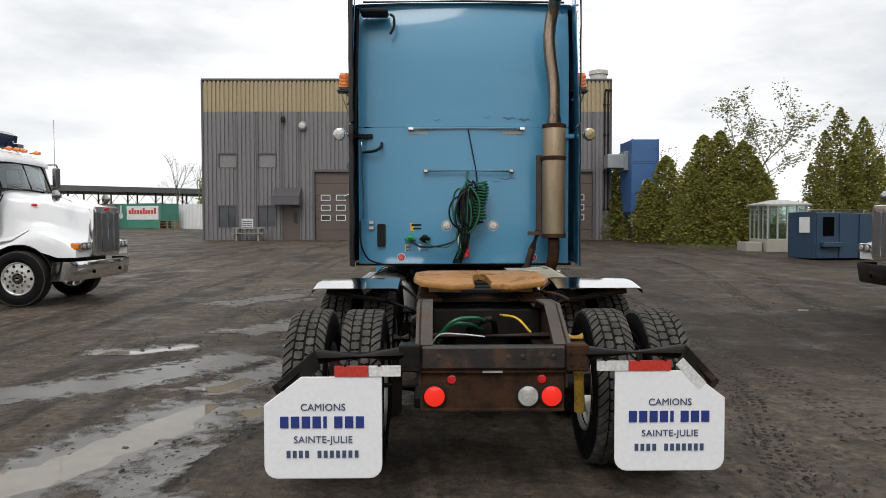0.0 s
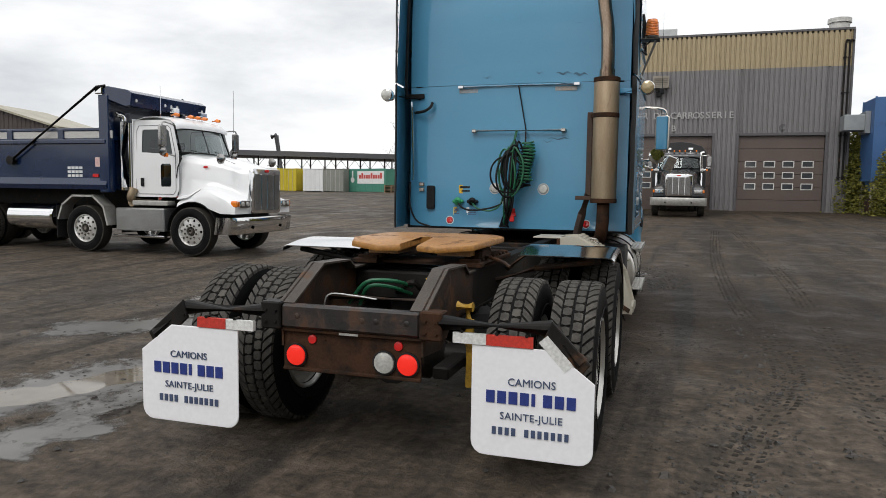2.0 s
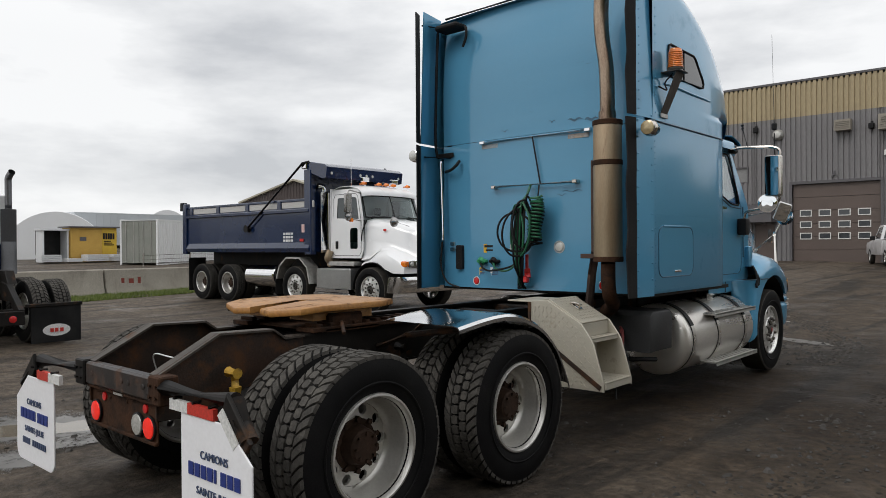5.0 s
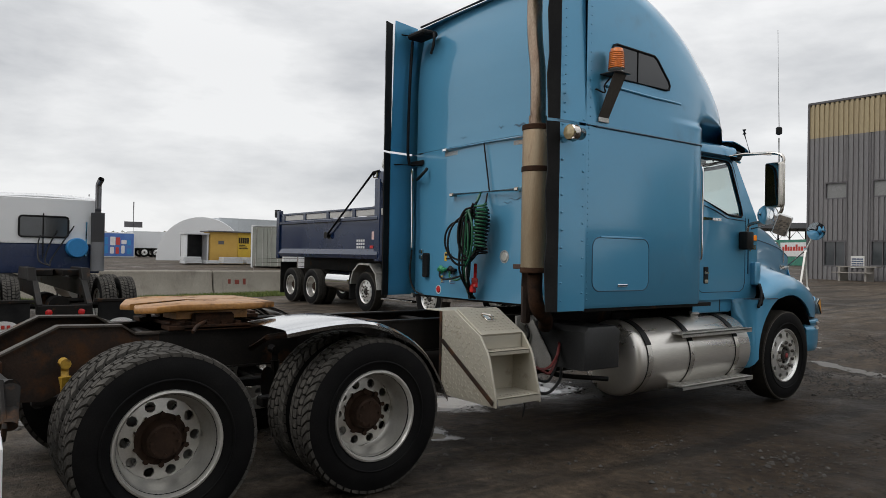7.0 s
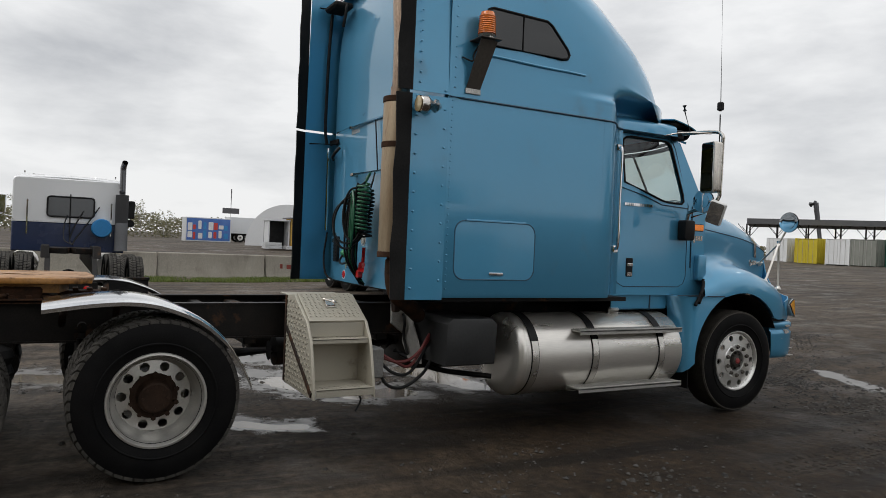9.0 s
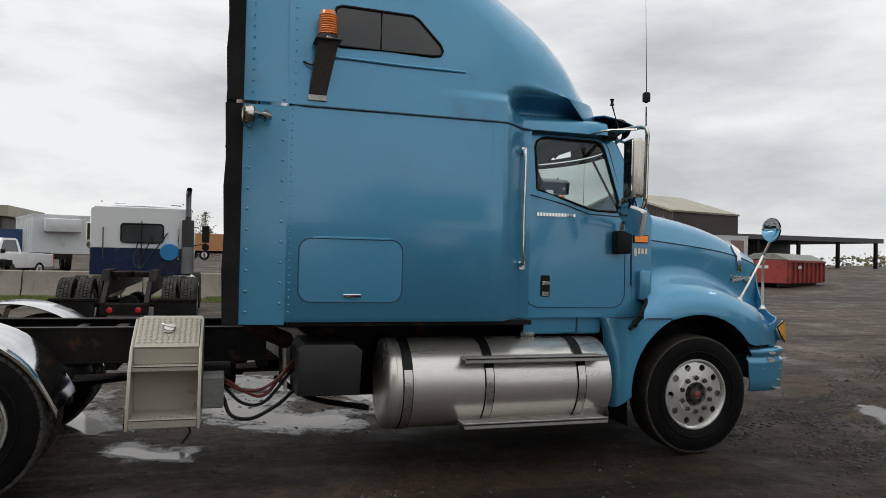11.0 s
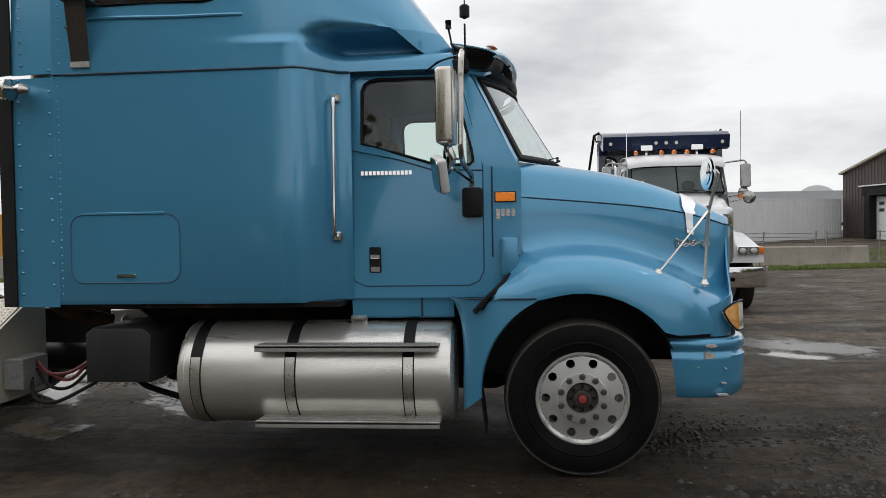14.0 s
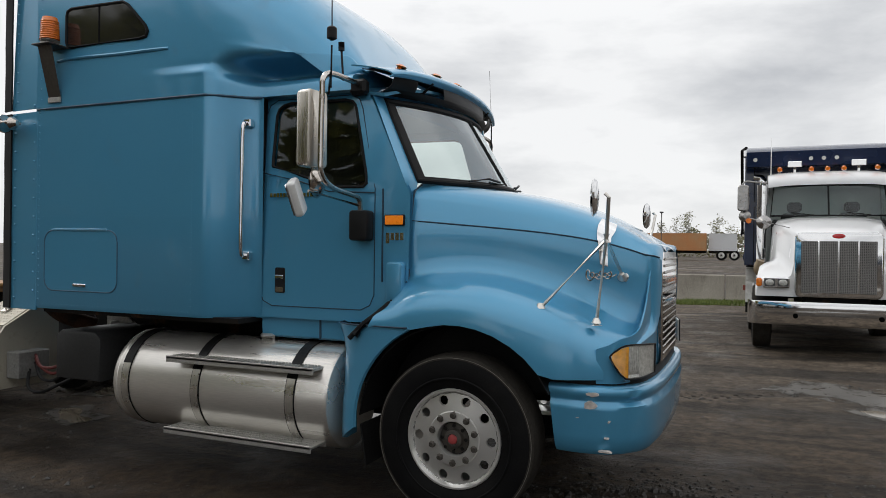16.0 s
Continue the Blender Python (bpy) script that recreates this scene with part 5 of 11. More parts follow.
tube(bm, bend([(-1.13, 8.02, 2.44), (-1.12, 8.0, 2.40), (-1.10, 8.0, 1.8), (-1.10, 8.0, 1.62)]), 0.014, 10)
part("grab_handle", bm, CHROME, truck, "chrome grab handle")
bm = B()
tube(bm, bend([(-1.10, 8.05, 2.35), (-0.98, 8.0, 2.36), (-0.91, 8.0, 2.40), (-0.90, 8.04, 2.45)]), 0.016, 8)
tube(bm, bend([(-1.15, 8.0, 3.90), (-1.16, 7.98, 3.4), (-1.18, 7.98, 2.7), (-1.17, 8.0, 2.5)]), 0.016, 8)
tube(bm, bend([(-1.14, 8.03, 1.6), (-1.13, 8.0, 1.35), (-1.05, 8.0, 1.18), (-0.9, 8.03, 1.12)]), 0.010, 8)
pieces("loose_cable", bm, BLACK, truck)
bm = B()
box(bm, -1.12, -0.82, 7.90, 8.10, 3.82, 3.88, 0.02)
tube(bm, bend([(-0.80, 8.02, 3.84), (-0.76, 8.0, 3.80), (-0.76, 7.99, 3.7), (-0.80, 7.99, 3.62)]), 0.014, 8)
part("roof_cable_bundle", bm, RUBBER, truck, "black cable bundle on the roof edge")
bm = B()
for x0, x1 in ((-0.6, -0.38), (0.42, 0.64)):
    box(bm, x0, x1, 8.046, 8.056, 2.545, 2.585)
part("worn_patch", bm, mat("bare_primer", (0.36, 0.30, 0.24), 0.7, second=(0.13, 0.34, 0.5), scale=9), truck)

# pale gusset plate ahead of the toolbox
bm = B()
prism(bm, [(0.48, 0.98), (0.60, 0.98), (0.82, 0.68), (0.84, 0.57), (0.62, 0.56), (0.48, 0.70)], "y", 8.150, 8.158)
gus = part("gusset_plate", bm, ALU_DULL, truck, "dull aluminium gusset plate", smooth=0)
bm = B()
tube(bm, bend([(0.52, 8.13, 0.95), (0.58, 8.12, 0.86), (0.55, 8.13, 0.76), (0.66, 8.12, 0.62)]), 0.012, 6)
part("wiring_loom", bm, BLACK, gus)

# small square stickers under the air couplings
for xx, m_ in ((-0.615, YELLOW), (-0.475, STICKER_W)):
    bm = B()
    yb = back_y(xx, 1.3)
    box(bm, xx - 0.028, xx + 0.028, yb - 0.010, yb - 0.002, 1.275, 1.34, 0.002)
    o = part("sticker", bm, m_, truck, "small square warning sticker")
    bm = B()
    box(bm, xx - 0.02, xx + 0.02, yb - 0.013, yb - 0.009, 1.30, 1.312)
    part("sticker_print", bm, INK_GREY, o)

# ---- cab, hood and front of the blue tractor ----
SEAMBLUE = mat("panel_gap", (0.016, 0.05, 0.085), 0.6)


def panel(bm, outer, holes, put, mi=0):
    """A flat panel with holes; put(a, b) places the outline's points."""
    es = []
    for loop in (outer, *holes):
        vs = [bm.verts.new(put(a, b)) for a, b in loop]
        es += [bm.edges.new((vs[i], vs[(i + 1) % len(vs)])) for i in range(len(vs))]
    r = bmesh.ops.triangle_fill(bm, edges=es, use_beauty=True, use_dissolve=False)
    for g in r["geom"]:
        if isinstance(g, bmesh.types.BMFace):
            g.material_index = mi
    return bm


def cab_x(z):
    return 1.015 - (0.075 * (z - 2.05) / 0.55 if z > 2.05 else 0.0)


WIN = [(10.065, 2.16), (10.30, 2.09), (10.52, 2.02), (10.60, 2.008), (10.775, 2.004), (10.80, 2.025), (10.792, 2.095), (10.685, 2.515), (10.672, 2.548), (10.648, 2.572), (10.60, 2.585), (10.17, 2.59), (10.115, 2.58), (10.078, 2.555), (10.062, 2.51)]
for s in (1, -1):
    bm = B()
    outer = [(9.97, 1.138), (11.06, 1.138), (11.10, 1.17), (11.11, 1.96), (11.07, 2.03), (10.80, 2.57), (10.76, 2.62), (10.70, 2.655), (9.97, 2.655)]
    panel(bm, outer, [WIN], lambda a, b: (s * cab_x(b), a, b))
    inner = [f for f in bm.faces]
    ret = bmesh.ops.duplicate(bm, geom=inner + list({e for f in inner for e in f.edges}) + list({v for f in inner for v in f.verts}))
    for g in ret["geom"]:
        if isinstance(g, bmesh.types.BMVert):
            g.co.x -= s * 0.035
    side = part("cab_side", bm, BLUE, truck, "light blue cab side with door")
    bm = B()
    door = [(9.978, 1.315), (9.978, 2.52), (10.0, 2.585), (10.06, 2.618), (10.64, 2.615), (10.70, 2.585), (10.73, 2.52), (10.862, 1.99), (10.862, 1.315), (10.832, 1.248), (10.765, 1.217), (10.08, 1.217), (10.01, 1.248)]
    tube(bm, [(s * (cab_x(b) + 0.001), a, b) for a, b in door + door[:1]], 0.0036, 6, False)
    part("door_gap", bm, SEAMBLUE, side)
    bm = B()
    tube(bm, [(s * (cab_x(b) + 0.002), a, b) for a, b in [(9.978, 2.12), (10.30, 2.05), (10.52, 1.98), (10.862, 1.965)]], 0.005, 6, False)
    part("belt_crease", bm, SEAMBLUE, side)
    bm = B()
    tube(bm, [(s * (cab_x(b) + 0.001), a, b) for a, b in WIN + WIN[:1]], 0.010, 6, False)
    part("window_seal", bm, RUBBER, side)
    bm = B()
    panel(bm, WIN, [], lambda a, b: (s * (cab_x(b) - 0.012), a, b))
    g = part("door_glass", bm, GLASS, side, "clear door window")
    g.visible_shadow = False
    bm = B()
    prism(bm, round_rect(10.105, 10.185, 1.305, 1.475, 0.012, 3), "x", s * 1.010, s * 1.020, 0.002)
    prism(bm, round_rect(10.113, 10.177, 1.375, 1.468, 0.008, 3), "x", s * 1.018, s * 1.024)
    dh = part("door_handle", bm, BLACK, side, "door handle in black recess")
    bm = B()
    box(bm, min(s * 1.02, s * 1.034), max(s * 1.02, s * 1.034), 10.112, 10.178, 1.40, 1.425, 0.004)
    prism(bm, round_rect(10.115, 10.175, 1.312, 1.345, 0.006, 2), "x", s * 1.018, s * 1.026)
    pieces("handle_lever", bm, CHROME, dh)
    bm = B()
    tube(bm, bend([(s * 1.09, 9.905, 2.45), (s * 1.12, 9.905, 2.40), (s * 1.12, 9.90, 2.0), (s * 1.12, 9.90, 1.60), (s * 1.09, 9.90, 1.55)]), 0.015, 12)
    for zz in (2.45, 1.55):
        tube(bm, [(s * 1.10, 9.905, zz), (s * 1.03, 9.91, zz + (0.01 if zz > 2 else -0.01))], 0.014, 8)
        box(bm, min(s * 1.04, s * 1.09), max(s * 1.04, s * 1.09), 9.88, 9.94, zz - 0.03, zz + 0.03, 0.008)
    part("grab_handle", bm, CHROME, truck, "long chrome grab handle")
    bm = B()
    for i in range(18):
        disc(bm, (s * cab_x(2.0), 10.95, 1.35 + i * 0.035), (s, 0, 0), 0.004, 0.003, 6)
        disc(bm, (s * cab_x(2.0), 11.085, 1.35 + i * 0.035), (s, 0, 0), 0.004, 0.003, 6)
    part("rivets", bm, BLUE, side)["kind"] = "stuff"
    bm = B()
    box(bm, min(s * 1.012, s * 1.024), max(s * 1.012, s * 1.024), 10.915, 10.925, 1.40, 1.99, 0.003)
    part("door_hinge", bm, SEAMBLUE, side)
    # turn marker, vent box, name letters
    bm = B()
    prism(bm, round_rect(10.935, 11.075, 1.755, 1.825, 0.008, 2), "x", s * 1.012, s * 1.028, 0.003)
    tm = part("side_turn_marker", bm, BLACK, truck, "amber turn marker")
    bm = B()
    prism(bm, round_rect(10.942, 11.068, 1.762, 1.818, 0.006, 2), "x", s * 1.026, s * 1.034, 0.003)
    part("lens", bm, AMBER_LIT, tm)
    bm = B()
    prism(bm, round_rect(10.97, 11.085, 1.28, 1.53, 0.025, 3), "x", s * 1.01, s * 1.075, 0.015, 2)
    prism(bm, round_rect(10.93, 11.10, 1.27, 1.57, 0.02, 3), "x", s * 1.008, s * 1.018)
    part("air_vent_cover", bm, BLUE, truck)
    bm = B()
    for k in range(13):
        box(bm, s * 1.015 - 0.006, s * 1.015 + 0.006, 10.06 + k * 0.0265, 10.06 + k * 0.0265 + 0.019, 1.948, 1.975)
    pieces("letter_block", bm, CHROME, truck)
    bm = B()
    for k in range(4):
        box(bm, s * 1.015 - 0.006, s * 1.015 + 0.006, 10.945 + k * 0.033, 10.945 + k * 0.033 + 0.024, 1.665 - (0.02 if k == 0 else 0), 1.712)
    pieces("letter_block", bm, CHROME_DIRTY, truck)

# door sill skirts and rear quarter of the front fenders
for s in (1, -1):
    bm = B()
    rows = [[(s * x, y, z) for y in (9.98, 10.2, 10.45, 10.66)] for x, z in ((0.985, 1.15), (0.982, 1.06), (0.978, 1.015), (0.955, 1.0))]
    sheet(bm, rows, 0.01)
    sill = part("door_sill", bm, BLUE, truck, "recessed blue sill under the door")
    bm = B()
    box(bm, min(s * 0.98, s * 0.988), max(s * 0.98, s * 0.988), 10.44, 10.455, 1.01, 1.135, 0.002)
    part("sill_joint", bm, SEAMBLUE, sill)
    bm = B()
    n = 14
    outer, inner = [], []
    for i in range(n + 1):
        t = i / n
        a = radians(118 + (183 - 118) * t)
        inner.append((11.47 + 0.64 * math.cos(a), 0.55 + 0.64 * math.sin(a)))
    inner = [(11.20, 1.135)] + inner
    outer = [(10.64, 1.14)] + [(p.x, p.y) for p in bend([(10.66, 1.12, 0), (10.70, 1.0, 0), (10.715, 0.8, 0), (10.71, 0.6, 0), (10.71, 0.42, 0)], 3)]
    m2 = len(inner)
    ol = []
    for i in range(m2):
        f = i * (len(outer) - 1) / (m2 - 1)
        k = min(int(f), len(outer) - 2)
        ol.append(tuple(outer[k][j] * (1 - f + k) + outer[k + 1][j] * (f - k) for j in (0, 1)))
    rows = []
    for i in range(m2):
        (y0, z0), (y1, z1) = ol[i], inner[i]
        rows.append([(s * 0.96, y0, z0), (s * 1.10, y0 + 0.01, z0), (s * 1.16, y0 * 0.85 + y1 * 0.15, z0 * 0.85 + z1 * 0.15),
                     (s * 1.195, (y0 + y1) / 2, (z0 + z1) / 2), (s * 1.205, y1, z1), (s * 1.19, y1 + 0.012, z1)])
    sheet(bm, rows, 0.008)
    sect = part("fender_rear_section", bm, BLUE, truck, "blue rear section of front fender", smooth=60)
    bm = B()
    tube(bm, bend([(s * 1.0, 10.655, 1.142), (s * 1.10, 10.67, 1.142), (s * 1.165, 10.76, 1.142), (s * 1.20, 10.95, 1.143), (s * 1.212, 11.19, 1.143)], 4), 0.006, 6)
    part("fender_joint", bm, SEAMBLUE, sect)
    bm = B()
    sheet(bm, [[(s * 1.12, 10.83, 0.52), (s * 0.80, 10.83, 0.52)], [(s * 1.10, 10.86, 0.26), (s * 0.82, 10.86, 0.26)]], 0.01)
    part("front_mud_flap", bm, RUBBER, truck)
    # rubber hood latch
    bm = B()
    tube(bm, bend([(s * 1.09, 11.03, 1.29), (s * 1.15, 10.96, 1.215), (s * 1.19, 10.88, 1.145), (s * 1.21, 10.80, 1.06)]), [0.016] * 19, 8)
    tube(bm, [(s * 1.19, 10.90, 1.155), (s * 1.205, 10.84, 1.085)], 0.024, 8)
    part("hood_latch", bm, RUBBER, truck, "black rubber hood latch")

# cab roof
bm = B()
rows = []
for y in (9.6, 9.9, 10.2, 10.45, 10.65, 10.78, 10.88):
    rows.append([(x, y + 0.16 * (1 - (x / 0.95) ** 2) * max(0, (y - 10.4) / 0.48), 2.655 + 0.12 * (1 - abs(x / 0.95) ** 3) - 0.05 * max(0, (y - 10.6) / 0.28)) for x in [-0.945 + 1.89 * i / 14 for i in range(15)]])
sheet(bm, rows, 0.02)
part("cab_roof", bm, BLUE, truck, smooth=60)

# windscreen
def ws(u, v):
    x = u * (0.90 - 0.05 * v)
    return (x, 11.095 + (10.82 - 11.095) * v + (0.33 - 0.07 * v) * (1 - u * u), 2.035 + (2.60 - 2.035) * v)


bm = B()
sheet(bm, [[ws(-0.985 + 1.97 * i / 16, 0.03 + 0.94 * j / 6) for i in range(17)] for j in range(7)])
for s in (1, -1):
    pil = B()
    rows = []
    for j in range(9):
        v = j / 8
        a, b = Vector(ws(s * 0.99, v)), Vector((s * (cab_x(2.035 + 0.565 * v) - 0.004), 11.068 - 0.268 * v, 2.035 + 0.565 * v))
        rows.append([a, a.lerp(b, 0.35) + Vector((s * 0.006, 0.004, 0)), a.lerp(b, 0.7) + Vector((s * 0.008, 0.004, 0)), b])
    rows.insert(0, [p + Vector((-s * 0.015, -0.03, -0.12)) for p in rows[0]])
    sheet(pil, rows, 0.008)
    part("windscreen_pillar", pil, BLUE, truck, smooth=60)
wsg = part("windscreen", bm, GLASS_DUSTY, truck, "curved two-piece windscreen")
wsg.visible_shadow = False
bm = B()
edge = [ws(-0.985 + 1.97 * i / 16, 0.02) for i in range(17)] + [ws(0.985, 0.02 + 0.94 * j / 6) for j in range(1, 7)] + [ws(0.985 - 1.97 * i / 16, 0.96) for i in range(1, 17)] + [ws(-0.985, 0.96 - 0.94 * j / 6) for j in range(1, 7)]
tube(bm, edge, 0.018, 8, False)
tube(bm, [ws(0, j / 6) for j in range(7)], 0.012, 8)
part("windscreen_seal", bm, RUBBER, wsg)
bm = B()
def border(u0, u1, v0, v1, nu, nv):
    sheet(bm, [[Vector(ws(u0 + (u1 - u0) * i / nu, v0 + (v1 - v0) * j / nv)) + Vector((0, 0.004, 0.003)) for i in range(nu + 1)] for j in range(nv + 1)])


for u0, u1 in ((-1.0, -0.93), (0.93, 1.0)):
    border(u0, u1, 0.0, 1.0, 2, 8)
border(-0.93, 0.93, 0.0, 0.07, 16, 1)
border(-0.93, 0.93, 0.93, 1.0, 16, 1)
part("windscreen_border", bm, BLACK, wsg, "black painted glass border", smooth=60)
for u in (0.62, -0.05):
    bm = B()
    a, b = Vector(ws(u, 0.02)), Vector(ws(u - 0.45, 0.10))
    a.z += 0.02
    a.y += 0.03
    b.y += 0.02
    tube(bm, [a, (a + b) / 2 + Vector((0, 0.03, 0.02)), b], 0.008, 6)
    tube(bm, [b + Vector((-0.2, -0.02, 0.0)), b + Vector((0.22, 0.0, -0.02))], 0.009, 6)
    part("wiper", bm, BLACK, truck)

# sun visor over the windscreen with clearance lamps
def visor(x, f, drop=0.0):
    """A point of the visor; f runs from its rear edge round to the front lip."""
    a = f * radians(112)
    e = abs(x) ** 2.2
    return (x, 10.66 + (0.45 - 0.15 * e - drop) * math.sin(a), 2.80 + 0.07 * (1 - x * x) - (0.095 - 0.05 * abs(x) ** 3) * (1 - math.cos(a)) - 0.045 * abs(x) ** 7 * math.sin(min(a, 1.57)) - drop * math.cos(a))


def visor_low(x, f):
    """The black panel that runs back from the lip to the top of the windscreen."""
    a = Vector(visor(x, 0.93, 0.022))
    b = Vector((x, 10.835 + 0.26 * (1 - (x / 0.86) ** 2) if abs(x) < 0.86 else 10.835, 2.615))
    p = a.lerp(b, f)
    return p + Vector((0, 0.02, -0.02)) * math.sin(math.pi * f)


bm = B()
sheet(bm, [[visor(-0.985 + 1.97 * i / 32, k / 9) for i in range(33)] for k in range(10)], 0.008)
vis = part("sun_visor", bm, BLUE, truck, "blue moulded sun visor", smooth=60)
bm = B()
sheet(bm, [[visor(-0.95 + 1.90 * i / 32, 0.10 + 0.80 * k / 9, 0.020) for i in range(33)] for k in range(10)], 0.005)
part("visor_lining", bm, BLACK, vis, "black lining under the visor", smooth=60)
for x0, x1, f0, f1 in ((-0.93, 0.93, 0.55, 1.0), (-0.40, 0.40, 0.0, 0.55), (0.70, 0.93, 0.0, 0.55), (-0.93, -0.70, 0.0, 0.55)):
    bm = B()
    n = max(4, int((x1 - x0) * 16))
    sheet(bm, [[visor_low(x0 + (x1 - x0) * i / n, f0 + (f1 - f0) * k / 4) for i in range(n + 1)] for k in range(5)], 0.006)
    part("visor_panel", bm, BLACK, vis, "black panel under the visor", smooth=60)
bm = B()
tube(bm, [visor(-0.88 + 1.76 * i / 40, 0.99, 0.012) for i in range(41)], 0.009, 8)
part("visor_lip", bm, BLACK, vis, smooth=60)
bm = B()
for s in (1, -1):
    tube(bm, [(s * 0.56, 10.96, 2.66), (s * 0.56, 11.05, 2.74)], 0.012, 6)
pieces("visor_bracket", bm, BLACK, truck)
for xx in (-0.8, -0.35, 0, 0.35, 0.8):
    bm = B()
    y, z = visor(xx, 0.42)[1:]
    tube(bm, [(xx, y, z - 0.012), (xx, y + 0.006, z + 0.012), (xx, y + 0.01, z + 0.024)], [0.045, 0.042, 0.02], 14)
    part("clearance_lamp", bm, AMBER, truck, "amber clearance lamp")

# cab interior
bm = B()
box(bm, -0.95, 0.95, 10.0, 11.05, 1.10, 1.14)
part("cab_floor", bm, SHADE_IN, truck)
bm = B()
prism(bm, [(10.78, 1.75), (10.88, 1.97), (11.06, 2.0), (11.06, 1.2), (10.82, 1.2)], "x", -0.85, 0.85, 0.03, 2)
part("dashboard", bm, SHADE_IN, truck)
for s in (1, -1):
    bm = B()
    box(bm, s * 0.52 - 0.25, s * 0.52 + 0.25, 10.05, 10.55, 1.45, 1.62, 0.05, 2)
    box(bm, s * 0.52 - 0.24, s * 0.52 + 0.24, 9.98, 10.12, 1.60, 2.18, 0.05, 2, m=None)
    box(bm, s * 0.52 - 0.13, s * 0.52 + 0.13, 9.98, 10.08, 2.2, 2.36, 0.04, 2)
    part("cab_seat", bm, SHADE_IN if s > 0 else SEATTAN, truck)
bm = B()
tube(bm, [(-0.52 + 0.22 * math.cos(a), 10.62 + 0.09 * math.sin(a), 1.92 + 0.2 * math.sin(a)) for a in [i * math.pi / 12 for i in range(25)]], 0.014, 8)
tube(bm, [(-0.52, 10.62, 1.92), (-0.52, 10.85, 1.78)], 0.03, 8)
part("steering_wheel", bm, BLACK, truck)
bm = B()
box(bm, -1.0, 1.0, 9.92, 9.94, 1.14, 2.64)
part("curtain", bm, mat("dark_grey_curtain", (0.014, 0.014, 0.014), 0.9, second=(0.022, 0.02, 0.02), scale=3, stretch=(9, 1, 0.4), bump=0.6), truck, "dark cab curtain")

# hood with front fenders: half sections from the middle to the wheel arch
ARCH = 0.645


def hood_section(y):
    t = max(0.0, min(1.0, (y - 11.1) / 1.38))
    zt = 2.075 - 0.15 * t - 0.20 * t ** 3 - 0.06 * t ** 8
    w_top = 0.905 - 0.32 * t
    z_edge = 2.0 - 0.17 * t - 0.16 * t ** 3
    w_cr, z_cr = w_top + 0.055, 1.793 - 0.11 * t - 0.085 * t ** 5
    z_j = float(np.interp(y, (11.08, 11.2, 11.35, 11.55, 11.7, 11.86, 12.04, 12.22, 12.35, 12.5), (1.415, 1.458, 1.482, 1.482, 1.463, 1.420, 1.356, 1.284, 1.225, 1.165)))
    w_lo, z_lo = 0.965 - 0.335 * t, z_j + 0.10
    w_o = 1.205 - 0.175 * t ** 4
    d = y - 11.47
    arch = 0.53 + math.sqrt(max(0, ARCH ** 2 - d * d)) if abs(d) < ARCH else 0.53
    z_b = max(arch, 0.905) if y > 11.47 else max(arch, 1.135)
    return [(0, zt), (w_top * 0.35, zt - 0.008), (w_top * 0.65, zt - 0.022), (w_top * 0.88, z_edge + (zt - z_edge) * 0.42), (w_top, z_edge - 0.02), (w_top + 0.028, z_edge - 0.07), (w_cr, z_cr), (w_cr + 0.004, z_cr - 0.012),
            ((w_cr + w_lo) / 2 + 0.008, (z_cr + z_lo) / 2), (w_lo, z_lo), (w_lo + 0.014, z_j + 0.022), (w_lo + 0.05, z_j - 0.018), ((w_lo + w_o - 0.035) / 2, z_j - 0.055), (w_o - 0.085, z_j - 0.098),
            (w_o - 0.022, max(z_j - 0.172, z_b + 0.04)), (w_o, max(z_j - 0.25, z_b + 0.02)), (w_o, z_b), (w_o - 0.02, z_b)]


stations = [11.095, 11.15, 11.22, 11.32, 11.42, 11.52, 11.62, 11.72, 11.82, 11.90, 11.98, 12.06, 12.14, 12.22, 12.30, 12.38, 12.44, 12.48]
rows = [[(x, y, z) for x, z in hood_section(y)] for y in stations]
# rear of the fender sweeps back past the hood's edge
rear = []
back = {10: (0.005, 0.005), 11: (0.02, 0.015), 12: (0.05, 0.045), 13: (0.10, 0.07), 14: (0.145, 0.05), 15: (0.165, 0.02), 16: (0.17, 0.0), 17: (0.17, 0.0)}
for k, (x, y, z) in enumerate(rows[0]):
    dy, dz = back.get(k, (0.003, 0.0))
    rear.append((x, y - dy, max(z - dz, 1.135)))
bm = B()
nose = []
for yn, kx, dz in ((12.525, 0.945, 0.006), (12.552, 0.875, 0.016), (12.562, 0.79, 0.035)):
    row = []
    for k, (x, z) in enumerate(hood_section(12.48)):
        f = (1.0, 0.8, 0.6, 0.4, 0.25, 0.15)[max(0, min(5, k - 8))]
        row.append((x * (1 - (1 - kx) * f), 12.50 + (yn - 12.50) * (0.4 + 0.6 * f), z - dz * f))
    nose.append(row)
rows2 = [rear] + rows + nose
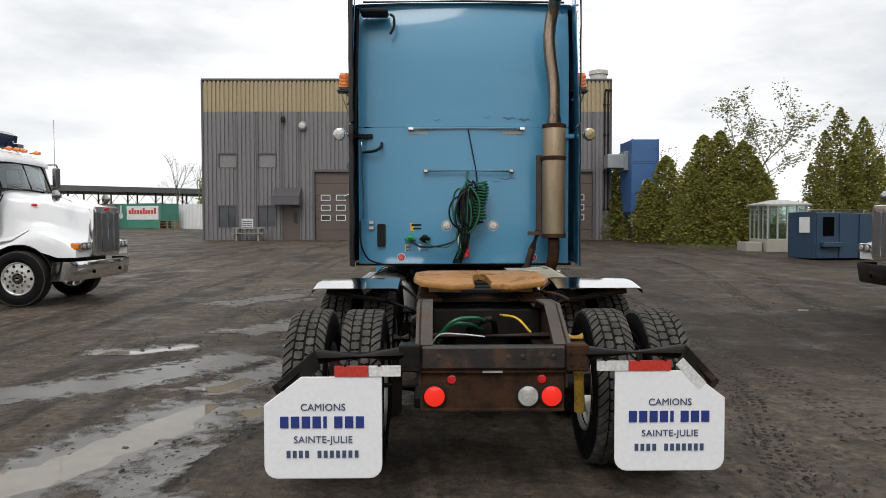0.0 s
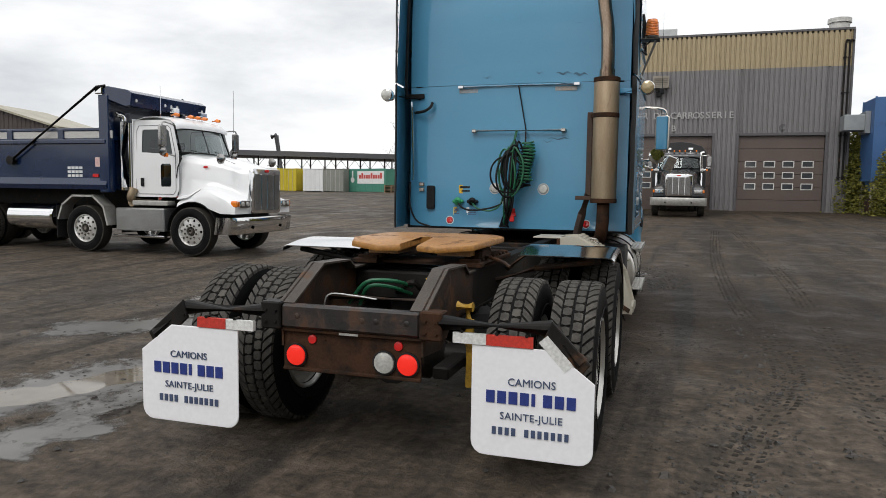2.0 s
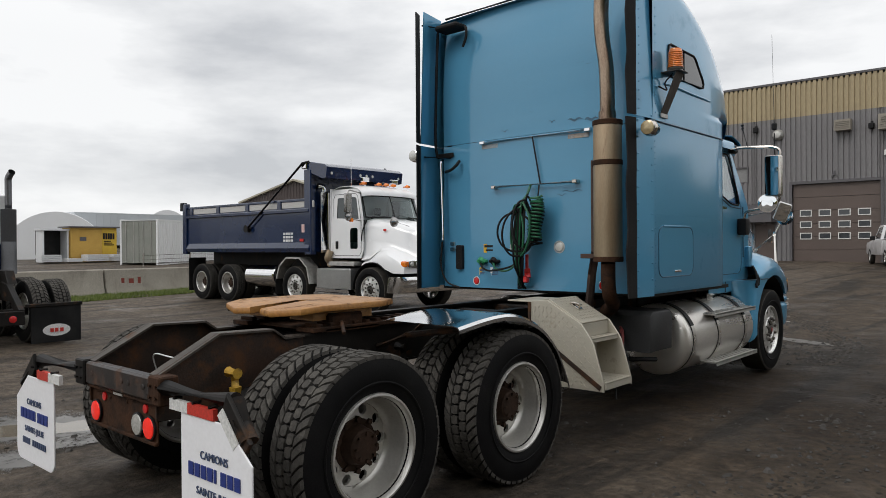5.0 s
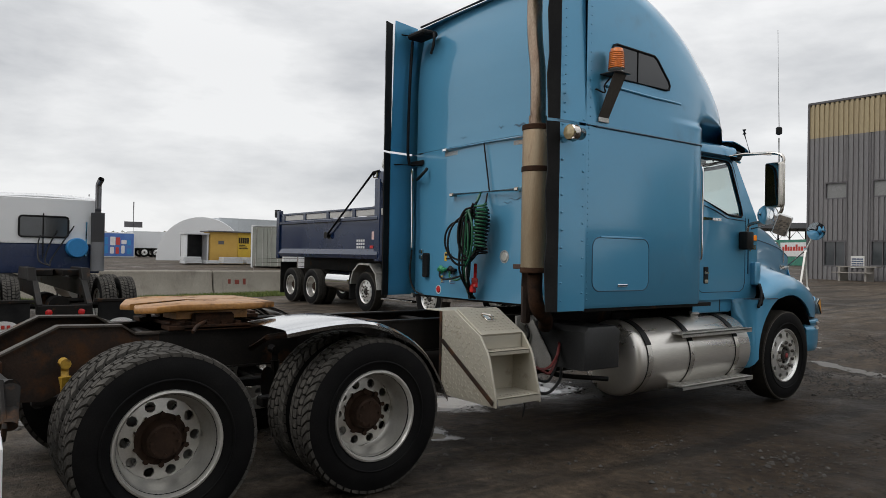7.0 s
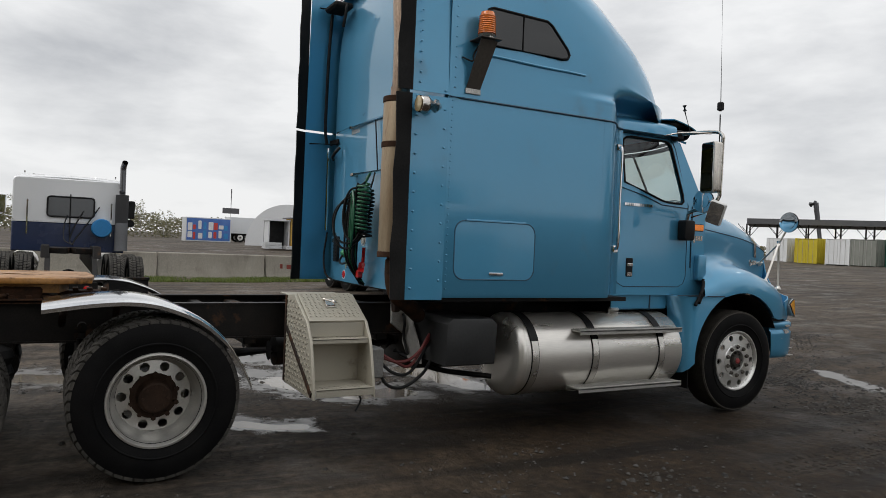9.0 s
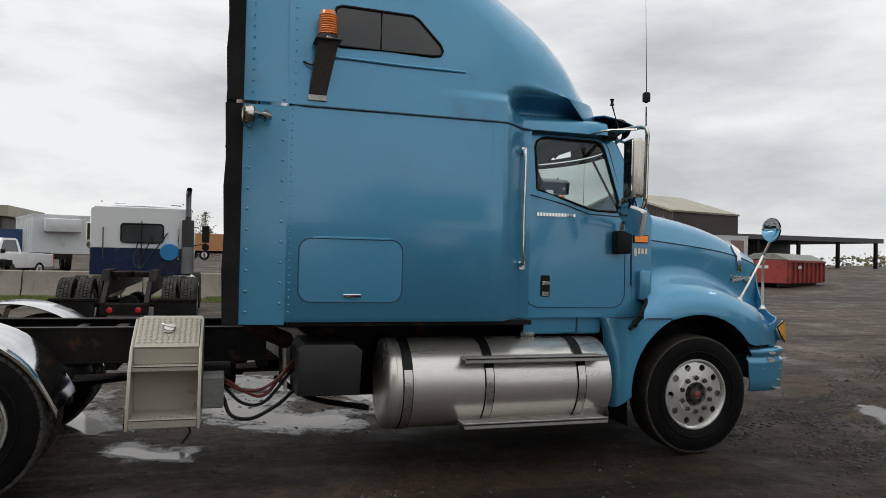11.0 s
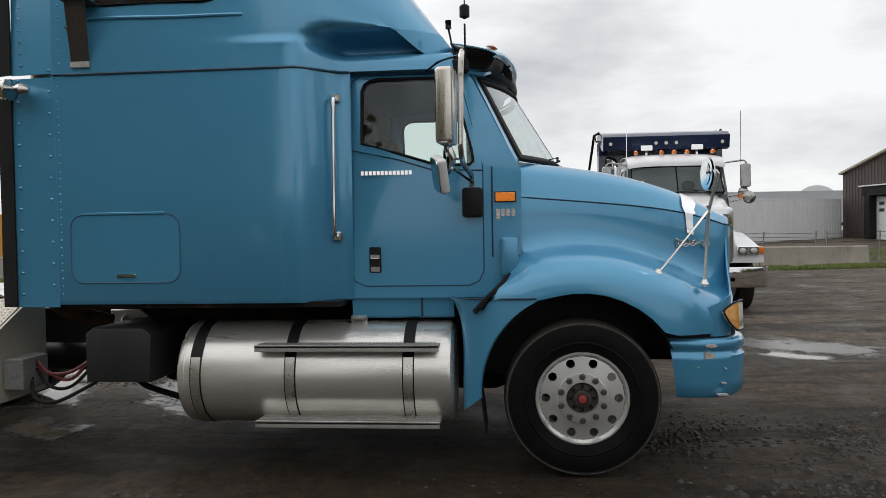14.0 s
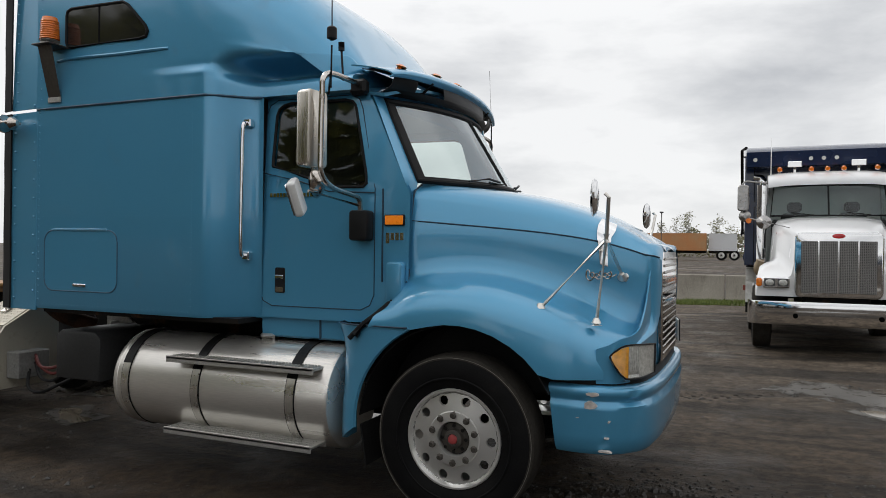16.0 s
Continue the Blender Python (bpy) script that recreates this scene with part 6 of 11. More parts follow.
# round the plan of the nose: outer points fall back
for row in rows2[-8:]:
    for k, (x, y, z) in enumerate(row):
        if x > 0.62:
            row[k] = (x, y - 0.42 * max(0, (x - 0.62)) ** 1.5 * max(0, (y - 12.1) / 0.4), z)
sheet(bm, rows2)
mirror_x(bm)
bmesh.ops.remove_doubles(bm, verts=bm.verts[:], dist=0.0006)
part("hood", bm, BLUE, truck, "sloping blue hood with flared front fenders", smooth=50)
for s in (1, -1):
    bm = B()
    tube(bm, [(s * (row[6][0] + 0.004), row[6][1], row[6][2] - 0.004) for row in rows2[1:-1]], 0.005, 6)
    tube(bm, [(s * (p[0] + 0.003), p[1] - 0.004, p[2]) for p in rows2[1][1:12]], 0.007, 6)
    pieces("hood_gap", bm, SEAMBLUE, truck)
# inner wheel arches
for s in (1, -1):
    bm = B()
    arc = [(11.47 + 0.63 * math.cos(radians(a)), 0.54 + 0.63 * math.sin(radians(a))) for a in range(26, 186, 10)]
    sheet(bm, [[(s * x, y, z) for y, z in arc] for x in (1.15, 0.72)] + [[(s * 0.70, 11.47 + (y - 11.47) * 0.2, 0.54 + (z - 0.54) * 0.2) for y, z in arc]], 0.006)
    part("wheel_arch_liner", bm, BLACK, truck)
bm = B()
tube(bm, [(-0.95, 11.47, 0.50), (0.95, 11.47, 0.50)], 0.07, 10)
box(bm, -0.45, 0.45, 10.9, 12.3, 0.62, 1.2, 0.05)
part("front_axle", bm, STEEL_BLACK, truck)

# front panels between the fenders and the grille
for s in (1, -1):
    plan = bend([(1.07, 12.28, 1.075), (1.05, 12.35, 1.10), (1.01, 12.405, 1.13), (0.93, 12.445, 1.14), (0.81, 12.48, 1.18), (0.68, 12.50, 1.33), (0.60, 12.515, 1.56), (0.54, 12.525, 1.60), (0.46, 12.53, 1.61)], 3)
    bm = B()
    sheet(bm, [[(s * p.x, p.y, 0.885 + (p.z - 0.885) * v) for p in plan] for v in (0, 0.25, 0.5, 0.75, 1.0)], 0.010)
    part("nose_panel", bm, BLUE, truck, smooth=60)

# grille, headlamps, bumper
bm = B()
zt, zb = 1.62, 0.93
gp = [(-0.40, zb), (0.40, zb), (0.46, 1.3), (0.44, zt - 0.05), (0.38, zt), (-0.38, zt), (-0.44, zt - 0.05), (-0.46, 1.3)]
prism(bm, gp, "y", 12.44, 12.560, 0.01)
gr = part("grille_surround", bm, CHROME, truck, "chrome grille surround")
bm = B()
for i in range(15):
    z = zb + 0.04 + i * 0.042
    box(bm, -0.39, 0.39, 12.557, 12.566, z, z + 0.018, 0.004)
pieces("grille_bar", bm, CHROME_DIRTY, gr)
for s in (1, -1):
    bm = B()
    def hl(u, v, o=0.0):
        """u from the rear corner to the middle, v upwards; a rounded leaf shape bent round the corner."""
        k = 1 - (1 - min(1.0, u * 2.6)) ** 2
        lo = 1.035 - 0.115 * k + 0.02 * max(0, u - 0.6)
        hi = 1.045 + 0.060 * k - 0.03 * max(0, u - 0.5)
        x = 1.072 - 0.03 * u - 0.42 * max(0, u - 0.28) ** 1.4 - 0.015 * v
        y = 12.345 + 0.30 * u - 0.10 * u * u
        return (s * (x + o + 0.008), y + o * 0.8 + 0.008, lo + (hi - lo) * v)
    sheet(bm, [[hl(i / 14, j / 5) for i in range(15)] for j in range(6)], 0.010)
    h = part("headlamp", bm, LENS, truck, "wraparound headlamp with amber side lens", smooth=60)
    bm = B()
    sheet(bm, [[hl(0.02 + 0.32 * i / 8, 0.04 + 0.92 * j / 5, 0.012) for i in range(9)] for j in range(6)], 0.004)
    part("turn_lens", bm, mat("yellowed_amber_lens", (0.70, 0.33, 0.04), 0.2, coat=0.6, second=(0.62, 0.24, 0.02), scale=14, fine=40), h, "amber turn lens", smooth=60)
    for k in range(6):
        bm = B()
        u = 0.37 + 0.036 * k
        tube(bm, [hl(u, 0.06 + 0.88 * j / 5, 0.008) for j in range(6)], 0.006, 6)
        part("lens_rib", bm, LENS, h)
    bm = B()
    loop = [hl(i / 10, 0, 0.006) for i in range(11)] + [hl(1, v, 0.006) for v in (0.5, 1)] + [hl(1 - i / 10, 1, 0.006) for i in range(1, 11)]
    tube(bm, loop + loop[:1], 0.005, 6, False)
    part("lamp_seal", bm, BLACK, h)


def bumper_row(z, out, y_end=12.02):
    pts = [(1.10 + out, y_end), (1.115 + out, 12.18), (1.09 + out, 12.34), (1.0 + out, 12.48 + out), (0.84, 12.55 + out), (0.6, 12.585 + out), (0.3, 12.60 + out), (0, 12.605 + out)]
    half = [Vector((x, y, z)) for x, y in pts]
    half = bend(half, 3)
    return [tuple(p) for p in half] + [(-p.x, p.y, p.z) for p in half[-2::-1]]


bm = B()
sheet(bm, [bumper_row(z, o, 12.02 + (0.875 - z) * 0.12) for z, o in ((0.50, -0.03), (0.53, -0.008), (0.60, 0.0), (0.74, 0.005), (0.765, 0.006), (0.785, -0.015), (0.80, -0.015), (0.82, 0.004), (0.855, 0.004), (0.872, -0.012), (0.875, -0.06))], 0.012)
bmp = part("bumper", bm, BLUE, truck, "blue wraparound bumper with chipped paint", smooth=50)
bm = B()
prim = mat("chipped_primer", (0.62, 0.56, 0.50), 0.7, second=(0.3, 0.3, 0.3), scale=14)
rr = random.Random(5)
for cx_, cz_, w_, h_ in ((12.27, 0.832, 0.07, 0.022), (12.26, 0.770, 0.075, 0.045), (12.35, 0.60, 0.03, 0.006), (12.19, 0.70, 0.02, 0.004), (12.36, 0.69, 0.014, 0.008), (12.34, 0.528, 0.08, 0.010)):
    pts = [(cx_ + w_ / 2 * math.cos(a) * rr.uniform(0.7, 1.2), cz_ + h_ / 2 * math.sin(a) * rr.uniform(0.7, 1.2)) for a in [i * math.pi / 6 for i in range(12)]]
    prism(bm, pts, "x", 1.09, 1.1225)
pieces("paint_chip", bm, prim, bmp, "chipped patch of bare primer")
bm = B()
sheet(bm, [bumper_row(z, -0.05) for z in (0.86, 0.93)], 0.004)
part("bumper_gap_filler", bm, BLACK, truck)

# bug deflector scraps and hood badge
for s in (1, -1):
    bm = B()
    strips = []
    for f in (0.0, 0.3, 0.65, 1.0):
        strip = []
        for j, wide in enumerate((0.095, 0.095, 0.088, 0.075, 0.058, 0.040)):
            yy = 12.305 - 0.008 * j - wide * (1 - f) + 0.006 * math.sin(3.1 * j + 5 * f)
            x, z = hood_section(yy)[3 + j]
            strip.append((s * (x + 0.012), yy, z + 0.008))
        strips.append(strip)
    sheet(bm, strips, 0.004)
    part("bug_deflector", bm, CHROME, truck, "torn chrome bug deflector piece")
    bm = B()
    cy, cz = 12.225, 1.462
    rr = random.Random(8)
    pts = []
    for i in range(90):
        u = i / 89
        sec = hood_section(cy - 0.075 + 0.15 * u)
        big = 1.5 - 1.1 * min(1, u * 3) + (0.5 if 0.42 < u < 0.58 or 0.74 < u < 0.86 else 0)
        pts.append((s * ((sec[8][0] + sec[9][0]) / 2 + 0.006), cy - 0.075 + 0.15 * u + 0.017 * math.cos(u * 38), cz + 0.026 * math.sin(u * 38) * big + 0.012 * u))
    tube(bm, pts, 0.0042, 6)
    part("script_badge", bm, CHROME_DIRTY, truck, "chrome script badge")
    # fender mirror on its tripod
    f1, f2, kn, jn, tp = Vector((s * 1.065, 11.96, 1.285)), Vector((s * 0.995, 12.263, 1.21)), Vector((s * 0.675, 12.355, 1.46)), Vector((s * 0.949, 12.305, 1.681)), Vector((s * 1.06, 12.315, 1.89))
    bm = B()
    tube(bm, [f1, jn], 0.011, 8)
    tube(bm, [f2, jn, tp + Vector((0, 0.02, 0.02)), tp + Vector((0, 0.0, 0.04))], 0.011, 8)
    tube(bm, [kn, jn], 0.010, 8)
    tube(bm, [jn - Vector((0, 0, 0.02)), jn + Vector((0, 0, 0.03))], 0.02, 8)
    for f in (f1, f2):
        tube(bm, [f - Vector((0, 0, 0.012)), f, f + Vector((0, 0, 0.03))], [0.034, 0.03, 0.014], 12)
    tube(bm, [kn - Vector((s * 0.01, 0, 0)), kn + Vector((s * 0.01, 0, 0)), kn + Vector((s * 0.04, 0, 0.02))], [0.034, 0.03, 0.012], 12)
    fm = part("fender_mirror", bm, ALU, truck, "round chrome mirror on a tripod")
    bm = B()
    d = Vector((0.10 * s, -1, 0.02)).normalized()
    c = Vector((s * 1.09, 12.265, 1.905))
    tube(bm, [c + d * 0.010, c + d * 0.003, c - d * 0.012, c - d * 0.024], [0.102, 0.106, 0.09, 0.02], 28)
    part("mirror_bowl", bm, CHROME, fm)
    bm = B()
    tube(bm, [c + d * 0.013, c + d * 0.018, c + d * 0.021], [0.10, 0.07, 0.02], 28)
    part("mirror_face", bm, MIRROR, fm)

# door mirrors, antennas
for s in (1, -1):
    bm = B()
    tube(bm, bend([(s * 0.95, 10.72, 2.66), (s * 1.10, 10.74, 2.66), (s * 1.38, 10.76, 2.645), (s * 1.47, 10.76, 2.60), (s * 1.475, 10.755, 2.50), (s * 1.475, 10.75, 2.15), (s * 1.46, 10.75, 2.04), (s * 1.35, 10.76, 1.97), (s * 1.12, 10.79, 1.93), (s * 1.08, 10.79, 1.88), (s * 1.07, 10.79, 1.80)], 5), 0.017, 10)
    tube(bm, bend([(s * 1.0, 10.50, 2.62), (s * 1.15, 10.60, 2.645), (s * 1.36, 10.74, 2.63)]), 0.008, 8)
    tube(bm, [(s * 1.52, 10.70, 1.94), (s * 1.12, 10.80, 1.88)], 0.009, 8)
    arm = part("mirror_arm", bm, CHROME_DIRTY, truck, "bent steel mirror arm")
    bm = B()
    prism(bm, round_rect(-0.085, 0.085, 2.085, 2.535, 0.025, 4), "y", -0.045, 0.05, 0.012, 2)
    bm.transform(pose(s * 1.44, 10.665, 0, 0, 0, -8 * s))
    mm = part("door_mirror", bm, mat("brushed_mirror_steel", (0.66, 0.62, 0.56), 0.30, 0.95, second=(0.58, 0.54, 0.48), scale=5, fine=90, stretch=(6, 6, 0.5), grain=0.12), arm, "tall chrome mirror housing")
    bm = B()
    prism(bm, round_rect(-0.075, 0.075, 2.095, 2.525, 0.02, 4), "y", -0.049, -0.044)
    bm.transform(pose(s * 1.44, 10.665, 0, 0, 0, -8 * s))
    o = part("mirror_face", bm, MIRROR, arm)
    bm = B()
    c, d = Vector((s * 1.375, 10.66, 2.01)), Vector((s * 0.2, -1, 0)).normalized()
    tube(bm, [c + d * 0.01, c, c - d * 0.02, c - d * 0.05], [0.10, 0.105, 0.09, 0.03], 24)
    tube(bm, [c - d * 0.05, (s * 1.40, 10.75, 2.0)], 0.012, 8)
    part("convex_mirror", bm, CHROME_DIRTY, arm, "round convex mirror")
    bm = B()
    tube(bm, [c + d * 0.011, c + d * 0.018, c + d * 0.02], [0.098, 0.06, 0.01], 24)
    part("mirror_face", bm, MIRROR, arm)
    bm = B()
    prism(bm, round_rect(-0.07, 0.07, -0.105, 0.105, 0.02, 4), "y", -0.012, 0.045, 0.02, 2)
    bm.transform(pose(s * 1.545, 10.62, 1.90, 14, 20 * s, 25 * s))
    part("square_mirror", bm, mat("white_mirror_shell", (0.78, 0.78, 0.76), 0.35, 0.1, grain=0.1), arm, "small square mirror")
    bm = B()
    prism(bm, round_rect(-0.062, 0.062, -0.097, 0.097, 0.018, 4), "y", -0.018, -0.012)
    bm.transform(pose(s * 1.545, 10.62, 1.90, 14, 20 * s, 25 * s))
    part("mirror_face", bm, MIRROR, arm)
    bm = B()
    prism(bm, round_rect(10.73, 10.86, 1.66, 1.85, 0.02, 3), "x", s * 1.015, s * 1.12, 0.015, 2)
    part("mirror_foot", bm, BLACK, truck, "black mirror foot cover")
    bm = B()
    box(bm, min(s * 0.94, s * 1.02), max(s * 0.94, s * 1.02), 10.66, 10.78, 2.60, 2.70, 0.02)
    part("mirror_bracket", bm, BLACK, truck)
    bm = B()
    tube(bm, [(s * 1.42, 10.78, 2.55), (s * 1.415, 10.78, 2.80)], 0.006, 6)
    if s > 0:
        tube(bm, [(s * 1.415, 10.78, 2.83), (s * 1.415, 10.78, 2.84), (s * 1.415, 10.78, 2.90), (s * 1.415, 10.78, 2.91)], [0.012, 0.03, 0.03, 0.02], 12)
    tube(bm, [(s * 1.415, 10.78, 2.80 if s < 0 else 2.91), (s * 1.40, 10.76, 3.9 if s > 0 else 3.3)], [0.004, 0.0022], 6)
    part("antenna", bm, BLACK, truck, "whip antenna with coil")
    if s > 0:
        bm = B()
        tube(bm, [(s * 1.15, 10.70, 2.66), (s * 1.11, 10.66, 2.86)], 0.007, 6)
        tube(bm, [(s * 1.11, 10.66, 2.86), (s * 1.108, 10.658, 2.91)], 0.02, 10)
        part("antenna", bm, BLACK, truck, "stub antenna")

# ---- ground ----
def rise(x, y):
    """The yard climbs a little towards the shop and towards the rear road."""
    up = max(0.0, y - 11.0)
    return min(0.7, max(0.0, (-x - 22) * 0.028)) + min(0.62, 0.0195 * up * min(1.0, max(0.25, (x + 40) / 22))) + min(0.35, max(0.0, (y - 50) * 0.016))


# hollows with standing water: a line along the middle and a half width
POOLS = [([(-3.15, 4.25), (-2.80, 4.75), (-2.60, 5.3), (-2.40, 5.8), (-2.25, 6.3)], 0.34), ([(-4.4, 8.95), (-3.95, 8.95), (-3.45, 9.35)], 0.16), ([(-2.4, 7.0), (-2.2, 7.4), (-1.95, 7.9), (-1.8, 8.3)], 0.22),
         ([(-1.85, 6.1), (-1.3, 6.4), (-0.75, 6.6)], 0.22), ([(0.0, 6.95), (0.2, 7.2), (0.25, 7.42)], 0.15), ([(-1.7, 7.75), (-1.2, 8.0), (-0.8, 8.35), (-0.75, 8.8)], 0.33), ([(-2.0, 9.5), (-1.4, 9.6), (-0.75, 9.7)], 0.32),
         ([(-3.15, 14.2), (-2.95, 14.4), (-2.85, 14.6)], 0.17), ([(-3.5, 10.7), (-3.1, 10.75)], 0.09), ([(6.0, 12.85), (6.6, 12.85), (7.2, 12.82)], 0.09), ([(-3.6, 16.2), (-3.3, 16.4)], 0.15), ([(-6.9, 3.6), (-6.0, 4.3)], 0.35), ([(5.6, 26.9), (7.4, 27.1)], 0.2)]
# wheel tracks over the yard
TRACKS = [[(1.75, 4.0), (2.2, 5.6), (2.65, 7.6), (2.5, 12.3), (2.6, 18.0), (3.0, 26.0)], [(2.9, 3.4), (3.2, 8.0), (3.5, 13.0), (3.6, 20.0), (3.6, 28.0)], [(4.2, 6.0), (4.7, 9.5), (5.8, 14.1), (7.2, 20.0), (8.0, 27.0)],
          [(5.3, 4.5), (5.9, 9.0), (7.0, 14.0), (8.6, 20.0)], [(-2.7, 3.2), (-2.0, 5.0), (-1.6, 7.2), (-2.6, 11.0), (-4.5, 15.0)], [(0.4, 11.9), (0.3, 13.4), (-0.6, 15.2), (-2.6, 18.0)], [(1.6, 12.4), (1.4, 14.0), (0.6, 15.8), (-1.0, 18.6)]]


def off_line(x, y, line):
    """Distance from a point to a broken line."""
    best = 99.0
    for (x0, y0), (x1, y1) in zip(line, line[1:]):
        dx, dy = x1 - x0, y1 - y0
        k = max(0.0, min(1.0, ((x - x0) * dx + (y - y0) * dy) / (dx * dx + dy * dy)))
        best = min(best, math.hypot(x - x0 - k * dx, y - y0 - k * dy))
    return best


def bare_h(x, y):
    d = math.hypot(x - 1, y - 7)
    k = max(0.0, 1 - d / 40)
    return (0.022 * noise.noise((x * 0.35, y * 0.35, 0.0)) + 0.012 * noise.noise((x * 1.1, y * 1.1, 3.0))) * k - 0.012 + rise(x, y) + 0.03 * min(1, max(0, (-x - 3.5) / 3)) * min(1, max(0, (y - 8) / 4)) * min(1, max(0, (x + 19) / 2))


LEVELS = [min(bare_h(x, y) for x, y in line) - 0.004 for line, w in POOLS]


def ground_h(x, y):
    h = bare_h(x, y)
    if -9 < x < 10 and -2 < y < 20:
        h += 0.007 * noise.noise((x * 3.1, y * 2.2, 5.0)) + 0.006 * noise.noise((x * 7.0, y * 6.0, 9.0))
        for line in TRACKS:
            if min(p[0] for p in line) - 0.5 < x < max(p[0] for p in line) + 0.5 and line[0][1] < y < line[-1][1]:
                d = off_line(x, y, line) + 0.05 * noise.noise((x * 2, y * 2, 4.0))
                h += 0.014 * math.exp(-((d - 0.22) / 0.07) ** 2) - 0.016 * math.exp(-(d / 0.13) ** 2)
    for (line, w), z in zip(POOLS, LEVELS):
        if min(p[0] for p in line) - 1 < x < max(p[0] for p in line) + 1 and min(p[1] for p in line) - 1 < y < max(p[1] for p in line) + 1:
            d = off_line(x, y, line) / (w * (1 + 0.45 * noise.noise((x * 1.9, y * 1.9, 11.0)) + 0.3 * noise.noise((x * 6, y * 6, 1.0))))
            if d < 2.2:
                k = max(0.0, min(1.0, (2.2 - d) / 1.4))
                h += (z - 0.012 * max(0.0, 1.0 - d) + 0.006 * (d - 1) - h) * k * k * (3 - 2 * k)
    return h


GROUND = bpy.data.materials.new("wet_dirt_yard")
GROUND.use_nodes = True
def _ground_nodes():
    n, l = GROUND.node_tree.nodes, GROUND.node_tree.links
    b = n["Principled BSDF"]
    co = n.new("ShaderNodeTexCoord")
    def nz(scale, detail=6, rough=0.55, vec=None, dist=0.0):
        t = n.new("ShaderNodeTexNoise")
        t.inputs["Scale"].default_value, t.inputs["Detail"].default_value, t.inputs["Roughness"].default_value = scale, detail, rough
        t.inputs["Distortion"].default_value = dist
        l.new(vec or co.outputs["Object"], t.inputs["Vector"])
        return t.outputs["Fac"]
    def ramp(src, stops):
        r = n.new("ShaderNodeValToRGB")
        while len(r.color_ramp.elements) < len(stops):
            r.color_ramp.elements.new(0.5)
        for e, (p, c) in zip(r.color_ramp.elements, stops):
            e.position, e.color = p, (*c, 1)
        l.new(src, r.inputs["Fac"])
        return r.outputs["Color"]
    def mix(a, b_, f, mode="MIX"):
        m = n.new("ShaderNodeMixRGB")
        m.blend_type = mode
        for s, k in ((a, "Color1"), (b_, "Color2"), (f, "Fac")):
            if isinstance(s, (int, float)):
                m.inputs[k].default_value = s
            elif isinstance(s, tuple):
                m.inputs[k].default_value = (*s, 1)
            else:
                l.new(s, m.inputs[k])
        return m.outputs["Color"]
    big, mid, fine, grit = nz(0.16, 7, 0.6), nz(0.9, 8, 0.6), nz(14, 6, 0.65), nz(48, 6, 0.7)
    tr = n.new("ShaderNodeMapping")
    tr.inputs["Rotation"].default_value = (0, 0, radians(-9))
    tr.inputs["Scale"].default_value = (0.9, 0.10, 1)
    l.new(co.outputs["Object"], tr.inputs["Vector"])
    rut = nz(1.7, 7, 0.62, tr.outputs["Vector"], 0.8)
    c = ramp(big, [(0.34, (0.041, 0.0345, 0.0285)), (0.52, (0.067, 0.0565, 0.0465)), (0.70, (0.099, 0.084, 0.069))])
    c = mix(c, (0.105, 0.092, 0.079), ramp(mid, [(0.50, (0, 0, 0)), (0.78, (0.7, 0.7, 0.7))]))
    c = mix(c, (0.022, 0.0195, 0.017), ramp(rut, [(0.40, (0.85, 0.85, 0.85)), (0.50, (0, 0, 0))]))
    c = mix(c, ramp(nz(4.5, 7, 0.62), [(0.32, (0.45, 0.45, 0.45)), (0.5, (1.0, 1.0, 1.0)), (0.70, (1.7, 1.7, 1.7))]), 0.75, "MULTIPLY")
    c = mix(c, ramp(fine, [(0.3, (0.35, 0.35, 0.35)), (0.7, (1.65, 1.65, 1.65))]), 0.85, "MULTIPLY")
    c = mix(c, (0.15, 0.14, 0.125), ramp(grit, [(0.68, (0, 0, 0)), (0.76, (0.6, 0.6, 0.6))]))
    c = mix(c, (1.20, 1.11, 1.0), 1.0, "MULTIPLY")
    # damper, blacker soil beside the tractor, with shade near both trucks painted in
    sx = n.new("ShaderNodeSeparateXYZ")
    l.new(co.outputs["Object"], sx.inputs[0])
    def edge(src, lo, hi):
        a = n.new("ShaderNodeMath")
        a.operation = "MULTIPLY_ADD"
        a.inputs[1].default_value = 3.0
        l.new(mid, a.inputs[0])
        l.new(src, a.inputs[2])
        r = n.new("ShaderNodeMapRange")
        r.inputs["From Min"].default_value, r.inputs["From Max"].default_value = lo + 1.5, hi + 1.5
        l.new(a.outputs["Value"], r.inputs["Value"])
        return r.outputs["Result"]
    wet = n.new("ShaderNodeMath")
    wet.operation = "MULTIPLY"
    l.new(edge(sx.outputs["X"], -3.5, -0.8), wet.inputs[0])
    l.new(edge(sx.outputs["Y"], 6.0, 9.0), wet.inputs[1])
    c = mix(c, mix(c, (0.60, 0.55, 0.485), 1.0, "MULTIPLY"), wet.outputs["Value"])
    # almost black soil along the tractor's side, tinted down once more
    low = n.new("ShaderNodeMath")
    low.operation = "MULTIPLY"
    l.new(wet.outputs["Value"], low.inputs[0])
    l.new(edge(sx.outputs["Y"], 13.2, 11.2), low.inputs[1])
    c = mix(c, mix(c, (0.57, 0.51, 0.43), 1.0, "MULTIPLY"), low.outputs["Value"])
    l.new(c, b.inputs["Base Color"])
    rg = ramp(mid, [(0.32, (0.42, 0.42, 0.42)), (0.52, (0.72, 0.72, 0.72))])
    l.new(rg, b.inputs["Roughness"])
    b.inputs["Specular IOR Level"].default_value = 0.20
    b1 = n.new("ShaderNodeBump")
    b1.inputs["Strength"].default_value, b1.inputs["Distance"].default_value = 1.0, 0.035
    l.new(fine, b1.inputs["Height"])
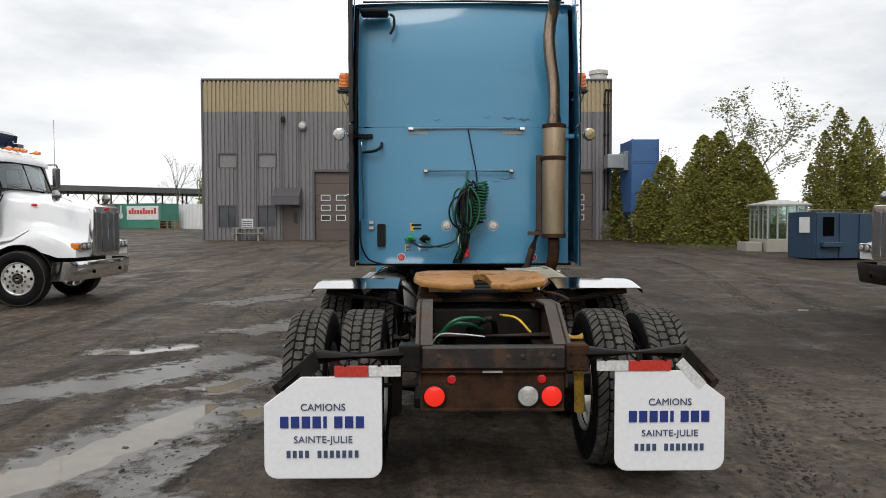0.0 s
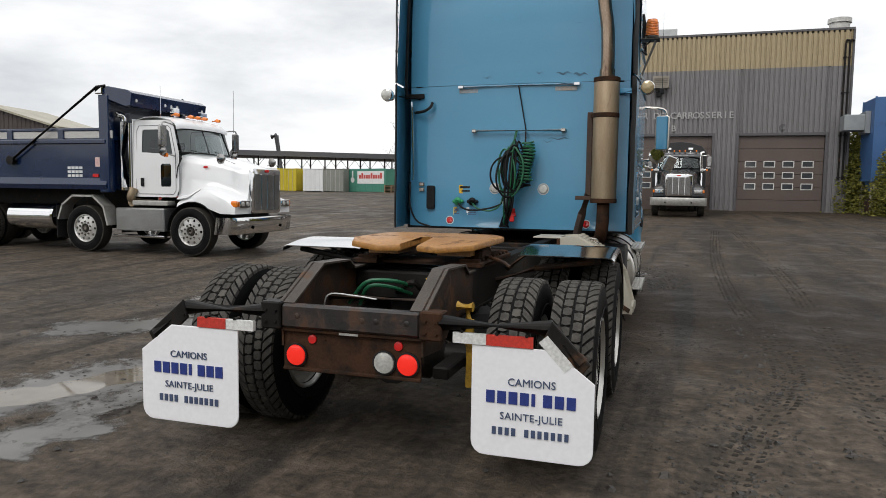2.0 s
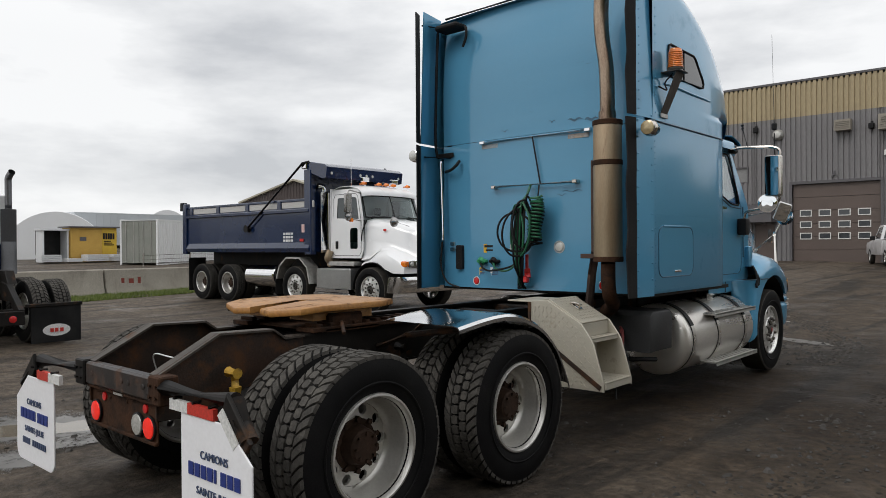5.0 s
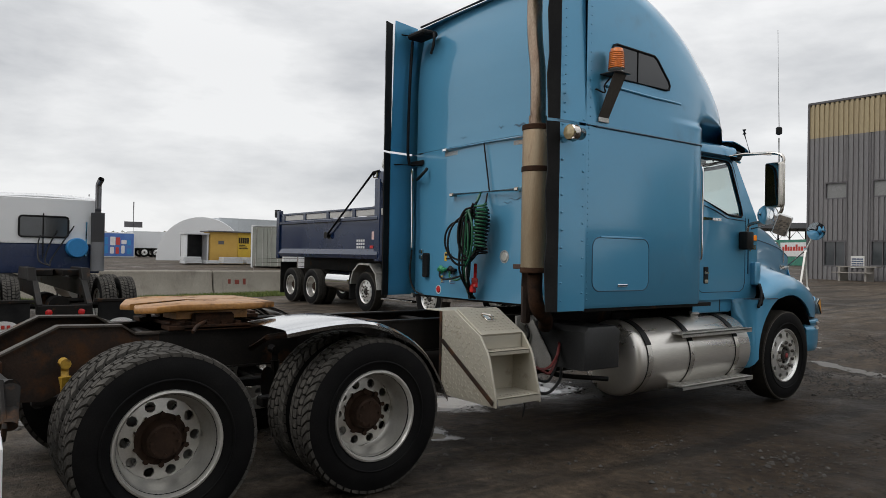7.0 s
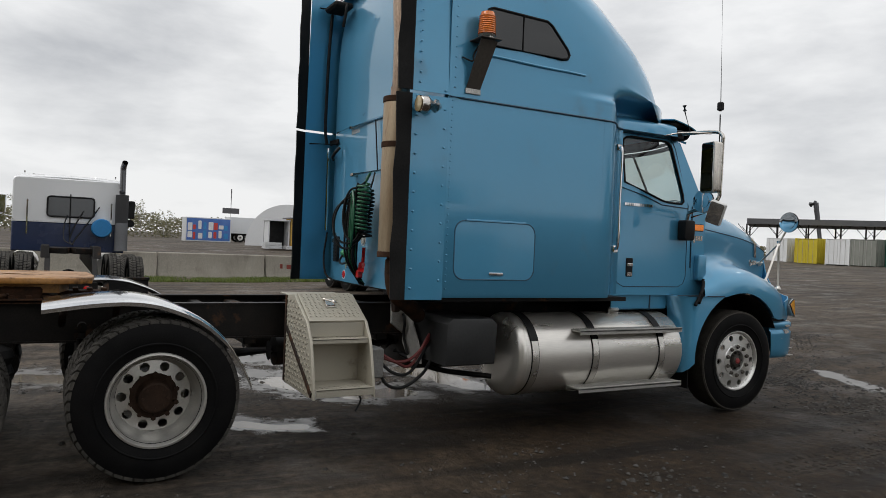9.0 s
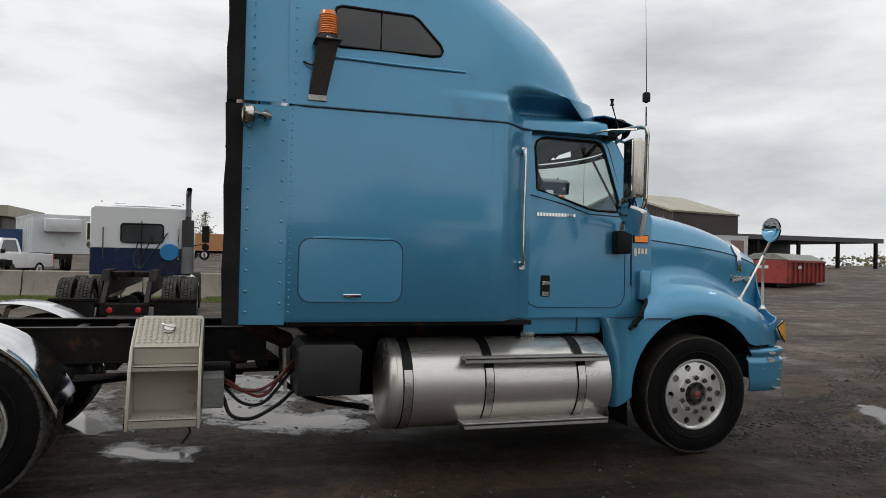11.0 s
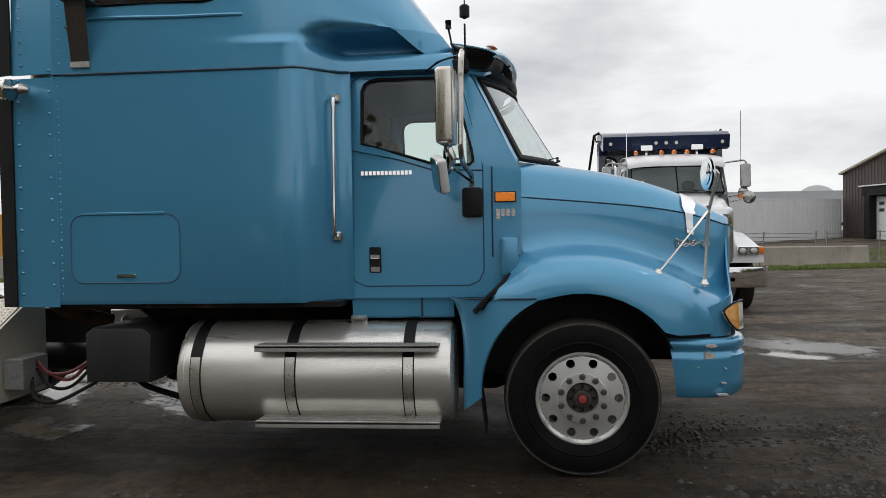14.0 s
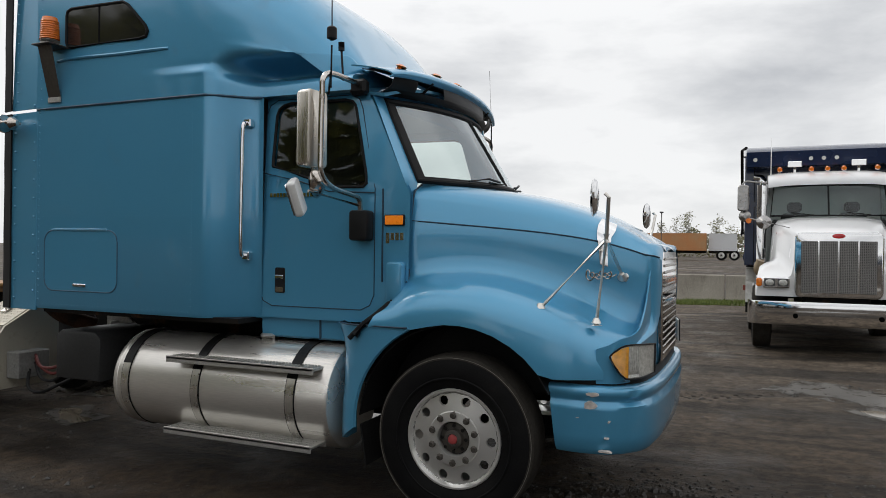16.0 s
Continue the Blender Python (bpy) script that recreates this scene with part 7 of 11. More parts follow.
    b2 = n.new("ShaderNodeBump")
    b2.inputs["Strength"].default_value, b2.inputs["Distance"].default_value = 0.7, 0.05
    l.new(rut, b2.inputs["Height"])
    l.new(b1.outputs["Normal"], b2.inputs["Normal"])
    b3 = n.new("ShaderNodeBump")
    b3.inputs["Strength"].default_value, b3.inputs["Distance"].default_value = 1.0, 0.012
    l.new(grit, b3.inputs["Height"])
    l.new(b2.outputs["Normal"], b3.inputs["Normal"])
    l.new(b3.outputs["Normal"], b.inputs["Normal"])


_ground_nodes()


def axis_steps(near0, near1, step, far):
    out = list(np.arange(near0, near1 + 1e-6, step))
    a, s = near1, step
    while a < far:
        s *= 1.35
        a += s
        out.append(a)
    a, s = near0, step
    while a > -far:
        s *= 1.35
        a -= s
        out.insert(0, a)
    return out


xs, ysg = axis_steps(-7, 8, 0.085, 1500), axis_steps(-1, 18, 0.085, 1500)
bm = B()
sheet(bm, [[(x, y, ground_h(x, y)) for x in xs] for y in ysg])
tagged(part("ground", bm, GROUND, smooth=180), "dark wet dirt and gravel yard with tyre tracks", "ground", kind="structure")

# ---- the body shop building ----
BY = 43.1
def bx(x):
    return -0.65 + (x + 0.37) * 0.9533
def bz(z):
    return 1.905 + (z - 1.634) * 0.9533


CLAD_GREY = mat("grey_ribbed_steel", (0.190, 0.182, 0.184), 0.5, 0.1, second=(0.155, 0.149, 0.152), scale=0.6, fine=25, stretch=(2, 1, 0.15),
                dirt=(0.10, 0.09, 0.09), dirt_at=(0.62, 0.9), dirt_scale=1.2)
CLAD_BEIGE = mat("beige_ribbed_steel", (0.38, 0.305, 0.18), 0.5, 0.05, second=(0.33, 0.26, 0.155), scale=0.5, fine=25, stretch=(2, 1, 0.15))
DOORBROWN = mat("brown_steel_door", (0.115, 0.085, 0.072), 0.5, second=(0.09, 0.068, 0.058), scale=1.0, fine=30)
DOORTRIM = mat("dark_grey_trim", (0.10, 0.095, 0.10), 0.5)
FRAMEWHITE = mat("white_window_frame", (0.70, 0.69, 0.66), 0.5)
PANE = mat("dark_building_pane", (0.06, 0.065, 0.07), 0.06, coat=0.5, fine=3)
PANE_GREY = mat("grey_blind_pane", (0.22, 0.22, 0.215), 0.25, second=(0.18, 0.18, 0.175), scale=4)
CONCRETE = mat("weathered_concrete", (0.34, 0.31, 0.26), 0.85, second=(0.26, 0.235, 0.195), scale=1.6, fine=40, bump=0.4, stretch=(1, 1, 0.6),
               dirt=(0.15, 0.13, 0.11), dirt_at=(0.58, 0.75), dirt_scale=1.3)

X0, X1, ZT, ZSEAM = -14.03, 10.2, 10.06, bz(8.25)
BASE = 0.60
GARAGE = [("A", -7.44, -3.37), ("B", -0.53, 3.56), ("C", 4.93, 9.15)]
GZ = 4.64
WINS = [(bx(-13.5), bx(-12.3), bz(4.75), bz(5.7)), (bx(-11.05), bx(-9.85), bz(4.75), bz(5.7)), (bx(-13.55), bx(-12.35), bz(1.0), bz(2.45)), (bx(-11.1), bx(-9.9), bz(1.05), bz(2.45))]
DOORX = (bx(-9.5), bx(-8.45), bz(2.35))

openings = [(a, b, 0.0, GZ) for _, a, b in GARAGE] + [w for w in WINS] + [(DOORX[0], DOORX[1], 0.0, DOORX[2])]
wall = thing("wall_front", "", "", pose((X0 + X1) / 2, BY, 0), kind="structure", own=False)
tagged(wall, "grey ribbed steel wall with beige top band", "wall", kind="structure")


def ribs(bm, x0, x1, z0, z1, y, face=-1):
    """Trapezoid ribs of steel cladding, in the plane y, standing out by 60 mm."""
    per, d = 0.25, 0.06 * face
    pts = [(x0, y)]
    k = math.floor(x0 / per)
    while k * per < x1 + per:
        b = k * per
        for dx, dy in ((0, 0), (0.075, 0), (0.09, d), (0.235, d), (0.25, 0)):
            if x0 < b + dx < x1:
                pts.append((b + dx, y + dy))
        k += 1
    pts.append((x1, y))
    lo = [bm.verts.new((px, py, z0)) for px, py in pts]
    hi = [bm.verts.new((px, py, z1)) for px, py in pts]
    for i in range(len(pts) - 1):
        bm.faces.new((lo[i], lo[i + 1], hi[i + 1], hi[i]))


def clad(x0, x1, z0, z1, y, ops, face, name, parent, m):
    xs_ = sorted({x0, x1, *[v for o in ops for v in o[:2] if x0 < v < x1]})
    zs_ = sorted({z0, z1, *[v for o in ops for v in o[2:] if z0 < v < z1]})
    bm = B()
    for a, b in zip(xs_, xs_[1:]):
        run = []
        for c, d in zip(zs_, zs_[1:]):
            if any(o[0] < (a + b) / 2 < o[1] and o[2] < (c + d) / 2 < o[3] for o in ops):
                continue
            if run and abs(run[-1][1] - c) < 1e-6:
                run[-1][1] = d
            else:
                run.append([c, d])
        for c, d in run:
            ribs(bm, a, b, c, d, y, face)
            box(bm, a, b, min(y + 0.003 * -face, y - 0.18 * face), max(y + 0.003 * -face, y - 0.18 * face), c, d)
    return part(name, bm, m, parent, smooth=0)


clad(X0, X1, 0.0, ZSEAM, BY, openings, -1, "lower_cladding", wall, CLAD_GREY)
clad(X0, X1, ZSEAM, ZT, BY, [], -1, "upper_cladding", wall, CLAD_BEIGE)
bm = B()
box(bm, X0 - 0.06, X1 + 0.06, BY - 0.09, BY + 0.06, ZT - 0.02, ZT + 0.10, 0.01)
part("roof_flashing", bm, DOORTRIM, wall)
for xx in (X0 - 0.03, X1 + 0.03):
    bm = B()
    box(bm, xx - 0.05, xx + 0.05, BY - 0.07, BY + 0.05, 0, ZT)
    part("corner_trim", bm, DOORTRIM, wall)
for nm, xx, f in (("wall_west", X0, -1), ("wall_east", X1, 1)):
    bm = B()
    per = 0.29
    y = BY + 0.19
    pts = []
    while y < BY + 26:
        for dy, dx in ((0, 0), (0.13, 0), (0.165, 0.035 * f), (0.255, 0.035 * f)):
            pts.append((xx + dx, y + dy))
        y += per
    for z0, z1 in ((0, ZSEAM), (ZSEAM, ZT)):
        lo = [bm.verts.new((*p, z0)) for p in pts]
        hi = [bm.verts.new((*p, z1)) for p in pts]
        for i in range(len(pts) - 1):
            bm.faces.new((lo[i], lo[i + 1], hi[i + 1], hi[i])).material_index = 0 if z0 == 0 else 1
    box(bm, min(xx - 0.02 * f, xx - 0.2 * f), max(xx - 0.02 * f, xx - 0.2 * f), BY + 0.19, BY + 26, 0, ZT)
    tagged(part(nm, bm, CLAD_GREY, smooth=0, mats=(CLAD_BEIGE,)), "grey ribbed steel side wall of the shop", "wall", kind="structure")
bm = B()
box(bm, X0, X1, BY, BY + 26, ZT - 0.12, ZT - 0.02)
tagged(part("roof_deck", bm, DOORTRIM), "flat roof of the shop", "roof", kind="structure")
bm = B()
box(bm, X0, X1, BY + 26, BY + 26.2, 0, ZT)
tagged(part("wall_north", bm, CLAD_GREY), "plain rear wall of the shop", "wall", kind="structure")

SIGNDARK = mat("dark_sign_letter", (0.07, 0.07, 0.075), 0.5)
SIGNPALE = mat("pale_sign_letter", (0.40, 0.39, 0.385), 0.5)
for letter, a, b in GARAGE:
    d = thing("garage_door", "brown sectional garage door with small white-framed panes", "garage door", pose((a + b) / 2, BY + 0.14, 0), "garage doors of the shop", own=False)
    n = 6
    for i in range(n):
        bm = B()
        z0, z1 = BASE - 0.1 + (GZ - BASE + 0.1) * i / n, BASE - 0.1 + (GZ - BASE + 0.1) * (i + 1) / n
        box(bm, a, b, BY + 0.10, BY + 0.15, z0 + 0.008, z1 - 0.008, 0.006)
        part("door_panel", bm, DOORBROWN, d)
    w = (b - a)
    for r in range(3):
        for c in range(4):
            cx, cz = a + w * (0.155 + 0.222 * c), 3.12 - r * 0.60
            bm = B()
            for q in ((cx - 0.29, cx + 0.29, cz - 0.175, cz - 0.130), (cx - 0.29, cx + 0.29, cz + 0.130, cz + 0.175), (cx - 0.29, cx - 0.245, cz - 0.130, cz + 0.130), (cx + 0.245, cx + 0.29, cz - 0.130, cz + 0.130)):
                box(bm, q[0], q[1], BY + 0.075, BY + 0.105, q[2], q[3])
            f = part("pane_frame", bm, FRAMEWHITE, d)
            bm = B()
            box(bm, cx - 0.245, cx + 0.245, BY + 0.09, BY + 0.102, cz - 0.130, cz + 0.130)
            part("pane", bm, PANE, f)
    bm = B()
    box(bm, a - 0.14, a, BY - 0.075, BY + 0.16, 0, GZ + 0.16, 0.01)
    box(bm, b, b + 0.14, BY - 0.075, BY + 0.16, 0, GZ + 0.16, 0.01)
    box(bm, a, b, BY - 0.075, BY + 0.16, GZ, GZ + 0.16, 0.01)
    part("door_trim", bm, DOORTRIM, d)
    solo("wall_letter", text_mesh(letter, 0.46, pose((a + b) / 2, BY - 0.085, GZ + 0.42, 90, 0, 0), 0.02, 1, 0.008), SIGNPALE if letter == "B" else DOORTRIM, "worn letter above the garage door", "sign letter", "letters on the shop wall")
bm = B()
box(bm, GARAGE[0][2] + 0.15, GARAGE[1][1] - 0.15, BY - 0.10, BY - 0.063, 0.4, 2.75, 0.005)
tagged(part("wall_panel", bm, mat("plain_grey_wall_panel", (0.13, 0.125, 0.125), 0.6, second=(0.10, 0.097, 0.097), scale=1.0)), "plain dark grey panel on the shop wall", "wall panel", kind="structure")
LX0, LX1 = bx(-1.6), bx(5.02)
word = "ATELIER DE CARROSSERIE"
step = (LX1 - LX0) / (len(word) - 1)
for i, ch in enumerate(word):
    if ch != " ":
        solo("wall_letter", text_mesh(ch, 0.50, pose(LX0 + step * i, BY - 0.085, bz(5.68), 90, 0, 0), 0.02, 1, 0.008), SIGNDARK if i < 4 else SIGNPALE, "dark letter of the sign on the shop wall" if i < 4 else "pale grey letter of the sign on the shop wall", "sign letter", "letters on the shop wall")
for k, (a, b, c, d) in enumerate(WINS):
    w = thing("window_%d" % (k + 1), "shop window with dark metal frame", "window", pose((a + b) / 2, BY, c), kind="structure", own=False)
    bm = B()
    for q in ((a, b, c, c + 0.07), (a, b, d - 0.07, d), (a, a + 0.07, c + 0.07, d - 0.07), (b - 0.07, b, c + 0.07, d - 0.07)):
        box(bm, q[0], q[1], BY - 0.05, BY + 0.10, q[2], q[3])
    if k > 1:
        box(bm, (a + b) / 2 - 0.025, (a + b) / 2 + 0.025, BY - 0.02, BY + 0.10, c + 0.07, d - 0.07)
    part("window_frame", bm, DOORTRIM, w)
    bm = B()
    box(bm, a + 0.07, b - 0.07, BY + 0.05, BY + 0.065, c + 0.07, d - 0.07)
    part("pane", bm, PANE_GREY if k < 2 else PANE, w)
d = thing("door_1", "brown steel entrance door", "door", pose((DOORX[0] + DOORX[1]) / 2, BY, 0), kind="structure", own=False)
bm = B()
box(bm, *DOORX[:2], BY + 0.03, BY + 0.08, BASE - 0.05, DOORX[2])
part("door_leaf", bm, DOORBROWN, d)
bm = B()
box(bm, DOORX[1] - 0.35, DOORX[1] - 0.15, BY + 0.015, BY + 0.04, 1.6, 2.3)
part("pane", bm, PANE, d)
bm = B()
box(bm, DOORX[1] - 0.16, DOORX[1] - 0.10, BY - 0.02, BY + 0.03, 1.55, 1.67, 0.01)
part("door_handle", bm, CHROME, d)
# entrance canopy
bm = B()
a, b = bx(-10.0), bx(-8.3)
prism(bm, [(BY - 0.05, bz(3.5)), (BY - 1.0, bz(2.95)), (BY - 1.0, bz(2.45)), (BY - 0.05, bz(2.45))], "x", a, b, 0.01)
for i in range(12):
    xx = a + (b - a) * (i + 0.5) / 12
    box(bm, -0.03, 0.03, -0.58, 0.58, 0, 0.02, m=pose(xx, BY - 0.52, bz(3.24), 30, 0, 0))
solo("entrance_canopy", bm, DOORTRIM, "dark grey ribbed steel canopy over entrance", "canopy")
# bench, notice board, wall lamps and vents
bench = thing("picnic_bench", "grey wooden bench beside the shop wall", "bench", pose(bx(-11.6), BY - 0.9, BASE), own=False)
WOODGREY = mat("weathered_grey_wood", (0.30, 0.28, 0.25), 0.8, second=(0.22, 0.20, 0.18), scale=3, stretch=(0.4, 5, 5))
for nm, q in (("tabletop", (bx(-12.3), bx(-10.3), BY - 1.2, BY - 0.6, BASE + 0.69, BASE + 0.75)), ("seat", (bx(-12.3), bx(-10.3), BY - 1.7, BY - 1.4, BASE + 0.40, BASE + 0.45)), ("leg", (bx(-12.0), bx(-11.9), BY - 1.6, BY - 0.7, BASE - 0.05, BASE + 0.69)), ("leg", (bx(-10.7), bx(-10.6), BY - 1.6, BY - 0.7, BASE - 0.05, BASE + 0.69))):
    bm = B()
    box(bm, *q, 0.01)
    part(nm, bm, WOODGREY, bench)
bm = B()
box(bm, bx(-12.05), bx(-11.35), BY - 0.10, BY - 0.06, bz(0.95), bz(1.6))
bm2 = B()
bars(bm2, bx(-12.0), bx(-11.4), bz(1.0), bz(1.5), 4, BY - 0.112, 0.01, random.Random(1))
o = solo("notice_board", bm, FRAMEWHITE, "white notice board on shop wall", "sign")
o.name = "notice_board"
part("print", bm2, INK_GREY, o)


def wall_box(x, z, w, h, dep, label, m=None):
    bm = B()
    prism(bm, [(BY - 0.04, z - h / 2), (BY - dep, z - h / 2), (BY - dep * 0.9, z + h / 2), (BY - 0.04, z + h / 2)], "x", x - w / 2, x + w / 2, 0.015)
    for i in range(5):
        box(bm, x - w * 0.42, x + w * 0.42, BY - dep - 0.012, BY - dep + 0.01, z - h * 0.36 + i * h * 0.16, z - h * 0.30 + i * h * 0.16)
    return solo("wall_vent", bm, m or mat("beige_vent", (0.26, 0.235, 0.19), 0.6, second=(0.2, 0.17, 0.14), scale=3), label, "vent", "vents on the shop wall")


wall_box(bx(-4.9), bz(7.5), 0.75, 0.55, 0.5, "beige louvred vent hood on the shop wall")
wall_box(bx(-2.45), bz(7.45), 1.5, 0.75, 0.6, "wide beige louvred vent on the shop wall")
wall_box(bx(1.1), bz(7.6), 0.85, 0.65, 0.6, "beige louvred vent hood on the shop wall")
for x, z in ((bx(-8.2), bz(7.35)),):
    bm = B()
    lathe(bm, [(BY - 0.35, 0.0), (BY - 0.32, 0.18), (BY - 0.20, 0.27), (BY - 0.05, 0.30)], "y", (x, 0, z), 20)
    solo("round_fan_hood", bm, ALU_DULL, "round metal fan hood on the shop wall", "vent")
for x, z in ((bx(-9.4), bz(7.75)), (bx(-3.6), bz(7.35)), (bx(1.0), bz(6.95)), (bx(-2.9), bz(5.9)), (bx(-2.0), bz(5.9))):
    bm = B()
    box(bm, x - 0.12, x + 0.12, BY - 0.30, BY - 0.06, z - 0.16, z + 0.12, 0.03)
    box(bm, x - 0.05, x + 0.05, BY - 0.12, BY - 0.02, z - 0.05, z + 0.22, 0.01)
    solo("wall_lamp", bm, BLACK if z > 6.5 else FRAMEWHITE, "small flood lamp on the shop wall", "lamp", "flood lamps on the shop wall")
for k, xx in enumerate((9.84, 10.04)):
    bm = B()
    tube(bm, [(xx, BY - 0.12, 2.3), (xx, BY - 0.12, bz(9.4 if k == 0 else 9.5))], 0.05, 8)
    tube(bm, bend([(xx, BY - 0.12, bz(9.4)), (xx + 0.05, BY - 0.13, bz(9.6)), (xx + 0.2, BY - 0.12, bz(9.55))]), 0.05, 8)
    for z in (2.4, 4.6, 6.8, 8.6):
        box(bm, xx - 0.08, xx + 0.08, BY - 0.17, BY - 0.02, z, z + 0.05)
    solo("wall_pipe", bm, STEEL_BLACK, "dark steel pipe up the corner of the shop", "pipe", "pipes on the shop corner")
bm = B()
lathe(bm, [(ZT - 0.1, 0.5), (ZT + 0.5, 0.5), (ZT + 0.52, 0.58), (ZT + 0.75, 0.58), (ZT + 0.85, 0.2)], "z", (9.7, BY + 1.0, 0), 20)
solo("roof_chimney", bm, ALU_DULL, "grey round roof ventilator", "ventilator")
bm = B()
box(bm, bx(-0.5), bx(1.9), BY + 0.6, BY + 2.6, ZT - 0.05, ZT + 0.62, 0.04)
solo("roof_unit", bm, mat("pale_roof_unit", (0.5, 0.52, 0.52), 0.5), "pale metal unit on the shop roof", "air unit")

# blue dust collector beside the shop
BLUESTEEL = mat("blue_painted_steel", (0.045, 0.12, 0.29), 0.45, second=(0.06, 0.15, 0.33), scale=1.5, dirt=(0.10, 0.08, 0.09), dirt_at=(0.64, 0.8), dirt_scale=1.2)
dc = thing("dust_collector", "tall blue steel dust collector on concrete legs", "dust collector", pose(11.6, 41.9, 0.6), own=False)
bm = B()
box(bm, 10.85, 12.36, 40.7, 43.2, 2.2, 6.3, 0.03)
for zz in (3.15, 3.3, 4.95, 5.05):
    box(bm, 10.835, 12.375, 40.685, 43.215, zz, zz + 0.05)
for xx, yy in ((10.83, 40.68), (12.30, 40.68), (10.83, 43.14)):
    box(bm, xx, xx + 0.08, yy, yy + 0.08, 2.18, 6.32)
pieces("housing", bm, BLUESTEEL, dc)
bm = B()
prism(bm, [(11.38, 3.75), (11.68, 3.75), (11.53, 4.02)], "y", 40.66, 40.70)
part("warning_sign", bm, FRAMEWHITE, dc)
bm = B()
box(bm, 9.7, 10.86, 41.6, 42.6, 4.75, 5.55, 0.03)
box(bm, 10.62, 10.85, 41.4, 42.8, 4.6, 5.7, 0.02)
part("duct", bm, mat("galvanised_duct", (0.33, 0.35, 0.36), 0.5, 0.5), dc)
for xx, yy in ((10.9, 40.8), (12.02, 40.8), (10.9, 42.8), (12.02, 42.8)):
    bm = B()
    box(bm, xx, xx + 0.28, yy, yy + 0.28, 0.3, 2.2, 0.02)
    part("leg", bm, CONCRETE, dc)
bm = B()
loft(bm, [[(10.95, 40.9, 2.2), (12.25, 40.9, 2.2), (12.25, 43.0, 2.2), (10.95, 43.0, 2.2)], [(11.4, 41.7, 1.25), (11.8, 41.7, 1.25), (11.8, 42.2, 1.25), (11.4, 42.2, 1.25)]])
part("hopper", bm, BLUESTEEL, dc)
for xx in (10.45, 11.55):
    z0 = rise(xx, 39.9)
    tr = thing("steel_trestle", "rusty steel trestle on the ground", "trestle", pose(xx, 39.9, z0), "rusty trestles by the collector", own=False)
    for nm, q in (("beam", (xx, xx + 0.9, 39.85, 39.95, 0.72, 0.80)), ("leg", (xx + 0.05, xx + 0.12, 39.6, 40.2, -0.02, 0.72)), ("leg", (xx + 0.78, xx + 0.85, 39.6, 40.2, -0.02, 0.72)), ("brace", (xx + 0.1, xx + 0.8, 39.87, 39.93, 0.3, 0.36))):
        bm = B()
        box(bm, *q[:4], q[4] + z0, q[5] + z0)
        part(nm, bm, RUST, tr)

# ---- conventional trucks ----
WHITEPAINT = mat("white_truck_paint", (0.80, 0.80, 0.80), 0.22, second=(0.76, 0.77, 0.78), scale=1.5, fine=200, coat=0.5, grain=0.08)
NAVY = mat("navy_body_paint", (0.005, 0.016, 0.055), 0.24, second=(0.006, 0.019, 0.062), scale=1.2, fine=150, coat=0.5)
GRILLE = mat("grille_mesh", (0.30, 0.29, 0.28), 0.4, 0.7)
PALEPLANK = mat("pale_side_board", (0.52, 0.51, 0.49), 0.7, second=(0.42, 0.41, 0.39), scale=4, stretch=(5, 0.6, 5))


LAMP_WELL = mat("dark_lamp_well", (0.10, 0.10, 0.10), 0.3, 0.5)
MIRROR_STEEL = mat("worn_mirror_steel", (0.40, 0.39, 0.38), 0.25, 0.95, second=(0.30, 0.29, 0.28), scale=6, fine=60, grain=0.2)


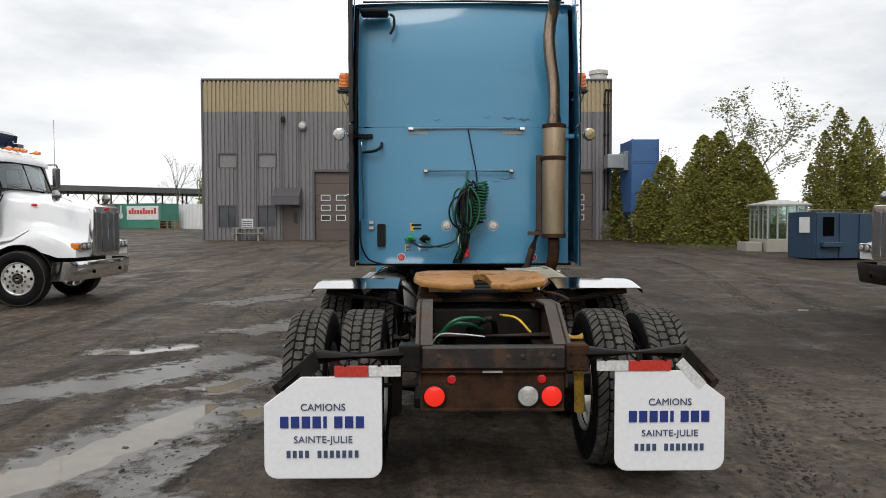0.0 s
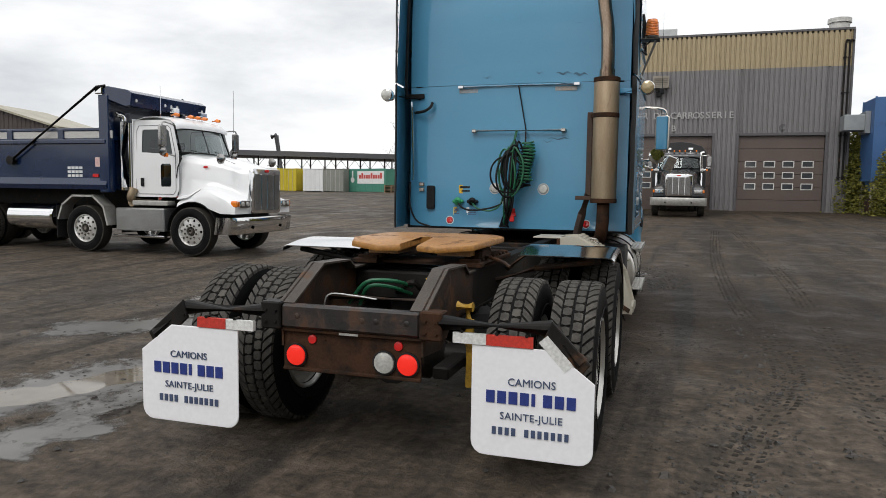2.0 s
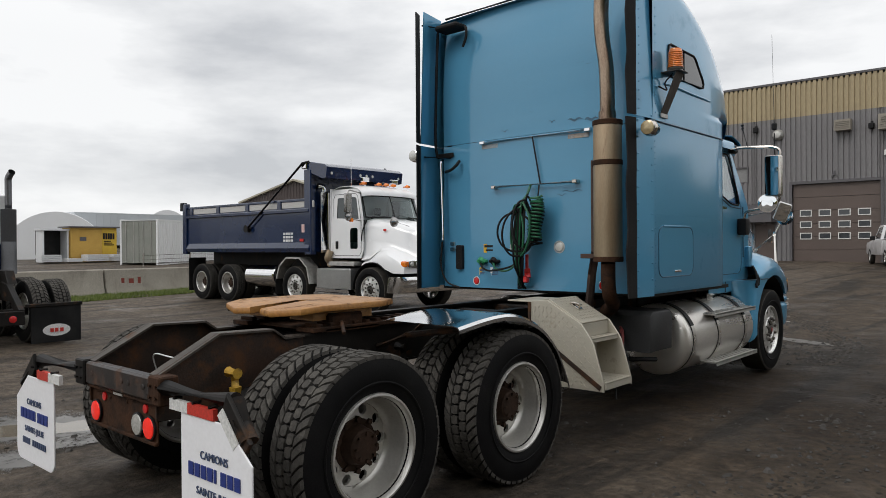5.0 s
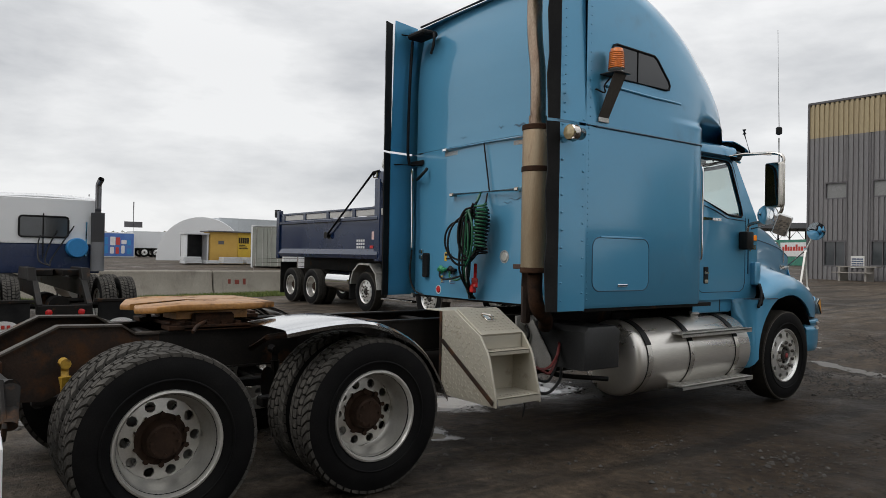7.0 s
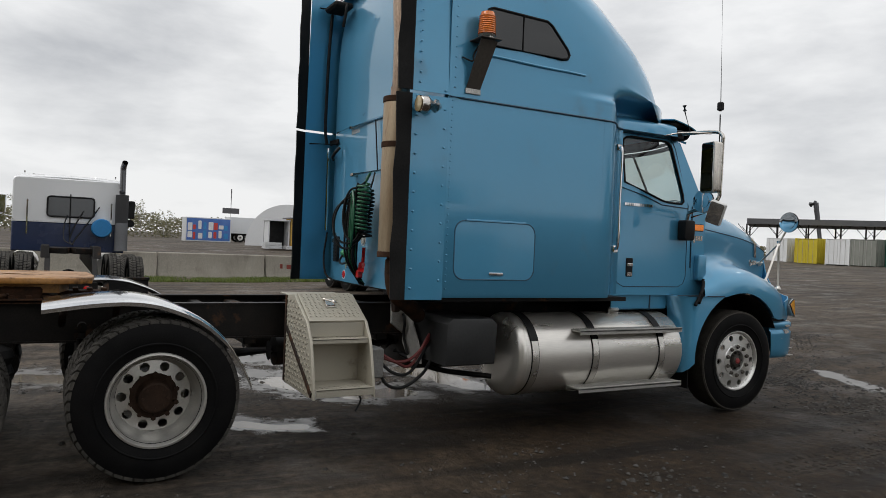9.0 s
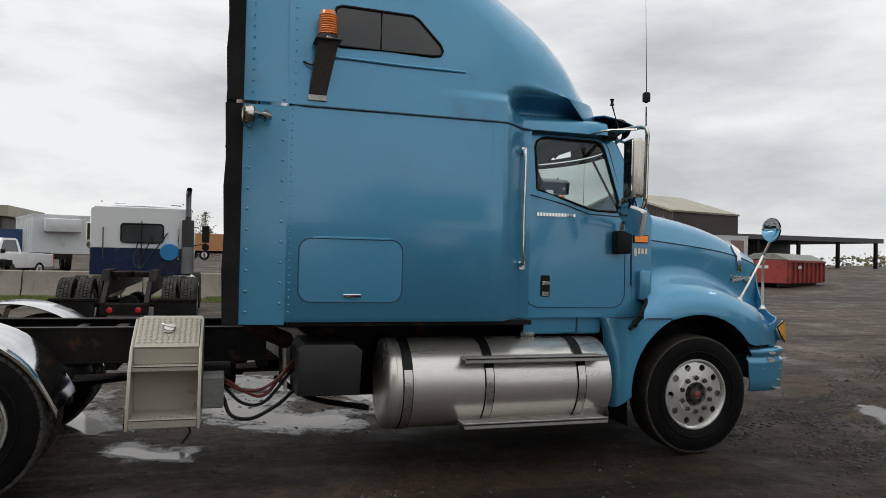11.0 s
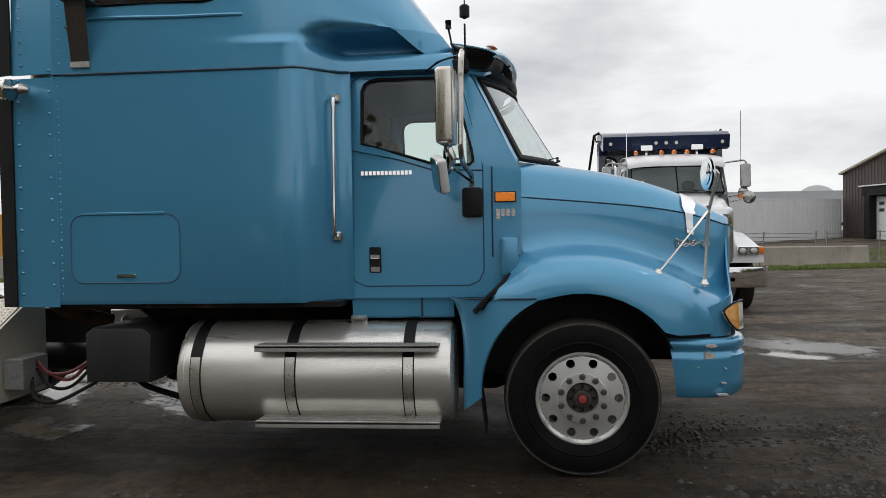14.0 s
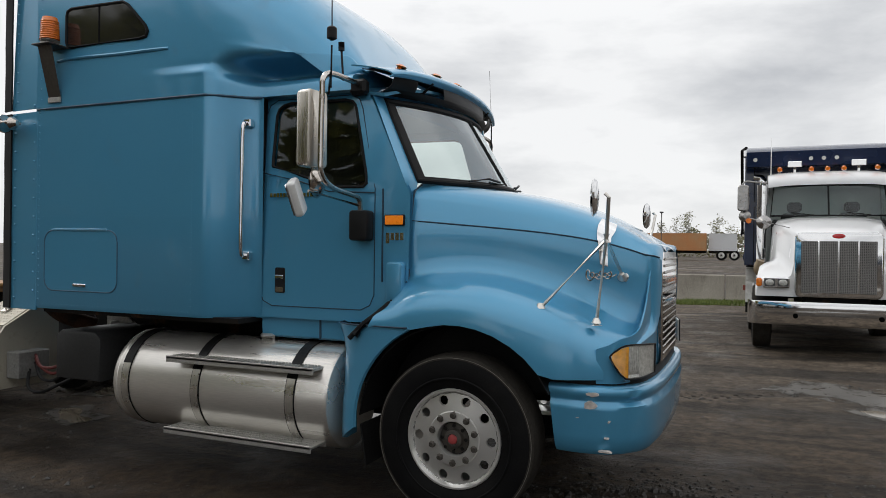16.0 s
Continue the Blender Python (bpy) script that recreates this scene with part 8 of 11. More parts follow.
def conv_front(v, paint, bumper_m=CHROME, stacks=True, visor=True, lamps=True, dark_cab=None, lug=ME_RIM_S):
    """Cab, hood, grille, bumper and mirrors of a long-nosed truck; its own axes: y ahead, front bumper at y = 0."""
    cabm = dark_cab or paint
    # hood, narrowing to the grille
    rows = []
    for y, w, zt, zs, wf, zf in ((-1.56, 0.83, 2.16, 1.98, 0.95, 1.18), (-1.32, 0.80, 2.11, 1.93, 0.98, 1.22), (-1.0, 0.76, 2.09, 1.9, 1.02, 1.40), (-0.7, 0.70, 2.04, 1.86, 1.05, 1.42), (-0.4, 0.62, 1.94, 1.76, 1.08, 1.31), (-0.12, 0.57, 1.87, 1.69, 1.10, 1.20), (-0.06, 0.56, 1.84, 1.66, 1.08, 1.16)):
        ya = y + 1.1
        arch = 0.52 + math.sqrt(max(0, 0.62 ** 2 - ya * ya)) if abs(ya) < 0.62 else 0.52
        zb = max(arch, 0.90 if y > -1.1 else 1.0)
        rows.append([(0, y, zt), (w * 0.6, y, zt - 0.012), (w * 0.9, y, zt - 0.06), (w, y, zs), (w + 0.02, y, zs - 0.3), (w + 0.05, y, zf + 0.06), (w + 0.12, y, zf), (wf - 0.12, y, zf - 0.02), (wf - 0.02, y, zf - 0.09), (wf, y, zf - 0.2 if zf - 0.2 > zb else zb + 0.01), (wf, y, zb)])
    bm = B()
    sheet(bm, rows)
    vs = [bm.verts.new(p) for p in rows[-1]]
    bm.faces.new(vs + [bm.verts.new((0, -0.06, 0.9))])
    mirror_x(bm)
    part("hood", bm, paint, v, smooth=45)
    # cab
    W = 0.93
    for s in (1, -1):
        bm = B()
        outer = [(-2.68, 1.22), (-1.58, 1.22), (-1.50, 1.4), (-1.50, 2.15), (-1.66, 2.74), (-1.76, 2.84), (-2.68, 2.84)]
        win = [(-2.44, 2.16), (-1.66, 2.12), (-1.77, 2.60), (-1.82, 2.64), (-2.41, 2.64), (-2.44, 2.61)]
        vent = [(-1.95, 1.44), (-1.72, 1.44), (-1.70, 1.48), (-1.70, 1.88), (-1.73, 1.92), (-1.92, 1.92), (-1.96, 1.88), (-1.96, 1.48)]
        panel(bm, outer, [win, vent], lambda a, b: (s * (W - (0.05 * (b - 2.1) / 0.7 if b > 2.1 else 0)), a, b))
        cs = part("cab_side", bm, cabm, v)
        for loop in (win, vent):
            bm = B()
            panel(bm, loop, [], lambda a, b: (s * (W - 0.012 - (0.05 * (b - 2.1) / 0.7 if b > 2.1 else 0)), a, b))
            part("door_glass", bm, GLASS_DARK, cs)
        bm = B()
        dl = [(-2.58, 1.36), (-2.58, 2.62), (-2.53, 2.72), (-1.80, 2.72), (-1.73, 2.66), (-1.58, 2.1), (-1.58, 1.36), (-1.64, 1.28), (-2.5, 1.28)]
        tube(bm, [(s * (W + 0.002 - (0.05 * (b - 2.1) / 0.7 if b > 2.1 else 0)), a, b) for a, b in dl + dl[:1]], 0.006, 6, False)
        part("door_gap", bm, DOORTRIM, cs)
        bm = B()
        box(bm, min(s * W, s * (W + 0.03)), max(s * W, s * (W + 0.03)), -2.46, -2.38, 1.44, 1.62, 0.01)
        part("door_handle", bm, BLACK, cs)
        bm = B()
        tube(bm, [(s * (W + 0.015), -1.56, 1.62), (s * (W + 0.015), -1.52, 1.85), (s * (W - 0.02), -1.44, 2.05)], 0.012, 6)
        part("grab_handle", bm, BLACK, cs)
        bm = B()
        lathe(bm, [(0, 0.0), (0.012, 0.06), (0.016, 0.0)], "z", (0, 0, 0), 16)
        bm.transform(pose(s * 0.775, -0.95, 1.86, 0, 90 * s, 0) @ Matrix.Diagonal((0.45, 1.0, 1, 1)))
        part("hood_badge", bm, RED, v)
        # mirrors
        bm = B()
        tube(bm, bend([(s * 0.90, -1.65, 2.72), (s * 1.10, -1.62, 2.75), (s * 1.30, -1.60, 2.72), (s * 1.31, -1.60, 2.28), (s * 1.20, -1.62, 2.14), (s * 0.94, -1.60, 2.08)], 5), 0.016, 8)
        prism(bm, round_rect(s * 1.29 - 0.09, s * 1.29 + 0.09, 2.26, 2.70, 0.04), "y", -1.66, -1.57, 0.015)
        tube(bm, [(s * 1.26, -1.65, 2.17), (s * 1.26, -1.61, 2.17), (s * 1.26, -1.56, 2.17)], [0.10, 0.09, 0.03], 16)
        part("door_mirror", bm, MIRROR_STEEL, v)
        bm = B()
        tube(bm, [(s * 1.20, -1.64, 2.09), (s * 1.20, -1.58, 2.09)], 0.045, 12)
        part("mirror_marker", bm, AMBER, v)
        bm = B()
        tube(bm, [(s * 0.62, -0.35, 1.93), (s * 0.95, -0.42, 2.02)], 0.010, 6)
        tube(bm, [(s * 0.98, -0.47, 2.02), (s * 0.98, -0.42, 2.02), (s * 0.98, -0.36, 2.02)], [0.11, 0.10, 0.03], 18)
        part("hood_mirror", bm, MIRROR_STEEL, v)
        # lamps
        bm = B()
        prism(bm, round_rect(s * 0.81 - 0.18, s * 0.81 + 0.18, 1.03, 1.18, 0.02), "y", -0.10, 0.005, 0.012)
        hl_ = part("headlamp", bm, CHROME, v)
        for dx in (-0.09, 0.09):
            bm = B()
            prism(bm, round_rect(s * 0.81 + dx - 0.072, s * 0.81 + dx + 0.072, 1.05, 1.16, 0.015), "y", 0.002, 0.010)
            part("lamp_well", bm, LAMP_WELL, hl_)
            bm = B()
            lathe(bm, [(0, 0.0), (0.0, 0.048), (0.012, 0.040), (0.018, 0.0)], "z", (0, 0, 0), 16)
            bm.transform(pose(s * 0.81 + dx, 0.010, 1.105, -90, 0, 0) @ Matrix.Diagonal((1.25, 1, 1, 1)))
            part("lens", bm, LENS, hl_)
        bm = B()
        prism(bm, round_rect(s * 1.045 - 0.04, s * 1.045 + 0.04, 1.04, 1.17, 0.03), "y", -0.16, -0.03, 0.02, 2)
        part("turn_lamp", bm, AMBER, v)
        # fender underside and mud guard rim
        bm = B()
        arc = [(-1.1 + 0.62 * math.cos(radians(a)), 0.52 + 0.62 * math.sin(radians(a))) for a in range(0, 181, 12)]
        sheet(bm, [[(s * x, y, z) for y, z in arc] for x in (1.07, 0.62)], 0.012)
        part("wheel_arch", bm, BLACK, v)
        wheel(v, s * 0.99, -1.1, HUB, s, "steer")
        if stacks:
            bm = B()
            tube(bm, [(s * 0.96, -2.86, 1.35), (s * 0.96, -2.86, 2.80)], 0.10, 18)
            tube(bm, bend([(s * 0.96, -2.86, 2.80), (s * 0.96, -2.86, 2.86), (s * 0.99, -2.88, 2.93), (s * 1.10, -2.92, 2.95)]), 0.065, 14, False)
            part("exhaust_pipe", bm, CHROME, v, "chrome exhaust stack")
            bm = B()
            box(bm, min(s * 0.82, s * 0.98), max(s * 0.82, s * 0.98), -2.75, -2.70, 1.4, 2.8, 0.02)
            part("air_cleaner_shield", bm, CHROME, v)
    bm = B()
    sheet(bm, [[(x, y, z - 0.05 * (abs(x) / W) ** 4) for x in [-0.90 + 1.8 * i / 12 for i in range(13)]] for y, z in ((-2.69, 2.87), (-2.35, 2.95), (-2.05, 2.95), (-1.75, 2.89), (-1.62, 2.81), (-1.575, 2.745), (-1.575, 2.685))], 0.015)
    part("cab_roof", bm, cabm, v, smooth=60)
    bm = B()
    sheet(bm, [[(x, -2.68, z) for x in (-0.92, 0.92)] for z in (1.22, 2.86)], 0.02)
    sheet(bm, [[(x, y, 1.24) for x in (-0.9, 0.9)] for y in (-2.68, -1.52)], 0.02)
    part("cab_rear_wall", bm, cabm, v)
    bm = B()
    def wsp(u, t):
        return (u * (0.86 - 0.05 * t), -1.49 - 0.18 * t + 0.07 * (1 - u * u), 2.165 + 0.51 * t)
    sheet(bm, [[wsp(-1 + 2 * i / 10, j / 3) for i in range(11)] for j in range(4)])
    w_ = part("windscreen", bm, GLASS_MID, v)
    bm = B()
    lp = [wsp(-1, 0), wsp(0, 0), wsp(1, 0), wsp(1, 1), wsp(0, 1), wsp(-1, 1), wsp(-1, 0)]
    tube(bm, lp, 0.018, 6, False)
    tube(bm, [wsp(0, 0), wsp(0, 1)], 0.014, 6)
    for u in (-0.7, 0.25):
        tube(bm, [wsp(u, 0.02), wsp(u + 0.4, 0.10)], 0.010, 6)
    part("windscreen_seal", bm, RUBBER, w_)
    bm = B()
    box(bm, -0.85, 0.85, -1.75, -1.55, 1.6, 2.1, 0.04)
    for sx in (-0.45, 0.45):
        box(bm, sx - 0.22, sx + 0.22, -2.55, -2.4, 1.6, 2.25, 0.05)
        box(bm, sx - 0.12, sx + 0.12, -2.55, -2.45, 2.27, 2.45, 0.04)
    part("cab_interior", bm, SHADE_IN, v)
    # roof lamps
    if lamps:
        for xx in (-0.72, -0.24, 0, 0.24, 0.72):
            bm = B()
            tube(bm, [(xx, -1.84, 2.95), (xx, -1.72, 2.96), (xx, -1.64, 2.95)], [0.02, 0.045, 0.03], 12)
            part("roof_lamp", bm, AMBER, v, "amber roof marker lamp")
        for xx in (-0.48, 0.48):
            bm = B()
            box(bm, xx - 0.11, xx + 0.11, -1.98, -1.89, 3.02, 3.12, 0.012)
            tube(bm, [(xx, -1.94, 2.93), (xx, -1.94, 3.03)], 0.02, 6)
            part("roof_work_lamp", bm, CHROME, v)
        bm = B()
        tube(bm, [(0.85, -2.0, 2.88), (0.85, -2.0, 3.55)], 0.006, 6)
        part("antenna", bm, CHROME, v)
        bm = B()
        tube(bm, [(-1.2, -1.6, 2.72), (-1.2, -1.6, 3.7)], 0.005, 6)
        part("antenna", bm, BLACK, v)
    # grille
    bm = B()
    prism(bm, round_rect(-0.57, 0.57, 0.90, 1.85, 0.09, 4), "y", -0.07, 0.02, 0.02, 2)
    g = part("grille_surround", bm, CHROME, v)
    bm = B()
    for i in range(42):
        x = -0.472 + i * 0.0230
        box(bm, x - 0.005, x + 0.005, 0.018, 0.036, 0.975, 1.72)
    for i in range(33):
        z = 0.98 + i * 0.0230
        box(bm, -0.48, 0.48, 0.02, 0.032, z - 0.0045, z + 0.0045)
    part("grille_mesh", bm, GRILLE, g)
    bm = B()
    box(bm, -0.485, 0.485, 0.012, 0.021, 0.97, 1.725)
    part("grille_back", bm, mat("grey_grille_back", (0.06, 0.06, 0.055), 0.6), g)
    for xx in (-0.255, 0.0, 0.255):
        bm = B()
        box(bm, xx - 0.012, xx + 0.012, 0.02, 0.045, 0.97, 1.725, 0.004)
        part("grille_bar", bm, CHROME, g)
    bm = B()
    lathe(bm, [(0, 0.085), (0.012, 0.075), (0.016, 0.0)], "z", (0, 0, 0), 20)
    bm.transform(pose(0, 0.022, 1.80, -90, 0, 0) @ Matrix.Diagonal((1, 0.42, 1, 1)))
    part("hood_badge", bm, RED, v, "red oval badge")
    # bumper
    bm = B()
    rws = []
    for z in (0.48, 0.51, 0.66, 0.80, 0.83):
        o_ = -0.02 if z in (0.48, 0.83) else 0.0
        half = [(1.20, -0.42), (1.20, -0.25), (1.17, -0.10), (1.05, 0.01 + o_), (0.5, 0.05 + o_), (0, 0.06 + o_)]
        half = [(x, y - 0.16 * (0.83 - z)) for x, y in half]
        rws.append([(-x, y, z) for x, y in half] + [(x, y, z) for x, y in half[-2::-1]])
    sheet(bm, rws, 0.012)
    part("bumper", bm, bumper_m, v, smooth=40)
    bm = B()
    for xx in (-0.55, 0.55):
        disc(bm, (xx, 0.018, 0.62), (0, 1, 0), 0.035, 0.015, 12)
    pieces("tow_hole", bm, DARKHOLE, v)
    bm = B()
    tube(bm, [(-0.95, -1.1, 0.5), (0.95, -1.1, 0.5)], 0.07, 8)
    box(bm, -0.45, 0.45, -2.4, -0.2, 0.6, 1.2, 0.05)
    part("front_axle", bm, STEEL_BLACK, v)


def chassis(v, y0, y1, hubs, w=1.05):
    for s in (1, -1):
        bm = B()
        box(bm, min(s * 0.36, s * 0.44), max(s * 0.36, s * 0.44), y0, y1, 0.75, 1.0, 0.01)
        part("frame_rail", bm, STEEL_BLACK, v)
        for y in hubs:
            wheel(v, s * w, y, HUB, s, "drive", scale=0.98)
            wheel(v, s * (w - 0.33), y, HUB, -s, "steer", hub=False)
    for y in hubs:
        bm = B()
        tube(bm, [(-w, y, 0.52), (w, y, 0.52)], 0.09, 10)
        tube(bm, [(0, y - 0.2, 0.52), (0, y + 0.2, 0.52)], 0.19, 12)
        part("axle", bm, STEEL_BLACK, v)


dump = thing("dump_truck", "white-cab dump truck with a navy blue steel body, parked", "truck", pose(-6.72, 14.26, 0.06, 0, 0, -89.9))
conv_front(dump, WHITEPAINT)
chassis(dump, -8.7, -0.3, (-8.13, -6.78))
for s in (1, -1):
    wheel(dump, s * 1.05, -3.75, HUB, s, "steer")
# dump body
for s in (1, -1):
    bm = B()
    box(bm, min(s * 1.19, s * 1.25), max(s * 1.19, s * 1.25), -8.75, -3.05, 1.55, 2.36, 0.01)
    box(bm, min(s * 1.16, s * 1.29), max(s * 1.16, s * 1.29), -8.80, -3.05, 2.32, 2.42, 0.02)
    prism(bm, [(s * 1.18, 1.36), (s * 1.27, 1.36), (s * 1.30, 1.46), (s * 1.25, 1.60), (s * 1.18, 1.60)], "y", -8.80, -3.05)
    sd = part("body_side", bm, NAVY, dump, "navy blue dump body side")
    for k in range(4):
        y0 = -8.55 + k * 1.42
        bm = B()
        box(bm, min(s * 1.19, s * 1.23), max(s * 1.19, s * 1.23), y0 + 0.10, y0 + 1.36, 2.44, 2.60, 0.008)
        part("side_board", bm, PALEPLANK, sd, "pale wooden side board")
        bm = B()
        box(bm, min(s * 1.17, s * 1.26), max(s * 1.17, s * 1.26), y0 - 0.06, y0 + 0.10, 2.40, 2.64, 0.01)
        part("board_bracket", bm, NAVY, sd)
    bm = B()
    box(bm, min(s * 1.18, s * 1.25), max(s * 1.18, s * 1.25), -8.75, -3.05, 2.60, 2.66, 0.01)
    part("top_rail", bm, NAVY, sd)
    bm = B()
    box(bm, min(s * 1.16, s * 1.30), max(s * 1.16, s * 1.30), -8.95, -8.75, 1.30, 2.76, 0.015)
    part("corner_post", bm, NAVY, dump)
    bm = B()
    box(bm, min(s * 1.15, s * 1.31), max(s * 1.15, s * 1.31), -9.08, -8.93, 2.56, 2.80, 0.015)
    part("tailgate_hinge", bm, BLACK, dump)
    bm = B()
    box(bm, min(s * 1.251, s * 1.256), max(s * 1.251, s * 1.256), -3.36, -3.18, 1.84, 2.04)
    part("body_sticker", bm, mat("red_white_sticker", (0.6, 0.35, 0.32), 0.5, second=(0.75, 0.72, 0.7), scale=12), sd)
    bm = B()
    for i in range(3):
        for k in range(4):
            box(bm, min(s * 1.251, s * 1.256), max(s * 1.251, s * 1.256), -4.1 + k * 0.105, -4.1 + k * 0.105 + 0.08, 1.62 + i * 0.085, 1.675 + i * 0.085)
    part("weight_lettering", bm, STICKER_W, sd)
    bm = B()
    box(bm, min(s * 1.251, s * 1.275), max(s * 1.251, s * 1.275), -3.42, -3.27, 1.62, 1.69, 0.005)
    part("side_marker", bm, RED, sd)
    # tarp arm
    bm = B()
    tube(bm, [(s * 1.32, -5.6, 1.97), (s * 1.33, -3.2, 3.50), (s * 1.25, -3.05, 3.53)], 0.028, 8)
    tube(bm, [(s * 1.25, -5.6, 1.97), (s * 1.36, -5.6, 1.97)], 0.10, 12)
    part("tarp_arm", bm, STEEL_BLACK, dump, "black tarp arm")
bm = B()
box(bm, -1.2, 1.2, -8.9, -3.0, 1.36, 1.46)
part("body_floor", bm, NAVY, dump)
bm = B()
box(bm, -1.25, 1.25, -3.14, -3.02, 1.36, 3.32, 0.01)
for s in (1, -1):
    box(bm, min(s * 1.10, s * 1.27), max(s * 1.10, s * 1.27), -3.24, -2.98, 1.3, 3.34, 0.015)
box(bm, -1.25, 1.25, -3.02, -2.97, 2.4, 2.5)
part("headboard", bm, NAVY, dump, "navy steel headboard")
bm = B()
prism(bm, [(-3.16, 3.30), (-2.55, 3.08), (-2.42, 3.10), (-2.38, 3.36), (-2.5, 3.43), (-3.0, 3.52), (-3.16, 3.50)], "x", -1.25, 1.25, 0.015)
cp = part("cab_protector", bm, NAVY, dump, "navy cab protector over the roof")
for xx in (-0.2, 0, 0.2, -1.1, 1.1):
    bm = B()
    disc(bm, (xx, -2.405, 3.22), (0, 1, 0), 0.035, 0.012, 12)
    part("light_hole", bm, LENS, cp)
bm = B()
tube(bm, [(-1.22, -3.2, 3.46), (1.22, -3.2, 3.46)], 0.09, 14)
part("tarp_roll", bm, BLACK, dump)
bm = B()
box(bm, 1.18, 1.30, -3.30, -3.10, 3.36, 3.54, 0.02)
part("tarp_motor", bm, CHROME, dump)
bm = B()
box(bm, -1.2, 1.2, -8.96, -8.88, 1.35, 2.62, 0.01)
part("tailgate", bm, NAVY, dump)
for s in (1, -1):
    bm = B()
    tube(bm, [(s * 0.86, -6.0, 0.74), (s * 0.86, -5.97, 0.74), (s * 0.86, -4.75, 0.74), (s * 0.86, -4.72, 0.74)], [0.26, 0.29, 0.29, 0.26], 32)
    tk = part("hydraulic_tank", bm, CHROME, dump, "chrome cylindrical tank")
    bm = B()
    tube(bm, [(s * 0.86, -4.68, 0.74), (s * 0.86, -4.45, 0.74)], 0.27, 20)
    part("air_tank", bm, BLACK, dump)
    bm = B()
    box(bm, min(s * 0.70, s * 1.12), max(s * 0.70, s * 1.12), -2.98, -1.75, 0.50, 0.98, 0.02)
    for i in range(16):
        box(bm, min(s * 1.12, s * 1.128), max(s * 1.12, s * 1.128), -2.93, -1.80, 0.53 + i * 0.027, 0.543 + i * 0.027)
    pieces("step_box", bm, mat("ribbed_step_box", (0.55, 0.55, 0.54), 0.35, 0.9), dump, "ribbed aluminium step box")
    bm = B()
    box(bm, min(s * 0.8, s * 1.06), max(s * 0.8, s * 1.06), -2.6, -1.7, 1.04, 1.14, 0.015)
    part("upper_step", bm, ALU_DULL, dump)
    bm = B()
    box(bm, min(s * 0.95, s * 1.16), max(s * 0.95, s * 1.16), -3.05, -1.72, 0.36, 0.41, 0.01)
    part("lower_step", bm, CHROME, dump)
    bm = B()
    pr = [(-4.42, 0.72), (-4.30, 1.02), (-4.02, 1.22), (-3.48, 1.22), (-3.20, 1.00), (-3.10, 0.62)]
    for (a, b), (c, d) in zip(pr, pr[1:]):
        L = math.hypot(c - a, d - b)
        box(bm, min(s * 0.92, s * 1.24), max(s * 0.92, s * 1.24), -0.02, L + 0.02, -0.02, 0.02, m=pose(0, a, b, math.degrees(math.atan2(d - b, c - a)), 0, 0))
    part("lift_axle_fender", bm, ALU_DULL, dump, "folded aluminium fender")
    bm = B()
    box(bm, min(s * 0.7, s * 1.24), max(s * 0.7, s * 1.24), -4.46, -4.44, 0.3, 1.0)
    box(bm, min(s * 0.7, s * 1.24), max(s * 0.7, s * 1.24), -8.72, -8.70, 0.25, 1.2)
    pieces("mud_guard", bm, RUBBER, dump)
bm = B()
tube(bm, [(-0.9, -2.75, 1.1), (0.9, -2.75, 1.1)], 0.10, 10)
for s in (1, -1):
    tube(bm, bend([(s * 0.9, -2.72, 1.15), (s * 1.02, -2.66, 1.22), (s * 0.98, -2.62, 1.4)]), 0.085, 12)
part("exhaust_crossover", bm, STACKM, dump)
bm = B()
box(bm, -0.5, 0.5, -8.6, -3.2, 1.0, 1.36)
tube(bm, [(-1.0, -3.75, 0.52), (1.0, -3.75, 0.52)], 0.08, 10)
part("hoist_frame", bm, STEEL_BLACK, dump)

# ---- other vehicles ----
CHARCOAL = mat("charcoal_truck_paint", (0.03, 0.031, 0.033), 0.25, coat=0.4, fine=150)
bt = thing("dump_truck", "dark grey long-nosed truck with chrome grille at the shop door", "truck", pose(1.85, 33.9, rise(2, 35), 0, 0, 180))
conv_front(bt, CHARCOAL, ALU_DULL)
chassis(bt, -9.0, -0.3, (-8.3, -7.0))
bm = B()
prism(bm, [(-1.22, 1.3), (1.22, 1.3), (1.22, 2.95), (1.0, 3.25), (0.5, 3.42), (0, 3.46), (-0.5, 3.42), (-1.0, 3.25), (-1.22, 2.95)], "y", -9.2, -3.0, 0.02)
part("covered_body", bm, mat("black_tarpaulin", (0.02, 0.02, 0.022), 0.6, second=(0.03, 0.03, 0.03), scale=3, bump=0.3), bt)

rt = thing("dump_truck", "white long-nosed truck with a dark steel bumper", "truck", pose(7.3, 12.0, 0.02, 0, 0, 87))
conv_front(rt, WHITEPAINT, STEEL_BLACK, lamps=False)
chassis(rt, -8.0, -0.3, (-7.2, -5.9))
bm = B()
box(bm, -1.2, 1.2, -8.4, -3.0, 1.25, 3.0, 0.03)
part("body", bm, NAVY, rt)


